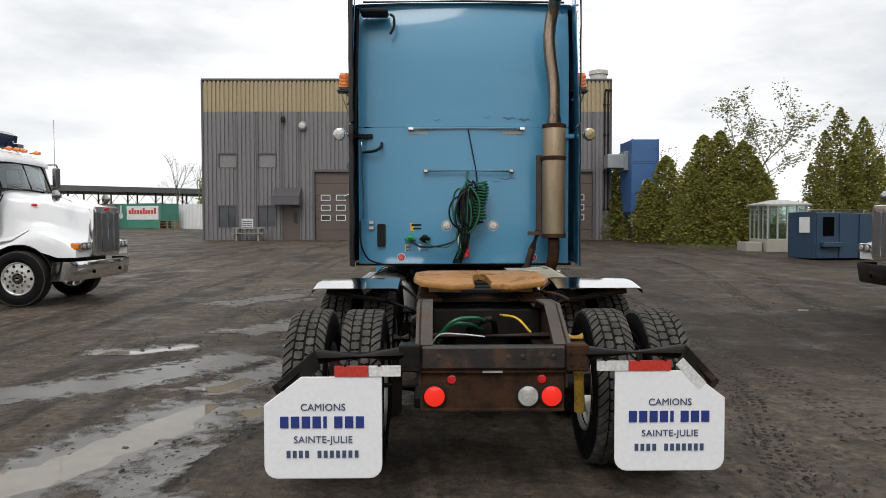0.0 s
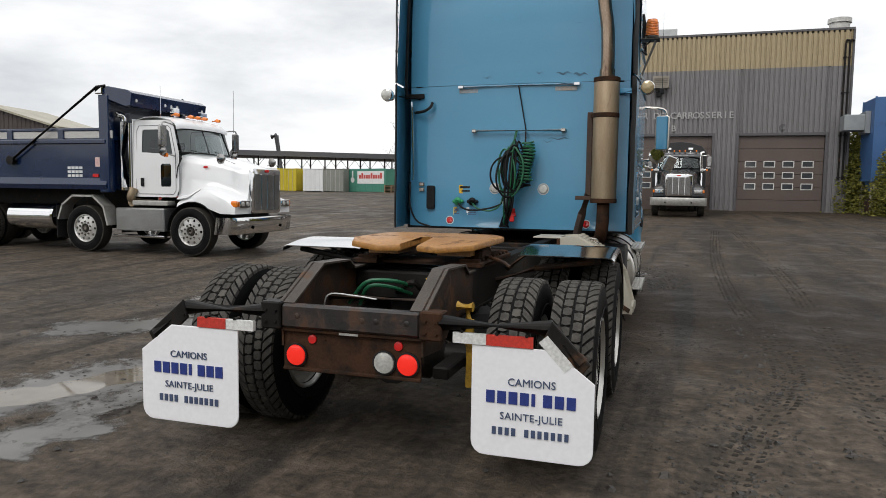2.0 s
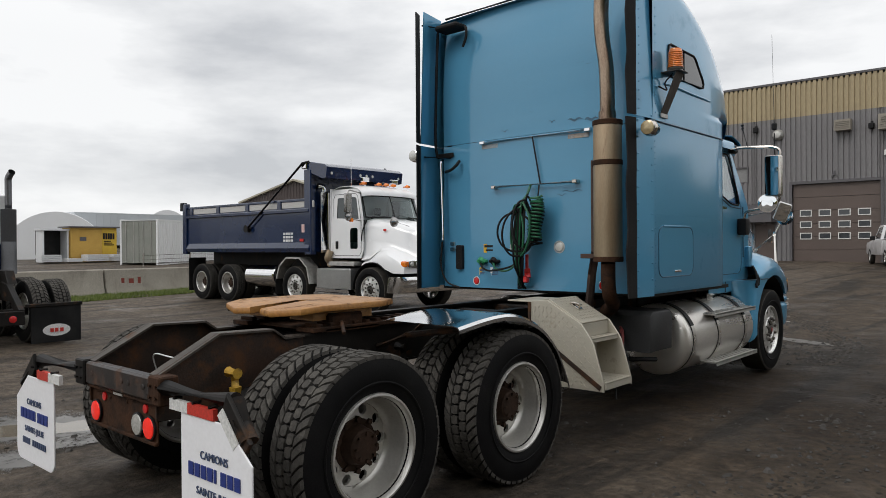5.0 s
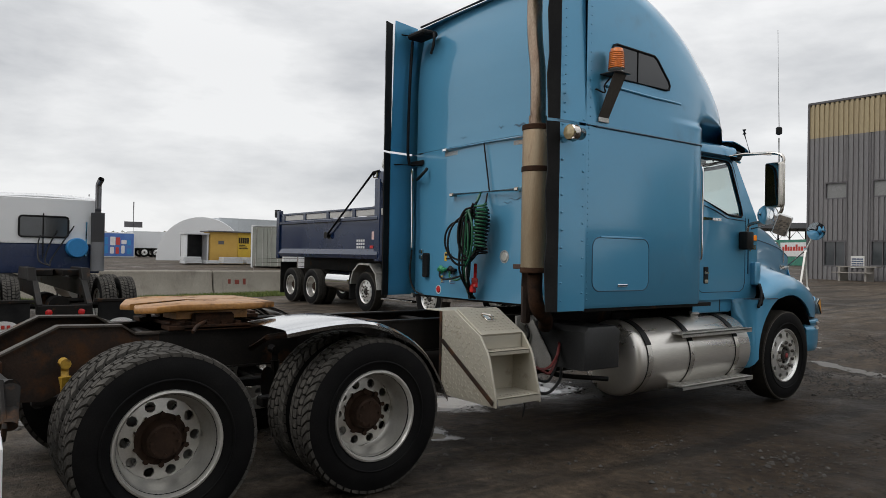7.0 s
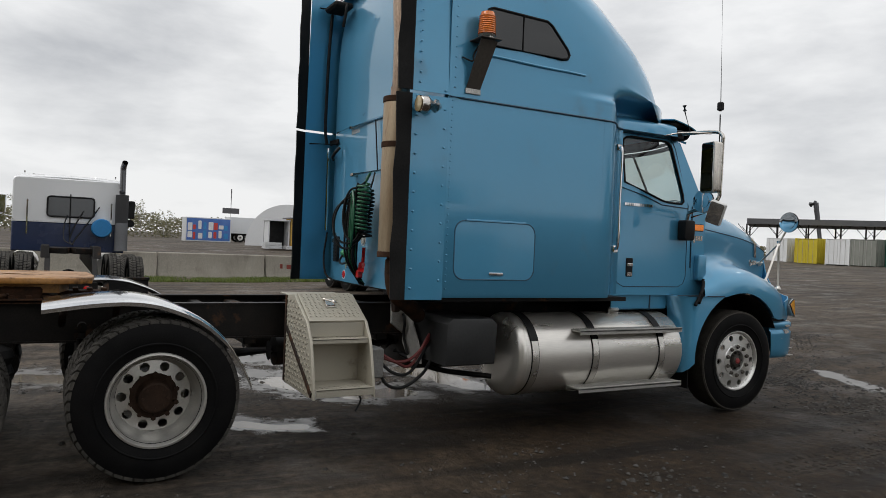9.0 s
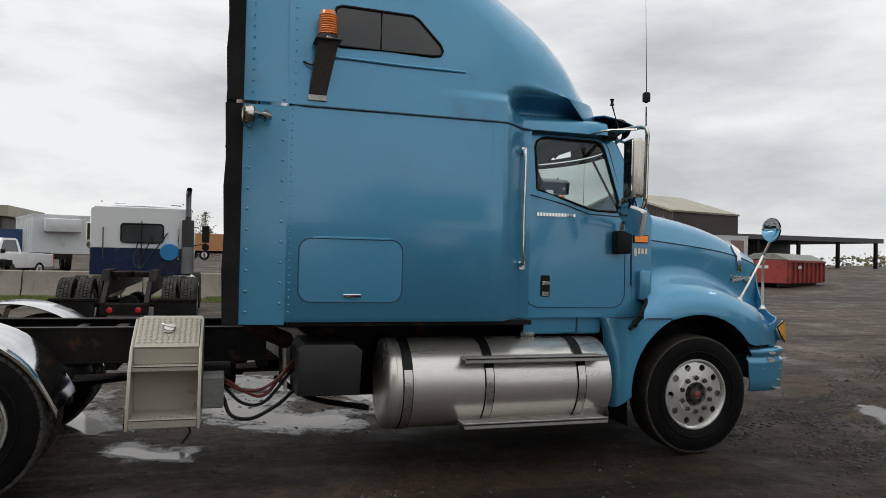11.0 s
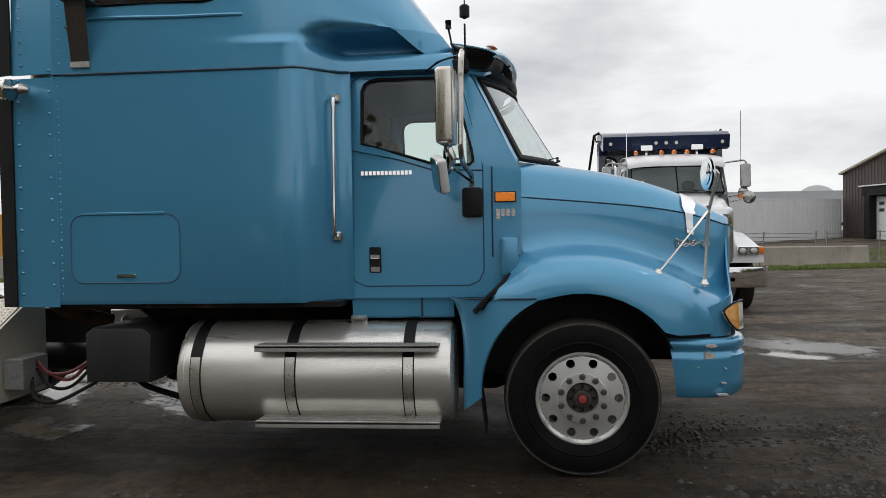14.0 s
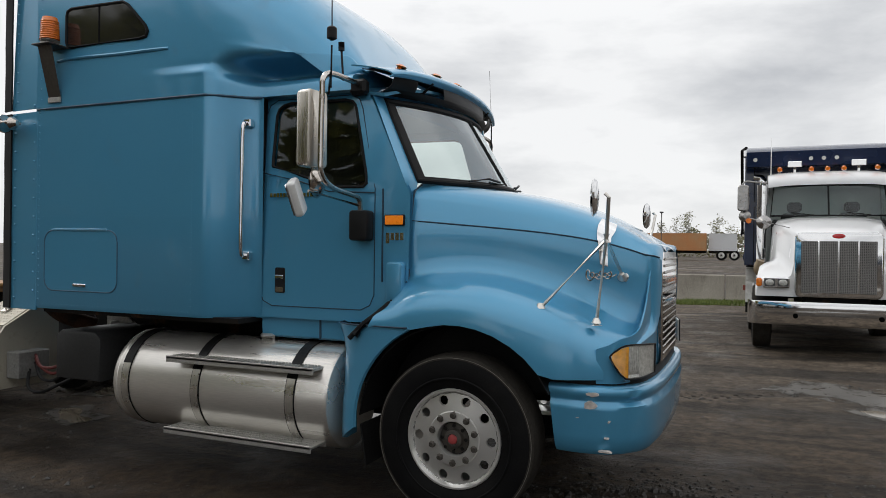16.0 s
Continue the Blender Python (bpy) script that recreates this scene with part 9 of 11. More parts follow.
def pickup(at, paint, label, group=""):
    """A pickup; own axes: y ahead, middle at 0."""
    v = thing("pickup_truck", label, "pickup", at, group)
    W = 0.95
    bm = B()
    prof = [(-2.75, 0.55), (-2.78, 1.10), (-0.55, 1.12), (-0.5, 1.15), (1.0, 1.12), (2.45, 1.02), (2.62, 0.90), (2.66, 0.50), (2.3, 0.45), (-2.6, 0.45)]
    prism(bm, prof, "x", -W, W, 0.05, 2)
    part("body", bm, paint, v)
    bm = B()
    box(bm, -W + 0.10, W - 0.10, -2.68, -0.62, 0.80, 1.16)
    part("bed", bm, mat("dark_bed_liner", (0.05, 0.05, 0.05), 0.8), v)
    bm = B()
    rows = []
    for y, z, w in ((-0.58, 1.12, 0.90), (-0.48, 1.72, 0.76), (-0.35, 1.78, 0.74), (0.35, 1.78, 0.74), (0.5, 1.73, 0.76), (1.02, 1.14, 0.88)):
        rows.append([(-w, y, z), (-w * 0.5, y, z + 0.01), (w * 0.5, y, z + 0.01), (w, y, z)])
    sheet(bm, rows)
    part("cab_shell", bm, paint, v)
    for s in (1, -1):
        bm = B()
        panel(bm, [(-0.58, 1.12), (1.02, 1.12), (0.50, 1.73), (0.35, 1.78), (-0.35, 1.78), (-0.48, 1.72)], [[(-0.40, 1.18), (0.78, 1.18), (0.42, 1.68), (-0.35, 1.70)]], lambda a, b: (s * (0.9 - 0.16 * (b - 1.12) / 0.66), a, b))
        part("cab_side", bm, paint, v)
        bm = B()
        panel(bm, [(-0.40, 1.18), (0.78, 1.18), (0.42, 1.68), (-0.35, 1.70)], [], lambda a, b: (s * (0.89 - 0.16 * (b - 1.12) / 0.66), a, b))
        part("door_glass", bm, PANE, v)
        bm = B()
        box(bm, min(s * 0.80, s * 0.955), max(s * 0.80, s * 0.955), -2.80, -2.70, 0.72, 1.08, 0.01)
        part("tail_lamp", bm, RED, v)
        bm = B()
        box(bm, min(s * 0.9, s * 1.1), max(s * 0.9, s * 1.1), 0.72, 0.80, 1.12, 1.30, 0.02)
        part("door_mirror", bm, BLACK, v)
        bm = B()
        box(bm, min(s * 0.55, s * 0.9), max(s * 0.55, s * 0.9), 2.60, 2.68, 0.72, 0.90, 0.02)
        part("headlamp", bm, LENS, v)
        for y in (-1.75, 1.75):
            wheel(v, s * 0.86, y, 0.37, s, "steer", scale=0.70)
    for y0, z0, y1, z1, nm in ((-0.575, 1.18, -0.495, 1.68, "rear_glass"), (0.97, 1.20, 0.56, 1.69, "windscreen")):
        bm = B()
        d = -0.012 if nm == "rear_glass" else 0.012
        sheet(bm, [[(-0.78, y0 + d, z0 + 0.01), (0.78, y0 + d, z0 + 0.01)], [(-0.66, y1 + d, z1 + 0.01), (0.66, y1 + d, z1 + 0.01)]], 0.006)
        part(nm, bm, PANE, v)
    bm = B()
    box(bm, -0.92, 0.92, -2.92, -2.76, 0.45, 0.62, 0.03)
    part("rear_bumper", bm, CHROME, v)
    bm = B()
    box(bm, -0.92, 0.92, 2.62, 2.76, 0.42, 0.62, 0.03)
    part("front_bumper", bm, CHROME, v)
    bm = B()
    box(bm, -0.52, 0.52, 2.62, 2.69, 0.70, 0.92, 0.02)
    part("grille", bm, BLACK, v)
    bm = B()
    box(bm, -0.78, 0.78, -2.80, -2.775, 0.62, 1.05, 0.01)
    part("tailgate", bm, mat("scuffed_tailgate", (0.55, 0.56, 0.55), 0.5, second=(0.25, 0.27, 0.26), scale=5), v)
    bm = B()
    box(bm, -0.15, 0.15, -2.81, -2.80, 0.66, 0.78)
    part("number_plate", bm, STICKER_W, v)
    return v


pickup(pose(-1.95, 39.6, rise(-2, 39.6) - 0.01, 0, 0, 20), WHITEPAINT, "white pickup with a scuffed tailgate in front of the shop")
pickup(pose(-29.6, -2.0, rise(-29.6, -2), 0, 0, -112), WHITEPAINT, "old white pickup parked behind concrete barriers")

# navy and white tractor without trailer, seen from behind
NAVY2 = mat("navy_cab_paint", (0.016, 0.03, 0.085), 0.25, coat=0.4, fine=150)
bob = thing("semi_truck", "white and navy bobtail tractor with a blue drum on its back", "truck", pose(-8.40, 5.93, 0, 0, 0, 90))
for s in (1, -1):
    bm = B()
    poly = [(0.0, 0.40), (0.0, 0.60), (0.55, 0.98), (0.8, 1.02), (0.95, 0.98), (6.6, 1.0), (6.6, 0.75), (0.4, 0.72)]
    prism(bm, poly, "x", s * 0.34, s * 0.43, 0.006)
    part("frame_rail", bm, STEEL_BLACK, bob)
    for y in (0.75, 2.05):
        wheel(bob, s * 1.10, y, HUB, s, "drive")
        wheel(bob, s * 0.76, y, HUB, -s, "drive", hub=False)
    wheel(bob, s * 1.03, 6.3, HUB, s, "steer")
    bm = B()
    box(bm, min(s * 0.52, s * 1.28), max(s * 0.52, s * 1.28), 0.02, 0.04, 0.04, 0.64, 0.005)
    fl = part("mud_flap", bm, RUBBER, bob, "black mud flap with a white oval")
    bm = B()
    lathe(bm, [(0.012, 0.14), (0.008, 0.14), (0.006, 0.0)], "y", (0, 0, 0), 24)
    bm.transform(Matrix.Translation((s * 0.9, 0.008, 0.24)) @ Matrix.Diagonal((1.5, 1, 0.7, 1)))
    part("oval_mark", bm, STICKER_W, fl)
    bm = B()
    for dx, w in ((-0.10, 0.05), (-0.03, 0.05), (0.05, 0.05)):
        box(bm, s * 0.9 + dx, s * 0.9 + dx + w, 0.002, 0.014, 0.21, 0.27)
    pieces("oval_print", bm, REDTAPE, fl)
    bm = B()
    box(bm, min(s * 0.45, s * 1.3), max(s * 0.45, s * 1.3), 0.0, 0.06, 0.62, 0.68, 0.01)
    part("flap_arm", bm, STEEL_BLACK, bob)
bm = B()
box(bm, -0.42, 0.42, -0.02, 0.08, 0.36, 0.58, 0.01)
part("rear_crossmember", bm, STEEL_BLACK, bob)
for xx in (-0.25, 0.25):
    bm = B()
    disc(bm, (xx, -0.02, 0.46), (0, -1, 0), 0.055, 0.012, 16)
    part("tail_lamp", bm, RED, bob)
bm = B()
prism(bm, [(-0.45, 0.95), (-0.45, 1.75), (0.0, 1.85), (0.45, 1.75), (0.45, 0.95), (0.08, 0.85), (0, 1.3), (-0.08, 0.85)], "z", 1.05, 1.16, 0.01)
part("fifth_wheel", bm, STEEL_BLACK, bob)
def lowered(name, bm, *rest):
    """Cab parts of the bobtail sit low over its frame."""
    bm.transform(Matrix.Translation((0, 0, -0.16)))
    return part(name, bm, *rest)


for z0, z1, m_, nm in ((1.20, 1.80, NAVY2, "lower_cab"), (1.80, 2.72, WHITEPAINT, "upper_cab")):
    bm = B()
    prism(bm, round_rect(-1.05, 1.05, z0, z1, 0.02 if z1 < 2 else 0.10, 4), "y", 2.62, 4.9, 0.02)
    lowered(nm, bm, m_, bob)
bm = B()
rows = []
for y, z in ((2.66, 2.70), (2.9, 2.76), (4.4, 2.78), (4.85, 2.70)):
    rows.append([(x, y, z + 0.05 * (1 - (x / 1.05) ** 2)) for x in (-1.0, -0.5, 0, 0.5, 1.0)])
sheet(bm, rows, 0.02)
lowered("cab_roof", bm, WHITEPAINT, bob)
bm = B()
box(bm, -0.55, 0.40, 4.9, 6.7, 1.2, 1.95, 0.08, 2)
lowered("hood", bm, NAVY2, bob)
bm = B()
box(bm, -1.05, 1.05, 2.612, 2.62, 1.80, 1.83)
lowered("pinstripe", bm, STICKER_W, bob)
bm = B()
prism(bm, round_rect(-0.42, 0.45, 1.93, 2.34, 0.06), "y", 2.60, 2.63, 0.004)
rw = lowered("rear_window", bm, PANE, bob)
bm = B()
lp = round_rect(-0.42, 0.45, 1.93, 2.34, 0.06)
tube(bm, [(a, 2.60, b) for a, b in lp + lp[:1]], 0.02, 6, False)
tube(bm, [(0.0, 2.59, 1.5), (0.0, 2.59, 2.40)], 0.012, 6)
lowered("window_seal", bm, BLACK, rw)
bm = B()
lathe(bm, [(2.62, 0.20), (2.45, 0.20), (2.42, 0.18), (2.42, 0.0)], "y", (0.60, 0, 1.72), 24)
lowered("blue_drum", bm, mat("bright_blue_plastic", (0.03, 0.24, 0.55), 0.4), bob, "bright blue plastic drum")
bm = B()
tube(bm, [(0.98, 2.50, 1.25), (0.98, 2.50, 2.45)], 0.13, 18)
lowered("muffler", bm, mat("dull_grey_muffler", (0.14, 0.14, 0.145), 0.45, 0.6), bob)
bm = B()
tube(bm, bend([(0.98, 2.50, 2.45), (0.98, 2.50, 2.9), (0.98, 2.48, 3.04), (1.0, 2.36, 3.14)]), 0.06, 14, False)
lowered("exhaust_pipe", bm, mat("grey_pipe", (0.20, 0.20, 0.21), 0.35, 0.8), bob)
for s in (1, -1):
    bm = B()
    tube(bm, [(s * 1.05, 4.3, 2.35), (s * 1.32, 4.35, 2.4), (s * 1.32, 4.35, 1.95), (s * 1.05, 4.3, 1.9)], 0.015, 6)
    box(bm, s * 1.32 - 0.09, s * 1.32 + 0.09, 4.30, 4.38, 1.98, 2.40, 0.02)
    tube(bm, [(s * 1.32, 4.34, 1.86), (s * 1.32, 4.40, 1.86)], 0.09, 14)
    lowered("door_mirror", bm, BLACK if s > 0 else CHROME, bob)
    bm = B()
    tube(bm, [(s * 0.85, 2.75, 2.78), (s * 0.85, 2.75, 2.84)], 0.012, 6)
    box(bm, s * 0.62 - 0.12, s * 0.62 + 0.12, 3.9, 4.0, 2.80, 2.88, 0.015)
    lowered("roof_lamp", bm, CHROME, bob)
    bm = B()
    tube(bm, [(s * 0.78, 2.58, 1.55), (s * 0.78, 2.56, 2.25), (s * 0.78, 2.62, 2.26)], 0.014, 6)
    lowered("grab_handle", bm, CHROME, bob)
    bm = B()
    tube(bm, [(s * 0.86, 3.2, 0.72), (s * 0.86, 5.0, 0.72)], 0.30, 24)
    part("fuel_tank", bm, ALU, bob)
bm = B()
for k in range(3):
    tube(bm, bend([(0.55 - k * 0.3, 2.58, 2.0 - 0.1 * k), (0.3 - k * 0.2, 2.5, 1.6), (0.1 - k * 0.1, 2.3, 1.3), (0.05, 2.0, 1.2)]), 0.014, 6)
pieces("air_hose", bm, BLACK, bob)
for yy in (0.75, 2.05):
    bm = B()
    tube(bm, [(-1.0, yy, 0.52), (1.0, yy, 0.52)], 0.09, 10)
    tube(bm, [(0, yy - 0.2, 0.52), (0, yy + 0.2, 0.52)], 0.18, 12)
    part("axle", bm, STEEL_BLACK, bob)

for k in range(5):
    bm = B()
    tube(bm, [(-0.6 + k * 0.3, 4.6, 2.60), (-0.6 + k * 0.3, 4.6, 2.66), (-0.6 + k * 0.3, 4.6, 2.69)], [0.05, 0.045, 0.02], 10)
    part("clearance_lamp", bm, AMBER, bob, "small amber roof lamp")
for s in (1, -1):
    bm = B()
    prism(bm, [(0.55, 0.98), (0.70, 1.20), (1.75, 1.20), (1.95, 0.98)], "x", s * 0.36, s * 0.50, 0.01)
    part("slider_bracket", bm, STEEL_BLACK, bob)

# green refuse truck, black tractor, yellow generator and box trucks behind the barrier
GREENPAINT = mat("green_body_paint", (0.01, 0.085, 0.05), 0.4, second=(0.008, 0.07, 0.042), scale=2)
zz = rise(-30, 0)
gt = thing("refuse_truck", "green refuse truck with a white side sign", "truck", pose(-30.6, -7.3, zz, 0, 0, 0))
bm = B()
prism(bm, [(-3.0, 0.95), (1.9, 0.95), (2.0, 1.6), (1.85, 2.55), (1.6, 2.72), (-2.0, 2.72), (-2.7, 2.35), (-3.0, 1.6)], "x", -1.2, 1.2, 0.06, 2)
part("body", bm, GREENPAINT, gt)
for yy in (-1.9, -0.6, 0.9):
    bm = B()
    box(bm, 1.2, 1.25, yy - 0.04, yy + 0.04, 1.0, 2.6)
    part("body_rib", bm, GREENPAINT, gt)
bm = B()
box(bm, 1.25, 1.28, -0.45, 1.15, 1.35, 2.25)
sg = part("side_sign", bm, STICKER_W, gt, "white sign")
bm = B()
for y0, z0, y1, z1 in ((-0.3, 1.42, 0.25, 1.65), (0.45, 1.5, 1.0, 1.62), (-0.2, 1.85, 0.9, 1.93)):
    box(bm, 1.278, 1.29, y0, y1, z0, z1)
pieces("sign_print", bm, INK_GREY, sg)
for yy in (-2.0, -0.7, 3.3):
    for s in (1, -1):
        wheel(gt, s * 1.0, yy, HUB, s, "steer")
bm = B()
box(bm, -0.45, 0.45, -3.2, 3.6, 0.7, 0.98)
part("frame", bm, STEEL_BLACK, gt)
bm = B()
prism(bm, [(2.2, 0.9), (3.9, 0.9), (3.9, 1.9), (3.4, 2.6), (2.2, 2.6)], "x", -1.1, 1.1, 0.05, 2)
part("cab", bm, GREENPAINT, gt)

blk = thing("semi_truck", "black tractor with chrome stacks behind the barriers", "truck", pose(-25.4, -7.2, rise(-25.4, -7), 0, 0, 176))
conv_front(blk, CHARCOAL, CHROME)
chassis(blk, -7.0, -0.3, (-6.4, -5.1))
gen = thing("generator", "yellow generator container with louvred side", "generator", pose(-25.6, -10.4, rise(-25.6, -10)))
GENYEL = mat("generator_yellow", (0.62, 0.30, 0.03), 0.45, second=(0.52, 0.25, 0.03), scale=2)
bm = B()
box(bm, -1.1, 1.1, -2.0, 2.3, 0.45, 2.55, 0.04)
part("housing", bm, GENYEL, gen)
for k in range(3):
    for i in range(7):
        bm = B()
        box(bm, 1.1, 1.14, 1.4 - k * 1.0, 2.15 - k * 1.0, 0.75 + i * 0.12, 0.81 + i * 0.12)
        part("louvre", bm, GENYEL, gen)
bm = B()
box(bm, -1.0, 1.0, -1.9, 2.2, 0, 0.45)
part("skid", bm, STEEL_BLACK, gen)


def box_truck(at, w, l, h, m, label):
    v = thing("box_trailer", label, "trailer", at)
    bm = B()
    box(bm, -w / 2, w / 2, -l / 2, l / 2, 0.95, h, 0.03)
    for z in (0.97, h - 0.08):
        box(bm, -w / 2 - 0.015, w / 2 + 0.015, -l / 2 - 0.015, l / 2 + 0.015, z, z + 0.08)
    part("box", bm, m, v)
    n = max(2, int(l / 0.6))
    for s in (1, -1):
        for i in range(1, n):
            bm = B()
            yy = -l / 2 + l * i / n
            box(bm, min(s * w / 2, s * (w / 2 + 0.015)), max(s * w / 2, s * (w / 2 + 0.015)), yy - 0.02, yy + 0.02, 1.05, h - 0.08)
            part("wall_post", bm, m, v)
    for s in (1, -1):
        for yy in (-l / 2 + 1.2, -l / 2 + 2.4):
            wheel(v, s * 0.95, yy, HUB, s, "steer")
    bm = B()
    box(bm, -0.5, 0.5, -l / 2, l / 2, 0.7, 0.95)
    part("frame", bm, STEEL_BLACK, v)
    return v


PALEBOX = mat("pale_trailer_skin", (0.66, 0.67, 0.68), 0.4, second=(0.58, 0.59, 0.60), scale=1.0, dirt=(0.35, 0.33, 0.30), dirt_at=(0.62, 0.85), dirt_scale=1.0)
bv = box_truck(pose(-35.5, -1.0, rise(-35, -1), 0, 0, -70), 2.5, 6.5, 2.85, PALEBOX, "white refrigerated box body behind the barriers")
bm = B()
box(bm, -0.8, 0.8, 3.25, 3.75, 2.0, 2.65, 0.08, 2)
for xx in (-0.4, 0.4):
    disc(bm, (xx, 3.75, 2.33), (0, 1, 0), 0.2, 0.03, 16)
part("cooling_unit", bm, PALEBOX, bv)
box_truck(pose(-37.5, -3.9, rise(-37, -1), 0, 0, -75), 2.5, 5.0, 2.1, mat("blue_box_skin", (0.02, 0.06, 0.17), 0.4), "blue box body in the rear of the yard")

# ---- barriers ----
def barrier(at, label, l=3.6, group="concrete barriers"):
    bm = B()
    prism(bm, [(-0.30, 0), (0.30, 0), (0.30, 0.10), (0.17, 0.30), (0.11, 0.84), (0.08, 0.87), (-0.08, 0.87), (-0.11, 0.84), (-0.17, 0.30), (-0.30, 0.10)], "y", -l / 2 + 0.015, l / 2 - 0.015, 0.012)
    return solo("concrete_barrier", bm, CONCRETE, label, "barrier", group, at=at)


rb = random.Random(21)
for k in range(12):
    y = -18.4 + k * 3.62
    barrier(pose(-19.8 + rb.uniform(-0.04, 0.04), y, -0.01, 0, 0, rb.uniform(-0.8, 0.8)), "weathered concrete road barrier on grass verge")
barrier(pose(-20.6, 27.6, 0.0, 0, 0, 52), "weathered concrete road barrier set askew")
for dx, dy, w, h in ((0, 12.9, 0.10, 0.20), (0, 13.15, 0.16, 0.18), (0, 13.45, 0.10, 0.22)):
    bm = B()
    box(bm, -19.61, -19.60 + 0.006, dy, dy + w, 0.36, 0.36 + h)
    bm.transform(Matrix())
    solo("paint_mark", bm, mat("faded_red_spray", (0.28, 0.06, 0.045), 0.8), "faded red spray mark on a concrete barrier", "paint mark", "spray marks")
for k in range(2):
    fence = thing("wire_fence", "low wire fence on posts behind the barrier", "fence", pose(-22.5, 18 + k * 8, 0), "wire fences behind the barrier", own=False)
    for i in range(5):
        bm = B()
        tube(bm, [(-22.5, 15 + k * 8 + i * 1.9, 0), (-22.5, 15 + k * 8 + i * 1.9 + 0.05, 1.35)], 0.035, 6)
        part("post", bm, WOODGREY, fence)
    for z in (0.95, 1.12, 1.28):
        bm = B()
        tube(bm, bend([(-22.5, 15 + k * 8 + i * 1.9, z + (0.02 if i % 2 else -0.03)) for i in range(5)], 3), 0.008, 5)
        part("wire", bm, RUST, fence)

# ---- buildings and containers in the rear yard ----
SHEDYEL = mat("yellow_shed_paint", (0.60, 0.40, 0.03), 0.6, second=(0.50, 0.30, 0.04), scale=2)
z4 = rise(-44, 22)
sh = thing("yellow_shed", "yellow site shed with black lettering blocks and flat roof", "shed", pose(-44.4, 21.6, z4), own=False)
bm = B()
box(bm, -45.4, -44.0, 20.65, 22.6, z4, z4 + 2.2, 0.02)
part("shed_wall", bm, mat("dull_orange_panel", (0.55, 0.34, 0.07), 0.7, second=(0.46, 0.27, 0.06), scale=2), sh)
bm = B()
box(bm, -45.4, -43.98, 22.6, 23.55, z4, z4 + 2.2, 0.01)
part("shed_side", bm, SHEDYEL, sh)
bm = B()
box(bm, -45.6, -43.7, 20.45, 23.75, z4 + 2.2, z4 + 2.28)
part("shed_roof", bm, DOORTRIM, sh)
bm = B()
for i in range(5):
    box(bm, -43.975, -43.96, 22.65 + i * 0.155, 22.77 + i * 0.155, z4 + 1.45, z4 + 1.85)
for i in range(3):
    box(bm, -43.975, -43.96, 22.70, 23.35 - i * 0.1, z4 + 1.05 + i * 0.12, z4 + 1.11 + i * 0.12)
pieces("lettering_block", bm, BLACK, sh)
bm = B()
box(bm, -43.995, -43.97, 21.2, 21.6, z4 + 1.35, z4 + 1.6)
part("name_plate", bm, DOORTRIM, sh)
sw_ = thing("white_shed", "white open-fronted shed with dark inside", "shed", pose(-46, 19.4, z4), own=False)
for q in ((-45.3, -44.2, 19.05, 19.15, 0, 2.0), (-45.3, -44.2, 20.5, 20.6, 0, 2.0), (-45.4, -44.1, 18.95, 20.62, 2.0, 2.1)):
    bm = B()
    box(bm, q[0], q[1], q[2], q[3], z4 + q[4], z4 + q[5])
    part("shed_panel", bm, PALEBOX, sw_)
bm = B()
box(bm, -45.4, -45.3, 19.05, 20.6, z4, z4 + 2.0)
part("shed_back", bm, BLACK, sw_)


def container(at, l, m, label, h=2.6, w=2.44, doors=None, group="shipping containers"):
    """A corrugated container; own axes: y along its length, door end at +y."""
    v = thing("shipping_container", label, "container", at, group)
    for s in (1, -1):
        bm = B()
        pts, y = [], -l / 2 + 0.1
        while y < l / 2 - 0.1:
            for dy, dx in ((0, 0), (0.10, 0), (0.14, -0.035), (0.24, -0.035), (0.28, 0)):
                pts.append((s * (w / 2 + dx), y + dy))
            y += 0.28
        lo = [bm.verts.new((*p, 0.15)) for p in pts]
        hi = [bm.verts.new((*p, h - 0.1)) for p in pts]
        for i in range(len(pts) - 1):
            bm.faces.new((lo[i], lo[i + 1], hi[i + 1], hi[i]))
        part("side_wall", bm, m, v, smooth=0)
    bm = B()
    for x in (-w / 2, w / 2 - 0.1):
        for y in (-l / 2, l / 2 - 0.1):
            box(bm, x, x + 0.1, y, y + 0.1, 0, h)
        for z in (0, h - 0.1):
            box(bm, x, x + 0.1, -l / 2 + 0.1, l / 2 - 0.1, z, z + 0.12)
    box(bm, -w / 2 + 0.1, w / 2 - 0.1, -l / 2, l / 2, h - 0.06, h - 0.01)
    box(bm, -w / 2 + 0.1, w / 2 - 0.1, -l / 2 + 0.02, -l / 2 + 0.07, 0, h - 0.06)
    part("frame", bm, m, v)
    for x0 in (-w / 2 + 0.1, 0.01):
        bm = B()
        box(bm, x0, x0 + w / 2 - 0.11, l / 2 - 0.07, l / 2 - 0.02, 0.12, h - 0.1, 0.01)
        d_ = part("door", bm, doors or m, v)
        for k in (0.3, 0.75):
            bm = B()
            xx = x0 + (w / 2 - 0.11) * k
            tube(bm, [(xx, l / 2, 0.1), (xx, l / 2, h - 0.1)], 0.018, 6)
            part("lock_bar", bm, ALU_DULL, d_)
    return v


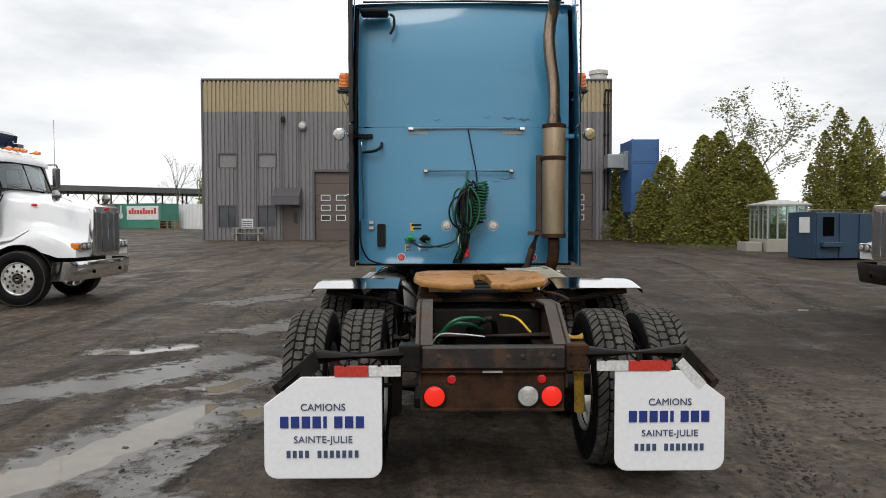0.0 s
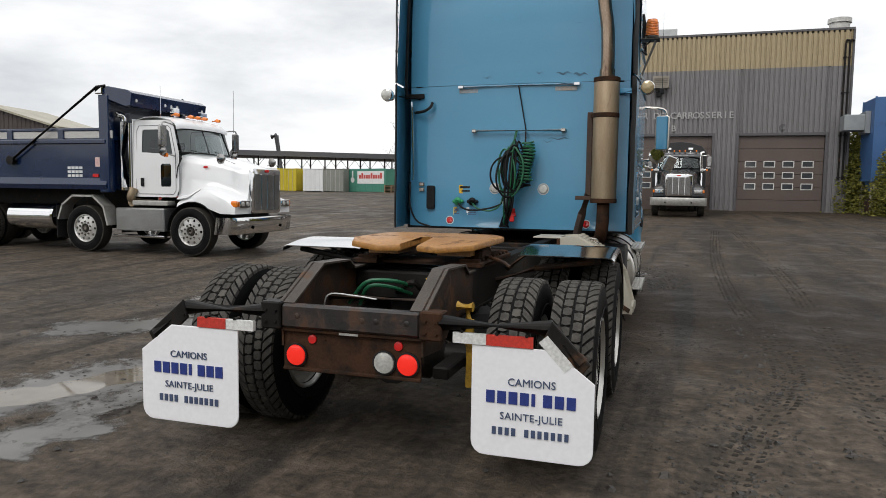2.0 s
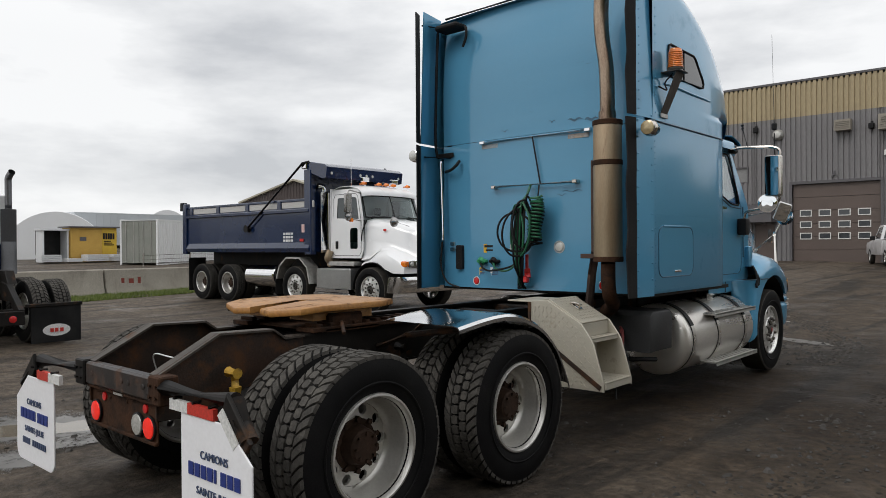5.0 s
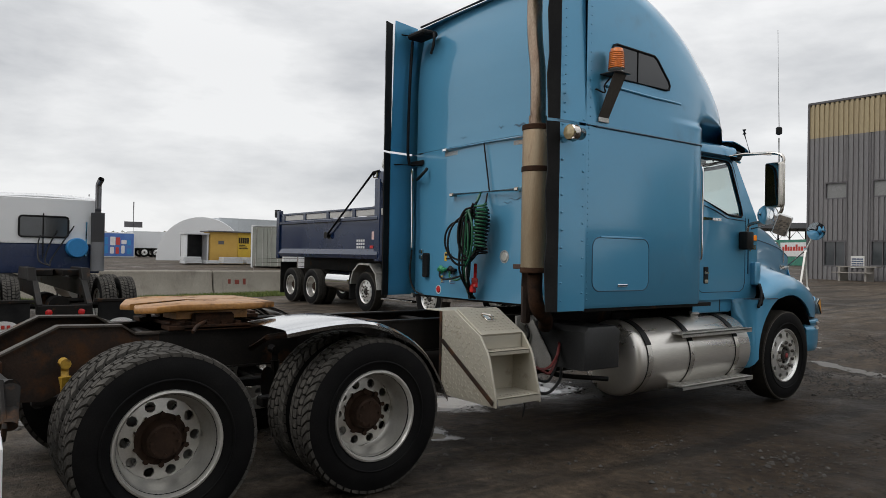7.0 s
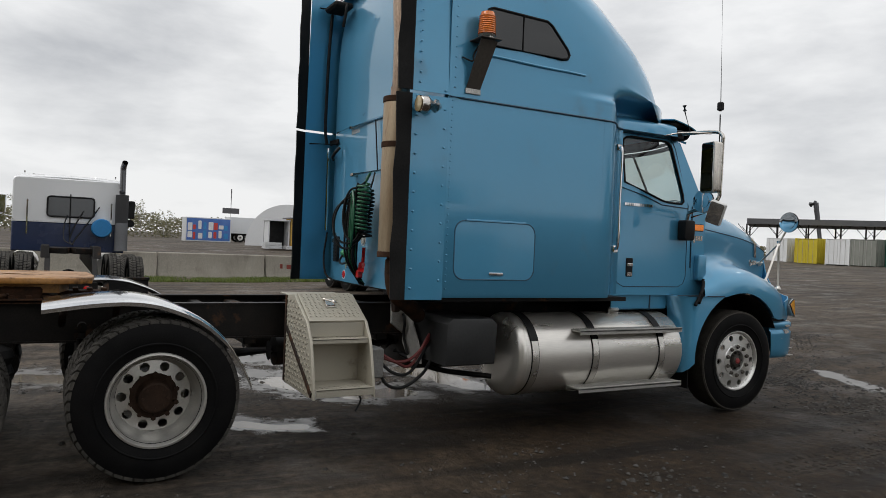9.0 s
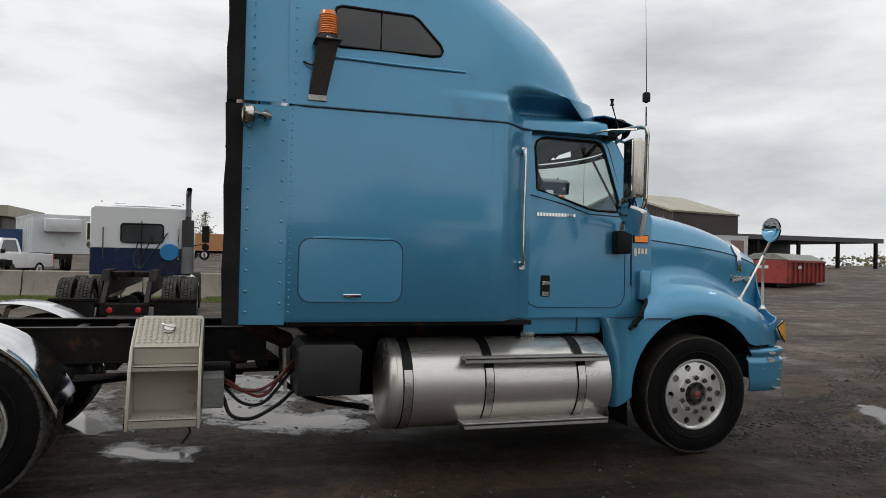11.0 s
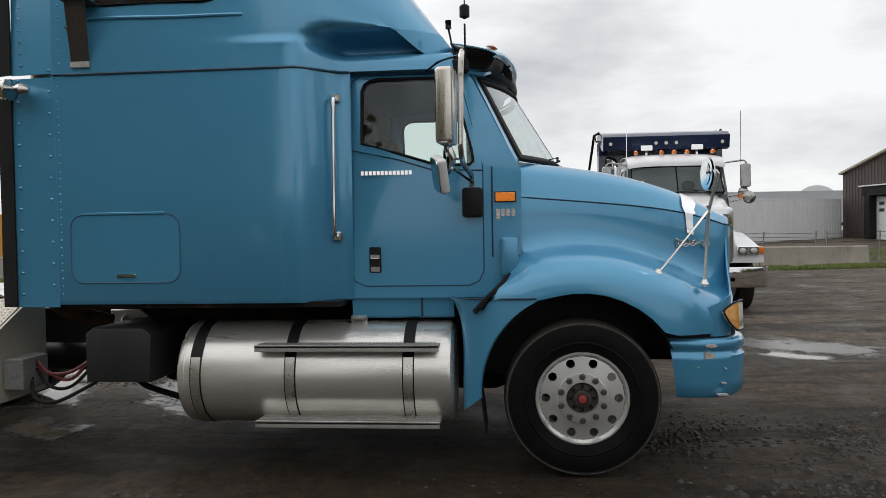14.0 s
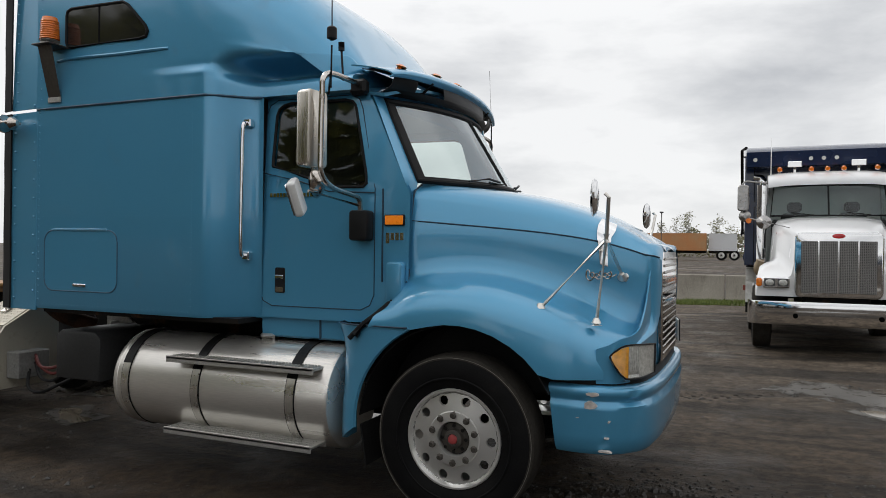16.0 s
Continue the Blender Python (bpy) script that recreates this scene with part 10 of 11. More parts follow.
GREYCON = mat("grey_green_container", (0.22, 0.23, 0.20), 0.7, second=(0.30, 0.30, 0.27), scale=1.5, dirt=(0.14, 0.10, 0.07), dirt_at=(0.6, 0.75), dirt_scale=2)
WHITECON = mat("white_container", (0.78, 0.79, 0.79), 0.5, second=(0.70, 0.70, 0.69), scale=1.5, dirt=(0.2, 0.14, 0.1), dirt_at=(0.66, 0.8), dirt_scale=2)
TEALCON = mat("teal_container", (0.06, 0.24, 0.17), 0.6, second=(0.05, 0.20, 0.145), scale=1.5)
YELCON = mat("yellow_container", (0.58, 0.46, 0.02), 0.6, second=(0.5, 0.38, 0.02), scale=1.5)
container(pose(-41.9, 27.5, 0.5, 0, 0, -146), 12.2, WHITECON, "white container with weathered grey doors", 2.75, doors=GREYCON)
zc = rise(-35, 72)
for xx, m_, lb in ((-39.7, YELCON, "yellow shipping container end"), (-36.4, WHITECON, "white shipping container end"), (-33.9, GREYCON, "grey dented shipping container end"), (-43.0, WHITECON, "white shipping container end")):
    container(pose(xx, 75.2, zc, 0, 0, 180), 6.0, m_, lb)
tc = container(pose(-29.6, 73.6, zc, 0, 0, 66), 6.1, TEALCON, "teal container with a white panel of red lettering blocks")
bm = B()
box(bm, -1.25, -1.225, -2.8, 1.4, 1.0, 2.35)
pn = part("white_panel", bm, STICKER_W, tc)
bm = B()
for i in range(10):
    box(bm, -1.262, -1.248, -2.5 + i * 0.37, -2.5 + i * 0.37 + 0.28, 1.55, 1.95 + (0.2 if i in (0, 4, 8) else 0))
pieces("lettering_block", bm, REDTAPE, pn)
bm = B()
lathe(bm, [(0, 0.3), (0.02, 0.3), (0.025, 0.0)], "x", (-1.25, 2.2, 1.4), 20)
box(bm, -1.25, -1.225, 2.1, 2.3, 1.7, 2.4)
part("white_emblem", bm, STICKER_W, tc)
cont2 = container(pose(-24.5, 75.5, zc, 0, 0, 90), 6.0, WHITECON, "white container with faint grey print")
pal = thing("pallet_stack", "stack of brown wooden pallets", "pallets", pose(-26.6, 71.5, zc))
for k in range(6):
    bm = B()
    box(bm, -0.8, 0.8, -0.5, 0.5, k * 0.15 + 0.10, k * 0.15 + 0.13)
    for x in (-0.75, 0, 0.75):
        box(bm, x - 0.05, x + 0.05, -0.5, 0.5, k * 0.15, k * 0.15 + 0.10)
    part("pallet", bm, mat("pallet_wood", (0.30, 0.20, 0.12), 0.8, second=(0.22, 0.14, 0.08), scale=4), pal)

# long open shelter over the containers
can = thing("open_shelter", "long open steel shelter with a flat dark roof", "shelter", pose(-38, 77, zc), own=False)
DARKROOF = mat("dark_shelter_roof", (0.09, 0.09, 0.095), 0.6, second=(0.07, 0.07, 0.075), scale=1)
p0, p1 = Vector((-47.0, 72.5)), Vector((-20.0, 92.0))
d2 = (p1 - p0).normalized()
n2 = Vector((-d2.y, d2.x))
bm = B()
L = (p1 - p0).length
m_ = Matrix.Translation((p0.x, p0.y, 0)) @ Matrix.Rotation(math.atan2(d2.y, d2.x), 4, "Z")
box(bm, 0, L, 0, 9.0, 5.15, 5.75, m=m_)
part("roof", bm, DARKROOF, can)
for i in range(12):
    for v_ in (0.3, 8.7):
        bm = B()
        u = L * i / 11
        box(bm, u - 0.08, u + 0.08, v_ - 0.08, v_ + 0.08, 0, 5.15, m=m_)
        for s in (1, -1):
            q0, q1 = m_ @ Vector((u, v_, 4.0)), m_ @ Vector((u + s * 0.9, v_, 5.15))
            tube(bm, [q0, q1], 0.05, 5)
        part("post", bm, STEEL_BLACK, can)
crane = thing("crane_arm", "distant crane arm behind the shelter", "crane", pose(-56, 100, 0.5), own=False)
bm = B()
tube(bm, [(-56, 100, 0.5), (-57.5, 100, 9.5)], 0.35, 6)
tube(bm, [(-57.5, 100, 9.5), (-58.3, 100, 9.3)], 0.4, 6)
part("boom", bm, DARKROOF, crane)

# white fabric halls
def fabric_hall(at, r, h, l, label):
    bm = B()
    n = max(3, int(l / 2.5))
    rings = []
    for k in range(n + 1):
        for e in (0, 0.12):
            bulge = 0.04 if e else 0.0
            rings.append([((r + bulge) * math.cos(math.pi * i / 24), -(k + e) * l / n, (h + bulge) * max(0.0, math.sin(math.pi * i / 24)) ** 0.9) for i in range(25)])
    loft(bm, rings, close=True, caps=True)
    solo("fabric_hall", bm, FABRIC, label, "hall", "fabric halls", smooth=40, at=at)


FABRIC = mat("white_fabric", (0.76, 0.77, 0.78), 0.6, second=(0.70, 0.71, 0.72), scale=0.3)
fabric_hall(pose(-53.5, 23.2, 0.5, 0, 0, -112), 3.5, 3.8, 26, "white arched fabric hall beside the sheds")
fabric_hall(pose(-86.4, 49.0, 0.7, 0, 0, -113), 3.6, 5.8, 22, "white arched fabric hall beyond the container")
# slabs stacked before the sheds
for k, (y0, y1, h, x0) in enumerate(((18.5, 19.7, 0.45, -43.3), (19.9, 20.8, 0.28, -43.0), (21.1, 22.5, 0.5, -43.2), (22.7, 24.2, 0.45, -43.1))):
    st = thing("slab_stack", "stack of pale foam slabs on pallets", "slabs", pose(x0, (y0 + y1) / 2, rise(x0, 20)), "slab stacks by the sheds", own=False)
    n = int(h / 0.11)
    for i in range(n):
        bm = B()
        box(bm, x0 - 0.5, x0 + 0.5, y0 + rb.uniform(0, 0.06), y1 - rb.uniform(0, 0.06), rise(x0, 20) + 0.08 + i * 0.11, rise(x0, 20) + 0.08 + i * 0.11 + 0.095)
        part("slab", bm, PALEBOX, st)

# brown steel barn
BROWN = mat("brown_ribbed_steel", (0.062, 0.046, 0.042), 0.55, 0.1, second=(0.05, 0.038, 0.035), scale=0.6)
BEIGEROOF = mat("beige_steel_roof", (0.36, 0.33, 0.25), 0.5, second=(0.30, 0.28, 0.22), scale=0.8)
barn = thing("barn", "brown ribbed steel barn with beige roof and white loading door", "barn", pose(-39.3, 34.6, 0, 0, 0, -76.5))
bxx, ya, yb, yp, ze, zp, zg = 0.0, -5.15, 5.0, 0.0, 4.95, 6.35, rise(-40, 35)
bm = B()
y = ya
pts = []
while y < yb:
    for dy, dx in ((0, 0), (0.12, 0), (0.15, 0.03), (0.25, 0.03)):
        if y + dy < yb:
            pts.append((bxx + dx, y + dy))
    y += 0.28
pts.append((bxx, yb))
def gable(y):
    return ze + (zp - ze) * ((y - ya) / (yp - ya) if y < yp else (yb - y) / (yb - yp))
lo, hi = [bm.verts.new((*p, 0)) for p in pts], [bm.verts.new((*p, gable(p[1]))) for p in pts]
for i in range(len(pts) - 1):
    bm.faces.new((lo[i], lo[i + 1], hi[i + 1], hi[i]))
part("gable_wall", bm, BROWN, barn, smooth=0)
for yy in (ya, yb):
    bm = B()
    box(bm, bxx - 6.5, bxx - 0.01, yy - 0.1 if yy == ya else yy, yy if yy == ya else yy + 0.1, 0, ze)
    part("side_wall", bm, BROWN, barn)
for y0, y1 in ((ya - 0.2, yp), (yb + 0.2, yp)):
    bm = B()
    z0 = ze - 0.05
    sheet(bm, [[(bxx + 0.25, y0, z0), (bxx - 6.5, y0, z0)], [(bxx + 0.25, y1, zp + 0.05), (bxx - 6.5, y1, zp + 0.05)]], 0.12)
    part("roof_slope", bm, BEIGEROOF, barn)
bm = B()
box(bm, bxx + 0.03, bxx + 0.10, -2.1, 0.1, zg, 3.3)
ld = part("loading_door", bm, PALEBOX, barn, "white loading door")
for r in range(2):
    for c in range(3):
        bm = B()
        box(bm, bxx + 0.10, bxx + 0.12, -1.85 + c * 0.65, -1.45 + c * 0.65, 2.35 + r * 0.42, 2.55 + r * 0.42)
        part("pane", bm, PANE, ld)
bm = B()
for y0, y1, z0, z1 in ((-2.6, -2.1, zg, 3.7), (0.1, 0.6, zg, 3.7), (-2.8, 0.8, 3.35, 3.95)):
    box(bm, bxx + 0.03, bxx + 0.6, y0, y1, z0, z1, 0.02)
part("dock_shelter", bm, BLACK, barn)
bm = B()
box(bm, bxx + 0.02, bxx + 0.75, -2.9, 0.9, 3.95, 4.02)
part("dock_trim", bm, FRAMEWHITE, barn)
bm = B()
box(bm, bxx + 0.02, bxx + 0.08, 3.8, 4.4, 4.05, 4.6)
part("gable_window", bm, PANE_GREY, barn)
bm = B()
box(bm, bxx + 0.02, bxx + 0.25, -0.65, -0.3, 4.85, 5.0)
part("gable_lamp", bm, FRAMEWHITE, barn)
tr2 = box_truck(pose(-33.4, 36.85, rise(-33, 38), 0, 0, 0), 2.5, 6.1, 2.9, PALEBOX, "white trailer with a pink picture on its side")
bm = B()
box(bm, 1.265, 1.275, 1.7, 2.7, 1.3, 2.6)
part("side_picture", bm, mat("faded_pink_picture", (0.32, 0.17, 0.17), 0.6, second=(0.22, 0.22, 0.16), scale=3), tr2)
bm = B()
box(bm, -31.5, -30.2, 36.6, 37.6, rise(-31, 37), 1.55, 0.04)
solo("grey_tank", bm, mat("grey_tank_paint", (0.16, 0.18, 0.19), 0.6), "grey box tank beside the barriers", "tank")
for k in range(3):
    bm = B()
    box(bm, -26.4 + k * 0.6, -25.0 + k * 0.6, 28.2 + k * 1.3, 29.4 + k * 1.3, 0.03, 0.75, 0.05)
    solo("concrete_block", bm, CONCRETE, "large rough concrete block on the verge", "block", "concrete blocks by the barn")

# white trailer row, billboard, orange trailers, low building in the rear
box_truck(pose(-58.0, 33.0, rise(-58, 33), 0, 0, 4), 2.5, 15.0, 3.65, mat("long_white_trailer", (0.52, 0.55, 0.57), 0.45, second=(0.46, 0.49, 0.51), scale=0.6), "long pale grey trailer in the rear yard")
bb = thing("picture_container", "white container with a blue red and white picture side", "container", pose(-73.0, 20.2, rise(-73, 20)))
bm = B()
box(bm, -1.2, 1.2, -2.3, 2.3, 0.0, 2.5, 0.02)
part("body", bm, PALEBOX, bb)
bm = B()
box(bm, 1.205, 1.22, -2.2, 2.2, 0.12, 2.4)
pic = part("picture_panel", bm, mat("blue_picture_panel", (0.05, 0.13, 0.42), 0.5, second=(0.10, 0.22, 0.5), scale=1.6), bb)
rp_ = random.Random(6)
for k in range(16):
    bm = B()
    y0, z0, w_, h_ = -2.1 + (k % 8) * 0.52, 0.25 + (k // 8) * 0.95 + rp_.uniform(-0.1, 0.2), rp_.uniform(0.25, 0.5), rp_.uniform(0.4, 0.9)
    prism(bm, round_rect(y0, y0 + w_, z0, min(2.35, z0 + h_), 0.08, 3), "x", 1.215, 1.235 + 0.002 * (k % 3))
    part("picture_shape", bm, (STICKER_W, REDTAPE, STICKER_W, bpy.data.materials["bright_blue_plastic"])[k % 4], pic)
for xx, yy, l, m_, lb in ((-74, 24.8, 4.5, PALEBOX, "white box body in the rear yard"), (-78, 29.0, 4.0, GREYCON, "grey box body in the rear yard"), (-72, 6.2, 5.8, mat("orange_picture_panel", (0.50, 0.22, 0.08), 0.55, second=(0.42, 0.30, 0.16), scale=1.2), "orange picture trailer in the rear yard"), (-73, 10.6, 2.6, PALEBOX, "white truck box in the rear yard"), (-70, -8, 6, PALEBOX, "white box body in the rear yard")):
    box_truck(pose(xx, yy, rise(xx, yy), 0, 0, 0), 2.4, l, 2.7, m_, lb)
lb_ = thing("low_building", "long low brown building with a beige fascia", "building", pose(-56, -16, 0.5), own=False)
for q, m_, nm in (((-66, -55.5, -30, -8.5, 0.5, 3.9), BROWN, "wall"), ((-66.5, -55, -30.5, -8, 3.9, 4.75), BEIGEROOF, "fascia")):
    bm = B()
    box(bm, *q, 0.02)
    part(nm, bm, m_, lb_)
bm = B()
tube(bm, [(-75, 23.1, 0.7), (-75, 23.1, 6.6)], 0.06, 8)
box(bm, -75.05, -74.95, 22.2, 24.0, 3.9, 4.5)
solo("sign_pole", bm, DOORTRIM, "thin pole with a small sign plate", "pole")
for xx, yy, hh in ((-60, 6.0, 4.9), (-52, -8.0, 5.4)):
    bm = B()
    tube(bm, [(xx, yy, 0.6), (xx, yy, hh)], 0.05, 8)
    box(bm, xx - 0.2, xx + 0.2, yy - 0.15, yy + 0.15, hh, hh + 0.12, 0.02)
    solo("yard_lamp", bm, DOORTRIM, "slim lamp post in the rear yard", "lamp post", "yard lamp posts")
sk = thing("red_skip", "red ribbed steel waste skip with a grey sheet lid", "skip", pose(-26.25, 37.4, rise(-26, 37), 0, 0, 31))
bm = B()
box(bm, -1.15, 1.15, -3.3, 3.3, 0.18, 1.38, 0.03)
part("skip_body", bm, mat("red_skip_paint", (0.34, 0.04, 0.032), 0.55, second=(0.22, 0.03, 0.025), scale=1.5, dirt=(0.09, 0.04, 0.03), dirt_at=(0.55, 0.7), dirt_scale=1.6), sk)
for i in range(9):
    for s in (1, -1):
        bm = B()
        y0 = -3.2 + i * 0.8
        box(bm, min(s * 1.15, s * 1.24), max(s * 1.15, s * 1.24), y0 - 0.05, y0 + 0.05, 0.2, 1.3, 0.01)
        part("skip_rib", bm, bpy.data.materials["red_skip_paint"], sk)
for s in (1, -1):
    bm = B()
    box(bm, min(s * 1.15, s * 1.26), max(s * 1.15, s * 1.26), -3.35, 3.35, 1.28, 1.40, 0.01)
    part("top_rail", bm, bpy.data.materials["red_skip_paint"], sk)
    bm = B()
    box(bm, s * 0.7 - 0.08, s * 0.7 + 0.08, -3.3, 3.3, 0.0, 0.19, 0.01)
    part("skid", bm, STEEL_BLACK, sk)
bm = B()
prism(bm, [(-1.24, 1.405), (1.24, 1.405), (0.5, 1.74), (-0.5, 1.74)], "y", -3.3, 3.3, 0.02)
part("lid", bm, GREYCON, sk, "grey corrugated sheet lid")
bm = B()
box(bm, 1.242, 1.25, -1.9, -1.3, 0.95, 1.12)
box(bm, -0.3, 0.2, -3.312, -3.302, 0.95, 1.1)
pieces("faded_mark", bm, STICKER_W, sk)
rs = thing("open_shelter", "dark open shed behind the red skips", "shelter", pose(-60, 62, 0.9), own=False)
bm = B()
box(bm, -70, -56, 50, 78, 4.2, 4.7)
part("roof", bm, DARKROOF, rs)
for k in range(6):
    bm = B()
    box(bm, -56.4, -56.1, 50.5 + k * 5.3, 50.8 + k * 5.3, 0.5, 4.5)
    part("post", bm, STEEL_BLACK, rs)
bm = B()
box(bm, -70, -69.8, 50, 78, 0.5, 4.5)
part("rear_wall", bm, DARKROOF, rs)

# kiosk and blue bin by the trees
ki = thing("glass_kiosk", "old glazed kiosk with beige base panels", "kiosk", pose(14.45, 30.8, rise(14, 30) - 0.03), own=False)
KX0, KX1, KY0, KY1 = 13.6, 15.3, 30.0, 31.7
KZ = rise(14, 30) - 0.03
bm = B()
box(bm, KX0, KX1, KY0, KY1, KZ, KZ + 0.55, 0.02)
part("base", bm, mat("beige_kiosk_panel", (0.36, 0.33, 0.27), 0.7), ki)
for i in range(5):
    for yy in (KY0, KY1 - 0.06):
        bm = B()
        xx = KX0 + (KX1 - KX0 - 0.06) * i / 4
        box(bm, xx, xx + 0.06, yy, yy + 0.06, KZ + 0.55, KZ + 1.95)
        part("mullion", bm, ALU_DULL, ki)
for i in (1, 2, 3):
    bm = B()
    yy = KY0 + (KY1 - KY0 - 0.06) * i / 4
    box(bm, KX0, KX0 + 0.06, yy, yy + 0.06, KZ + 0.55, KZ + 1.95)
    part("mullion", bm, ALU_DULL, ki)
for q in ((KX0 + 0.06, KX1 - 0.06, KY0 + 0.02, KY0 + 0.03, KZ + 0.55, KZ + 1.95), (KX0 + 0.02, KX0 + 0.03, KY0 + 0.06, KY1 - 0.06, KZ + 0.55, KZ + 1.95), (KX1 - 0.03, KX1 - 0.02, KY0 + 0.06, KY1 - 0.06, KZ + 0.55, KZ + 1.95), (KX0 + 0.06, KX1 - 0.06, KY1 - 0.03, KY1 - 0.02, KZ + 0.55, KZ + 1.95)):
    bm = B()
    box(bm, *q)
    part("pane", bm, GLASS, ki)
bm = B()
cxk, cyk = (KX0 + KX1) / 2, (KY0 + KY1) / 2
loft(bm, [[(KX0 - 0.12, KY0 - 0.12, KZ + 1.95), (KX1 + 0.12, KY0 - 0.12, KZ + 1.95), (KX1 + 0.12, KY1 + 0.12, KZ + 1.95), (KX0 - 0.12, KY1 + 0.12, KZ + 1.95)], [(KX0 - 0.12, KY0 - 0.12, KZ + 2.02), (KX1 + 0.12, KY0 - 0.12, KZ + 2.02), (KX1 + 0.12, KY1 + 0.12, KZ + 2.02), (KX0 - 0.12, KY1 + 0.12, KZ + 2.02)], [(cxk - 0.3, cyk - 0.2, KZ + 2.2), (cxk + 0.3, cyk - 0.2, KZ + 2.2), (cxk + 0.3, cyk + 0.2, KZ + 2.2), (cxk - 0.3, cyk + 0.2, KZ + 2.2)]])
part("roof", bm, ALU_DULL, ki)
bm = B()
box(bm, KX0 - 0.75, KX0 - 0.05, KY0 + 0.3, KY0 + 1.2, KZ, KZ + 0.42, 0.02)
part("side_box", bm, mat("beige_side_box", (0.34, 0.32, 0.27), 0.75), ki)
bi = thing("waste_bin", "dark blue steel waste container with open hatch", "waste container", pose(14.0, 25.9, rise(14, 25.9) - 0.02, 0, 0, 6))
BINBLUE = mat("dark_blue_bin_paint", (0.018, 0.045, 0.085), 0.5, second=(0.025, 0.055, 0.10), scale=2)
bm = B()
prism(bm, [(-1.15, 0.05), (1.3, 0.05), (1.3, 1.62), (-1.15, 1.68)], "y", -0.8, 0.8, 0.02)
for xx in (-1.1, -0.25, 0.5, 1.25):
    box(bm, xx, xx + 0.06, -0.84, -0.80, 0.08, 1.6)
part("body", bm, BINBLUE, bi)
bm = B()
box(bm, -0.85, -0.45, -0.83, -0.79, 0.85, 1.5)
part("hatch", bm, DARKHOLE, bi)
bm = B()
box(bm, -1.19, -1.15, -0.5, 0.05, 0.95, 1.5)
part("sticker", bm, STICKER_W, bi)
bm = B()
box(bm, -0.95, -0.2, -1.0, -0.8, 0.45, 0.62, 0.02)
part("step", bm, BINBLUE, bi)

# ---- plants ----
def leafmat(name, a, b, thin=0.0):
    m = bpy.data.materials.new(name)
    m.use_nodes = True
    n, l = m.node_tree.nodes, m.node_tree.links
    bs = n["Principled BSDF"]
    g = n.new("ShaderNodeNewGeometry")
    r = n.new("ShaderNodeValToRGB")
    r.color_ramp.elements[0].color, r.color_ramp.elements[1].color = (*a, 1), (*b, 1)
    l.new(g.outputs["Random Per Island"], r.inputs["Fac"])
    l.new(r.outputs["Color"], bs.inputs["Base Color"])
    bs.inputs["Roughness"].default_value = 0.6
    if thin:
        tl = n.new("ShaderNodeBsdfTranslucent")
        l.new(r.outputs["Color"], tl.inputs["Color"])
        mx = n.new("ShaderNodeMixShader")
        mx.inputs["Fac"].default_value = thin
        l.new(bs.outputs["BSDF"], mx.inputs[1])
        l.new(tl.outputs["BSDF"], mx.inputs[2])
        l.new(mx.outputs["Shader"], n["Material Output"].inputs["Surface"])
    return m


CEDAR = leafmat("cedar_foliage", (0.080, 0.092, 0.018), (0.34, 0.315, 0.06), 0.45)
SPRING = leafmat("young_leaves", (0.13, 0.17, 0.035), (0.24, 0.28, 0.07), 0.4)
PALELEAF = leafmat("sparse_pale_leaves", (0.20, 0.20, 0.11), (0.30, 0.29, 0.17))
SCRUB = leafmat("scrub_foliage", (0.10, 0.095, 0.05), (0.25, 0.23, 0.13), 0.3)
GRASSM = leafmat("verge_grass", (0.07, 0.11, 0.02), (0.20, 0.24, 0.06), 0.4)
BARK = mat("grey_bark", (0.16, 0.14, 0.115), 0.85, second=(0.09, 0.08, 0.065), scale=6, bump=0.4)
BARKPALE = mat("pale_birch_bark", (0.36, 0.34, 0.31), 0.8, second=(0.2, 0.19, 0.17), scale=7)


def leaf(bm, p, s, rng):
    a = Vector((rng.gauss(0, 1), rng.gauss(0, 1), rng.gauss(0, 0.8))).normalized()
    u, v = frame_for(a)
    q = [p + u * s, p + v * s * 0.6 + a * s * 0.2, p - u * s, p - v * s * 0.6 + a * s * 0.2]
    bm.faces.new([bm.verts.new(x) for x in q])


def conifer(h, r, seed, at, m, label, group, n=17000, droop=0.25):
    rng = random.Random(seed)
    t = thing("conifer_tree", label, "tree", at, group)
    bm = B()
    tube(bm, [(0, 0, 0), (0.03, 0.02, h * 0.4), (0, 0, h * 0.97)], [0.11, 0.07, 0.012], 8)
    part("trunk", bm, BARK, t)
    bm = B()
    # several leaders give the crown an uneven, feathery outline
    spires = [(0, 0, 1.0, 1.0)] + [(0.45 * r * math.cos(a), 0.45 * r * math.sin(a), rng.uniform(0.6, 0.86), rng.uniform(0.5, 0.72)) for a in [k * 1.26 + rng.uniform(-0.4, 0.4) for k in range(5)]]
    for _ in range(n):
        sx, sy, sh_, sr = rng.choice(spires) if rng.random() < 0.75 else spires[0]
        k = rng.random() ** 1.15
        a = rng.uniform(0, 2 * math.pi)
        z = 0.06 + 0.94 * k
        rad = r * sr * (1 - z) ** 0.62 * (0.85 + 0.75 * noise.noise((math.cos(a) * 2.2 + sx, math.sin(a) * 2.2 + sy, z * h * 1.5 + seed)))
        d = rad * rng.uniform(0.25, 1.0) ** 0.5
        leaf(bm, Vector((sx + d * math.cos(a), sy + d * math.sin(a), z * h * sh_ - droop * d * 0.3)), rng.uniform(0.045, 0.11), rng)
    part("crown", bm, m, t, smooth=0)
    return t


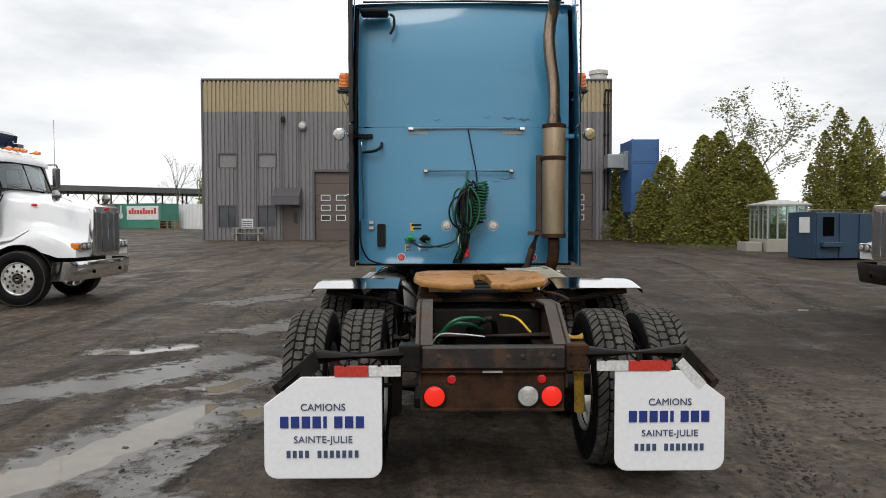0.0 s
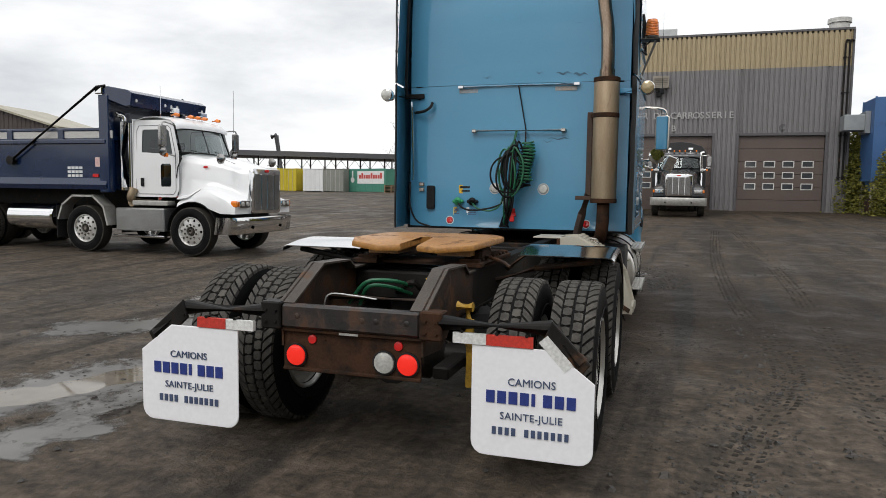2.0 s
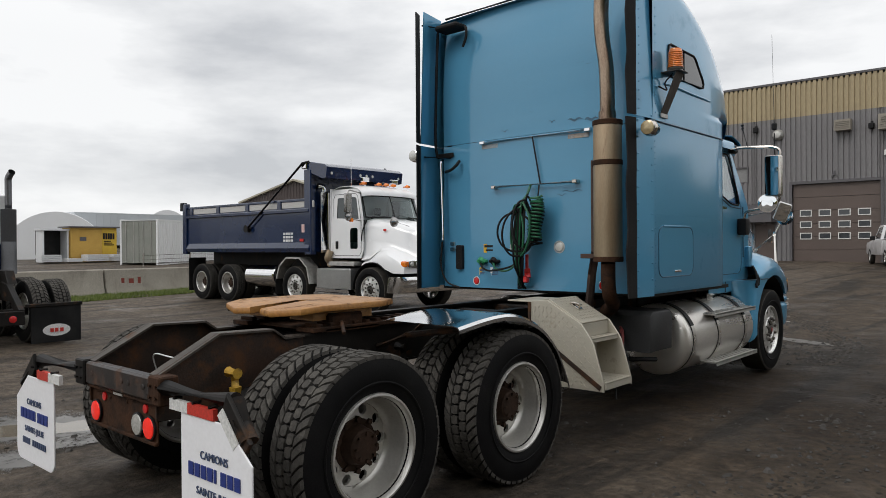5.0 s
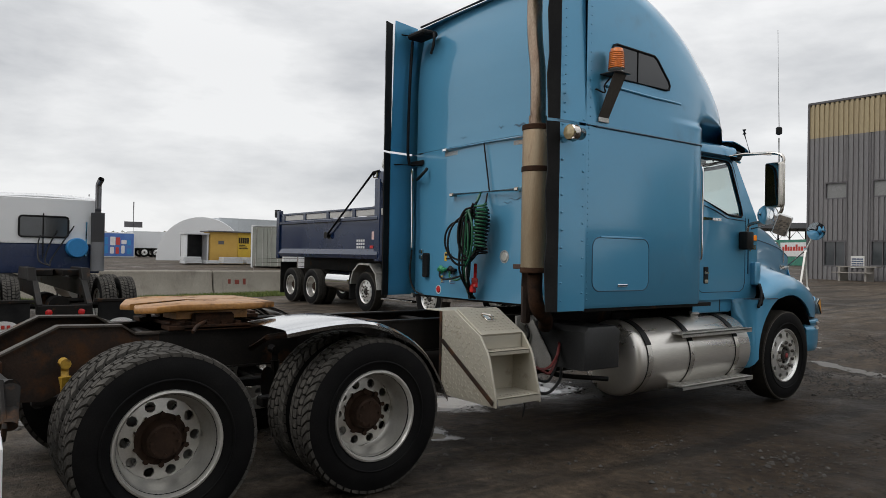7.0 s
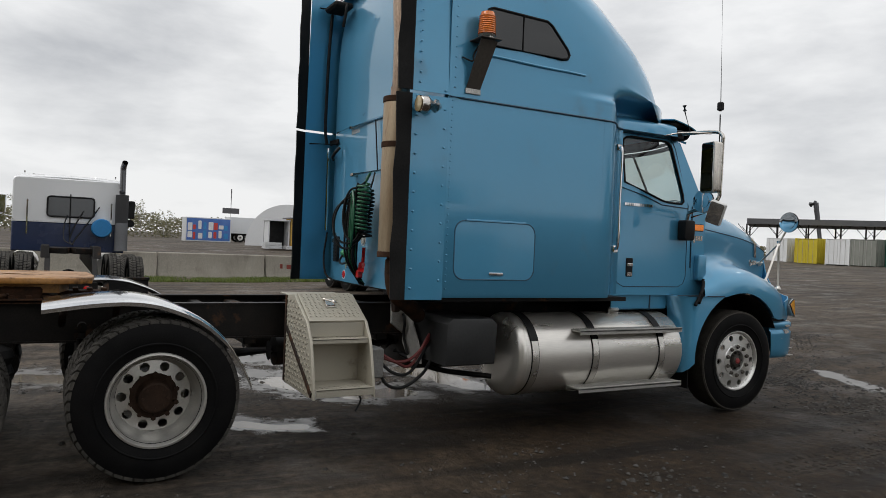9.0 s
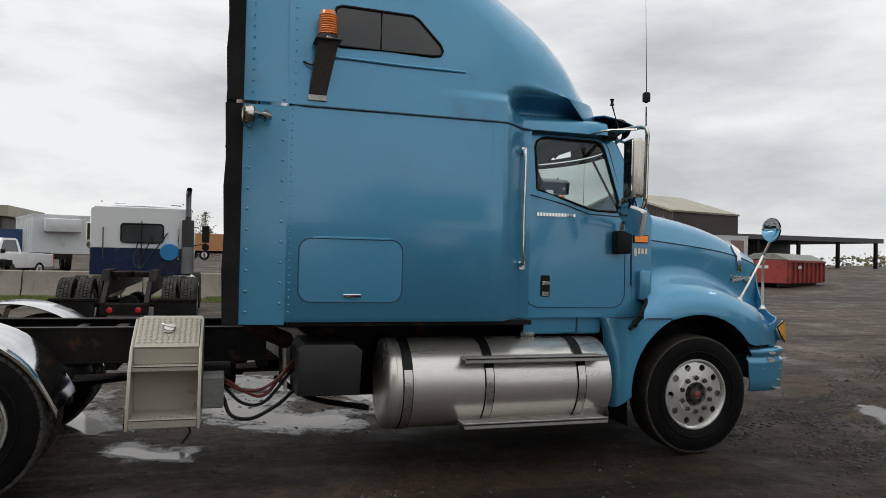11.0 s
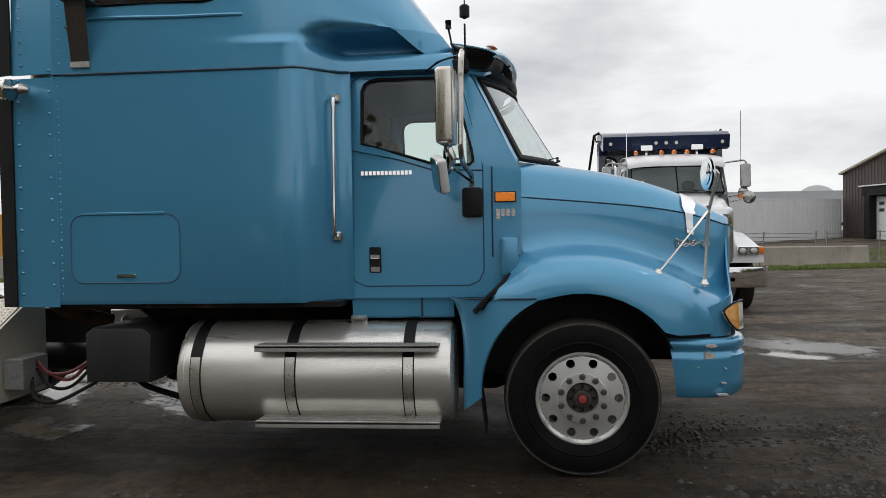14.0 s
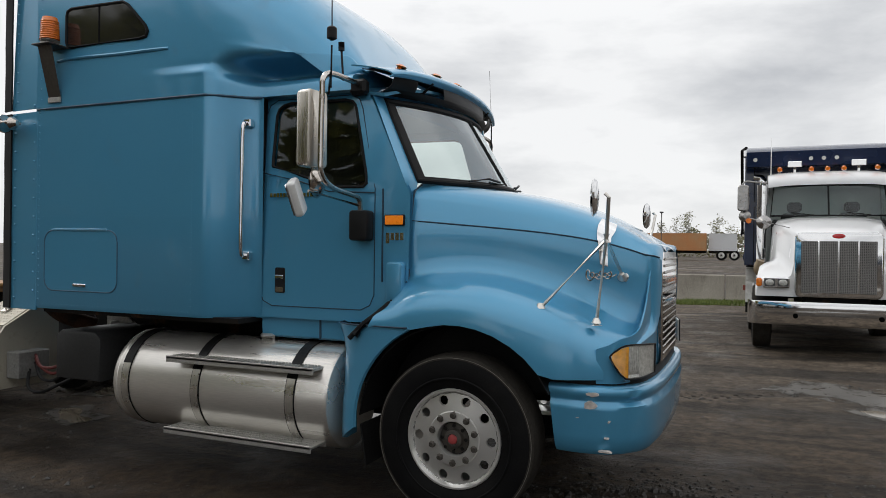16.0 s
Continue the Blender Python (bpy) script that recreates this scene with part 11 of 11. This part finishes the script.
def bare_tree(h, seed, at, m, label, group="", leaves=900, spread=0.45, bark=BARK, leaf_s=(0.035, 0.075)):
    rng = random.Random(seed)
    t = thing("deciduous_tree", label, "tree", at, group)
    bm, tips = B(), []
    def grow(p, d, l, r, depth):
        q = p + d * l
        mid = (p + q) / 2 + Vector((rng.uniform(-1, 1), rng.uniform(-1, 1), 0)) * l * 0.06
        tube(bm, [p, mid, q], [r, r * 0.85, r * 0.68], 6 if depth < 2 else 4)
        if depth >= 2:
            tips.extend([mid, q])
        if depth == 5:
            return
        for _ in range(2 if depth else 3):
            nd = (d + Vector((rng.gauss(0, spread), rng.gauss(0, spread), rng.uniform(-0.05, 0.3)))).normalized()
            grow(q, nd, l * rng.uniform(0.62, 0.82), r * 0.62, depth + 1)
        if depth < 3:
            grow(mid, (d + Vector((rng.gauss(0, 0.7), rng.gauss(0, 0.7), 0.2))).normalized(), l * 0.6, r * 0.4, depth + 2)
    grow(Vector((0, 0, 0)), Vector((0, 0, 1)), h * 0.30, h * 0.012, 0)
    part("trunk", bm, bark, t)
    bm = B()
    for _ in range(leaves):
        p = rng.choice(tips) + Vector((rng.gauss(0, 0.18), rng.gauss(0, 0.18), rng.gauss(0, 0.15)))
        leaf(bm, p, rng.uniform(*leaf_s), rng)
    part("crown", bm, m, t, smooth=0)
    return t


c1 = conifer(5.9, 2.2, 1, pose(13.6, 37.2, 0.2), CEDAR, "dense dark green cedar by the fence", "cedars by the fence")
c2 = conifer(5.5, 2.4, 2, pose(15.3, 36.4, 0.2), CEDAR, "dense dark green cedar by the fence", "cedars by the fence")
for k, (x, y, s, r) in enumerate(((12.7, 39.5, 0.92, 40), (11.4, 44.0, 0.95, 77), (12.9, 46.0, 1.1, 130), (10.9, 48.0, 1.0, 10), (14.7, 36.0, 0.86, 120), (16.1, 36.2, 0.80, 200), (13.3, 36.2, 0.72, 10), (15.0, 37.8, 1.05, 300), (16.0, 35.2, 0.62, 80), (16.6, 36.8, 0.5, 150))):
    o = copy_thing(c1 if k % 2 else c2, pose(x - 0.3, y, 0.2, 0, 0, r) @ Matrix.Scale(s, 4))
    o.scale = (s, s, s)
c3 = conifer(7.2, 1.9, 7, pose(20.3, 36.5, 0.2), CEDAR, "tall narrow cedar behind the kiosk", "tall cedars behind the kiosk", n=7500)
for x, y, s, r in ((19.5, 35.9, 0.83, 70), (21.6, 36.2, 0.93, 160), (22.3, 37.0, 0.86, 250)):
    o = copy_thing(c3, pose(x - 0.3, y, 0.2, 0, 0, r))
    o.scale = (s, s, s)
bare_tree(8.9, 5, pose(16.4, 38.6, 0.4), PALELEAF, "tall sparse birch with pale new leaves", leaves=2200, bark=BARKPALE, leaf_s=(0.05, 0.10))
bare_tree(6.5, 9, pose(13.1, 42.5, 0.5), PALELEAF, "small sparse tree beside the collector", leaves=500)
bare_tree(7.5, 12, pose(23.5, 39.6, 0.5), PALELEAF, "sparse pale tree behind cedars", leaves=800)
bare_tree(9.4, 15, pose(-28.6, 79.5, 0.7), PALELEAF, "bare slender tree behind containers", "bare trees behind containers", 250, 0.28)
bare_tree(8.2, 16, pose(-26.2, 80.5, 0.7), PALELEAF, "bare slender tree behind containers", "bare trees behind containers", 300, 0.30)
bare_tree(6.6, 17, pose(-23.6, 77.5, 0.7), SPRING, "young tree with fresh yellow-green leaves", "", 3200, 0.5, BARK, (0.08, 0.16))
bare_tree(5.2, 18, pose(-21.5, 78.5, 0.7), SPRING, "young tree with fresh yellow-green leaves", "", 1400, 0.5, BARK, (0.07, 0.13))
sp1 = conifer(7.2, 2.3, 31, pose(-58, -30.5, 0.6), CEDAR, "dark spruce beyond the rear yard", "spruces beyond the yard", n=1500)
for x, y, s in ((-60, -34, 0.8), (-62, -27.5, 0.7)):
    o = copy_thing(sp1, pose(x, y, 0.6, 0, 0, 60 * s))
    o.scale = (s, s, s)
sp2 = conifer(5.0, 1.1, 33, pose(-96, 2.0, 0.7), SCRUB, "small conifer beyond the orange trailers", "", n=700)
# distant scrub along the rear of the yard
bm = B()
rng = random.Random(44)
for i in range(42000):
    y = rng.uniform(-60, 90)
    x = -112 + rng.uniform(-8, 8)
    top = 3.5 + 1.7 * noise.noise((y * 0.11, 0, 5)) + 0.9 * noise.noise((y * 0.5, 2, 5))
    leaf(bm, Vector((x, y, 0.6 + rng.random() ** 0.7 * max(0.8, top))), rng.uniform(0.10, 0.24), rng)
solo("far_scrub", bm, SCRUB, "hazy line of spring scrub beyond the yard", "scrub", kind="stuff", smooth=0)
bm = B()
for i in range(3600):
    x = rng.uniform(-110, 60)
    y = 128 + rng.uniform(-6, 6)
    top = 3.2 + 2.0 * noise.noise((x * 0.09, 0, 9)) + 0.9 * noise.noise((x * 0.5, 2, 5))
    leaf(bm, Vector((x, y, 0.6 + rng.random() ** 0.7 * max(0.8, top))), rng.uniform(0.25, 0.6), rng)
solo("far_scrub", bm, SCRUB, "line of spring scrub behind the containers", "scrub", kind="stuff", smooth=0)
for k, (x, y, h) in enumerate(((-104, 3.2, 6.0), (-104, 5.4, 7.0), (-104, 8.5, 6.2), (-105, 11.0, 5.0), (-104, 20.0, 4.5), (-104, 17.0, 5.5))):
    bare_tree(h, 60 + k, pose(x, y, 0.6), PALELEAF, "thin bare tree beyond the rear yard", "bare trees beyond the yard", 260, 0.35, BARKPALE, (0.08, 0.16))
# tall trees across the road behind the walk, mirrored in the cab's glass and paint
bm = B()
for i in range(17000):
    u = rng.random()
    x, y = 15 + 9 * u + rng.uniform(-2, 2), -42 + 46 * u + rng.uniform(-2, 2)
    top = 11.5 + 4.5 * noise.noise((u * 14, 1, 3)) + 3.0 * noise.noise((u * 50, 4, 3))
    leaf(bm, Vector((x, y, rng.random() ** 0.8 * top)), rng.uniform(0.28, 0.6), rng)
solo("far_trees", bm, CEDAR, "tall dark trees across the road", "trees", kind="stuff", smooth=0)
# chain link fence by the cedars
fc = thing("chain_link_fence", "grey chain link fence before the cedars", "fence", pose(15, 35, 0), own=False)
for i in range(4, 9):
    bm = B()
    tube(bm, [(11.6 + i * 1.5, 34.9, 0.4), (11.6 + i * 1.5, 34.9, 2.2)], 0.03, 6)
    part("post", bm, ALU_DULL, fc)
bm = B()
tube(bm, [(17.6, 34.9, 2.2), (23.6, 34.9, 2.2)], 0.02, 5)
part("top_rail", bm, ALU_DULL, fc)
bm = B()
for i in range(62, 88):
    x = 11.6 + i * 0.12
    for s in (1, -1):
        vs = [bm.verts.new(p) for p in ((x, 34.9, 0.48), (x + 0.012, 34.9, 0.48), (x + s * 1.7 + 0.012, 34.9, 2.2), (x + s * 1.7, 34.9, 2.2))]
        bm.faces.new(vs)
ob = part("chain_mesh", bm, ALU_DULL, fc, smooth=0)
ob["kind"] = "stuff"

# grass verges
def grass(name, label, areas, n, seed, h=(0.05, 0.16)):
    rng = random.Random(seed)
    bm = B()
    for (x0, x1, y0, y1) in areas:
        for _ in range(int(n * (x1 - x0) * (y1 - y0))):
            x, y = rng.uniform(x0, x1), rng.uniform(y0, y1)
            if noise.noise((x * 0.8, y * 0.8, 7)) < -0.3:
                continue
            z = ground_h(x, y)
            a, w, hh = rng.uniform(0, 6.28), rng.uniform(0.006, 0.016), rng.uniform(*h)
            dx, dy = math.cos(a), math.sin(a)
            bm.faces.new([bm.verts.new(p) for p in ((x - dy * w, y + dx * w, z), (x + dy * w, y - dx * w, z), (x + dx * hh * 0.5, y + dy * hh * 0.5, z + hh))])
    solo(name, bm, GRASSM, label, "grass", kind="stuff", smooth=0)


grass("verge_grass", "short spring grass along the concrete barriers", [(-19.5, -17.5, -12, 26)], 900, 3, (0.05, 0.14))
grass("verge_grass", "short dry grass before the cedars", [(11.5, 24.0, 33.2, 35.5)], 110, 4, (0.06, 0.2))
grass("verge_grass", "grass tufts before the brown barn", [(-30, -22, 24, 31)], 50, 5, (0.08, 0.22))

# ---- puddles, gravel, ruts ----
def shore_mat(name, color, second, rough, spec, soft):
    """Water or silt that thins out towards its ragged shore."""
    m = mat(name, color, rough, second=second, scale=1.5, fine=9, rough_var=0.02, grain=0.25, spec=spec)
    n, l = m.node_tree.nodes, m.node_tree.links
    at = n.new("ShaderNodeAttribute")
    at.attribute_name = "shore"
    co = n.new("ShaderNodeTexCoord")
    nz = n.new("ShaderNodeTexNoise")
    nz.inputs["Scale"].default_value, nz.inputs["Detail"].default_value, nz.inputs["Roughness"].default_value = 4.5, 9, 0.65
    l.new(co.outputs["Object"], nz.inputs["Vector"])
    ad = n.new("ShaderNodeMath")
    ad.operation = "ADD"
    l.new(at.outputs["Fac"], ad.inputs[0])
    gain = n.new("ShaderNodeMath")
    gain.operation = "MULTIPLY_ADD"
    gain.inputs[1].default_value, gain.inputs[2].default_value = 2.0, -0.5
    l.new(nz.outputs["Fac"], gain.inputs[0])
    l.new(gain.outputs["Value"], ad.inputs[1])
    mr = n.new("ShaderNodeMapRange")
    mr.inputs["From Min"].default_value, mr.inputs["From Max"].default_value = 0.80, 0.80 + soft
    l.new(ad.outputs["Value"], mr.inputs["Value"])
    l.new(mr.outputs["Result"], n["Principled BSDF"].inputs["Alpha"])
    return m


WATER = shore_mat("muddy_puddle_water", (0.17, 0.145, 0.11), (0.12, 0.10, 0.075), 0.05, 0.4, 0.20)
SLUSH = shore_mat("wet_pale_silt", (0.112, 0.104, 0.093), (0.055, 0.050, 0.045), 0.32, 0.5, 0.40)


def pool(line, w, z, wide, m, name, label, category, group):
    """A strip along a line whose thickness dies out at its ragged shore."""
    bm = B()
    lay = bm.verts.layers.float.new("shore")
    pts = bend([(x, y, 0) for x, y in line], 8)
    ext = w * wide
    pts = [pts[0] - (pts[1] - pts[0]).normalized() * ext * k for k in (1.0, 0.6, 0.3)] + pts + [pts[-1] + (pts[-1] - pts[-2]).normalized() * ext * k for k in (0.3, 0.6, 1.0)]
    rings = []
    for i, p in enumerate(pts):
        d = (pts[min(i + 1, len(pts) - 1)] - pts[max(i - 1, 0)]).normalized()
        row = []
        for f, e in ((-1.5, 0.0), (-1.1, 0.25), (-0.8, 0.5), (-0.4, 0.8), (0, 0.95), (0.4, 0.8), (0.8, 0.5), (1.1, 0.25), (1.5, 0.0)):
            q = p + Vector((-d.y, d.x, 0)) * (f * ext)
            v = bm.verts.new((q.x, q.y, z if z is not None else ground_h(q.x, q.y) + 0.006))
            end = min(i, len(pts) - 1 - i)
            v[lay] = min(e, (0.0, 0.3, 0.65, 1.0)[min(end, 3)])
            row.append(v)
        rings.append(row)
    for a, b in zip(rings, rings[1:]):
        for i in range(8):
            bm.faces.new((a[i], a[i + 1], b[i + 1], b[i]))
    solo(name, bm, m, label, category, group, smooth=180)


for (line, w), z in zip(POOLS, LEVELS):
    pool(line, w, z, 1.0, WATER, "puddle", "shallow muddy puddle on the dirt yard", "puddle", "puddles in the yard")
    if line[0][0] < 1.0:
        pool(line, w, None, 1.65 if w > 0.12 else 3.0, SLUSH, "silt_patch", "wet pale silt round a puddle", "silt", "silt round the puddles")
for line, w in (([(-4.4, 6.6), (-3.4, 7.4), (-2.6, 8.6)], 0.3), ([(-3.0, 10.6), (-2.2, 11.8)], 0.3), ([(-4.2, 13.7), (-3.2, 15.2)], 0.3), ([(-1.95, 3.7), (-2.1, 4.4), (-2.0, 5.2)], 0.12), ([(0.1, 14.5), (1.2, 13.9)], 0.10), ([(-2.2, 4.0), (-1.75, 4.15)], 0.14)):
    pool(line, w, None, 1.6, SLUSH, "silt_patch", "streak of wet pale silt on the dirt yard", "silt", "silt streaks in the yard")

STONE = leafmat("grey_gravel", (0.020, 0.017, 0.014), (0.058, 0.053, 0.046))
bm = B()
rng = random.Random(77)
for _ in range(7500):
    u = rng.random()
    x, y = (rng.uniform(-6, 7.5), rng.uniform(-1, 19)) if u < 0.55 else (rng.uniform(1.3, 5.0), rng.uniform(3, 15))
    if noise.noise((x * 0.5, y * 0.5, 2)) < rng.uniform(-0.5, 0.35):
        continue
    r = rng.uniform(0.005, 0.014) if rng.random() < 0.93 else rng.uniform(0.014, 0.026)
    z = ground_h(x, y) + r * 0.3
    vs = [bm.verts.new((x + r * rng.uniform(0.7, 1.3) * a, y + r * rng.uniform(0.7, 1.3) * b, z + r * 0.6 * c)) for a, b, c in ((1, 0, 0), (0, 1, 0), (-1, 0, 0), (0, -1, 0), (0, 0, 1))]
    for i in range(4):
        bm.faces.new((vs[i], vs[(i + 1) % 4], vs[4]))
solo("gravel", bm, STONE, "loose grey gravel over the dirt yard", "gravel", kind="stuff", smooth=0)

# tyre tracks pressed into the dirt: rows of low clods between the lugs
MUD = mat("pressed_mud", (0.034, 0.029, 0.0235), 0.85, spec=0.18, second=(0.022, 0.019, 0.0155), scale=9, fine=60, bump=0.4)
rng = random.Random(90)
bm = B()
for line in TRACKS:
    pts = bend([(x, y, 0) for x, y in line], 60)
    acc = 0.0
    for p, q in zip(pts, pts[1:]):
        d = q - p
        acc += d.length
        if acc < 0.085 or noise.noise((p.x * 0.6, p.y * 0.25, 8)) < -0.18:
            continue
        acc = 0.0
        d.normalize()
        n_ = Vector((-d.y, d.x, 0))
        for off in (-0.11, -0.04, 0.04, 0.11):
            if rng.random() < 0.22:
                continue
            c = p + n_ * (off + rng.uniform(-0.008, 0.008)) + d * rng.uniform(-0.015, 0.015) + d * (0.03 if abs(off) < 0.05 else 0)
            z, w, l_ = ground_h(c.x, c.y), rng.uniform(0.018, 0.028), rng.uniform(0.018, 0.03)
            lo = [bm.verts.new((*(c + n_ * (a * w) + d * (b * l_)).xy, z - 0.004)) for a, b in ((-1, -1), (1, -1), (1, 1), (-1, 1))]
            hi = [bm.verts.new((*(c + n_ * (a * w * 0.6) + d * (b * l_ * 0.6)).xy, z + rng.uniform(0.003, 0.008))) for a, b in ((-1, -1), (1, -1), (1, 1), (-1, 1))]
            bm.faces.new(hi)
            for k in range(4):
                bm.faces.new((lo[k], lo[(k + 1) % 4], hi[(k + 1) % 4], hi[k]))
solo("tyre_track", bm, MUD, "tyre tracks pressed into the dirt yard", "tyre tracks", kind="stuff", smooth=0)

# dark crumbs of soil thrown up beside the tracks and the puddles
CRUMB = leafmat("dark_soil_crumb", (0.012, 0.010, 0.008), (0.045, 0.038, 0.031))
rng = random.Random(91)
bm = B()
for line, spread, count in [(t_, 0.26, (1500, 500, 330, 330, 500, 2200, 1600)[k_]) for k_, t_ in enumerate(TRACKS)] + [([(0.0, 12.5), (0.6, 13.0), (0.2, 13.8)], 0.30, 1000)] + [(p_, 0.55, 240) for p_, w_ in POOLS[:7]]:
    for _ in range(count):
        k = rng.randrange(len(line) - 1)
        u = rng.random()
        x = line[k][0] + (line[k + 1][0] - line[k][0]) * u + rng.gauss(0, spread)
        y = line[k][1] + (line[k + 1][1] - line[k][1]) * u + rng.gauss(0, spread)
        if noise.noise((x * 1.1, y * 1.1, 6)) < rng.uniform(-0.3, 0.25) or y > 20:
            continue
        r = rng.uniform(0.008, 0.022) if rng.random() < 0.9 else rng.uniform(0.022, 0.04)
        z = ground_h(x, y) - r * 0.15
        ring = [bm.verts.new((x + r * rng.uniform(0.7, 1.3) * math.cos(a), y + r * rng.uniform(0.7, 1.3) * math.sin(a), z)) for a in [q * 1.2566 for q in range(5)]]
        top = [bm.verts.new((v.co.x * 0.5 + x * 0.5 + rng.uniform(-0.2, 0.2) * r, v.co.y * 0.5 + y * 0.5, z + r * rng.uniform(0.45, 0.8))) for v in ring]
        bm.faces.new(top)
        for q in range(5):
            bm.faces.new((ring[q], ring[(q + 1) % 5], top[(q + 1) % 5], top[q]))
solo("soil_crumbs", bm, CRUMB, "dark crumbs of soil beside the tyre tracks", "soil", kind="stuff", smooth=0)
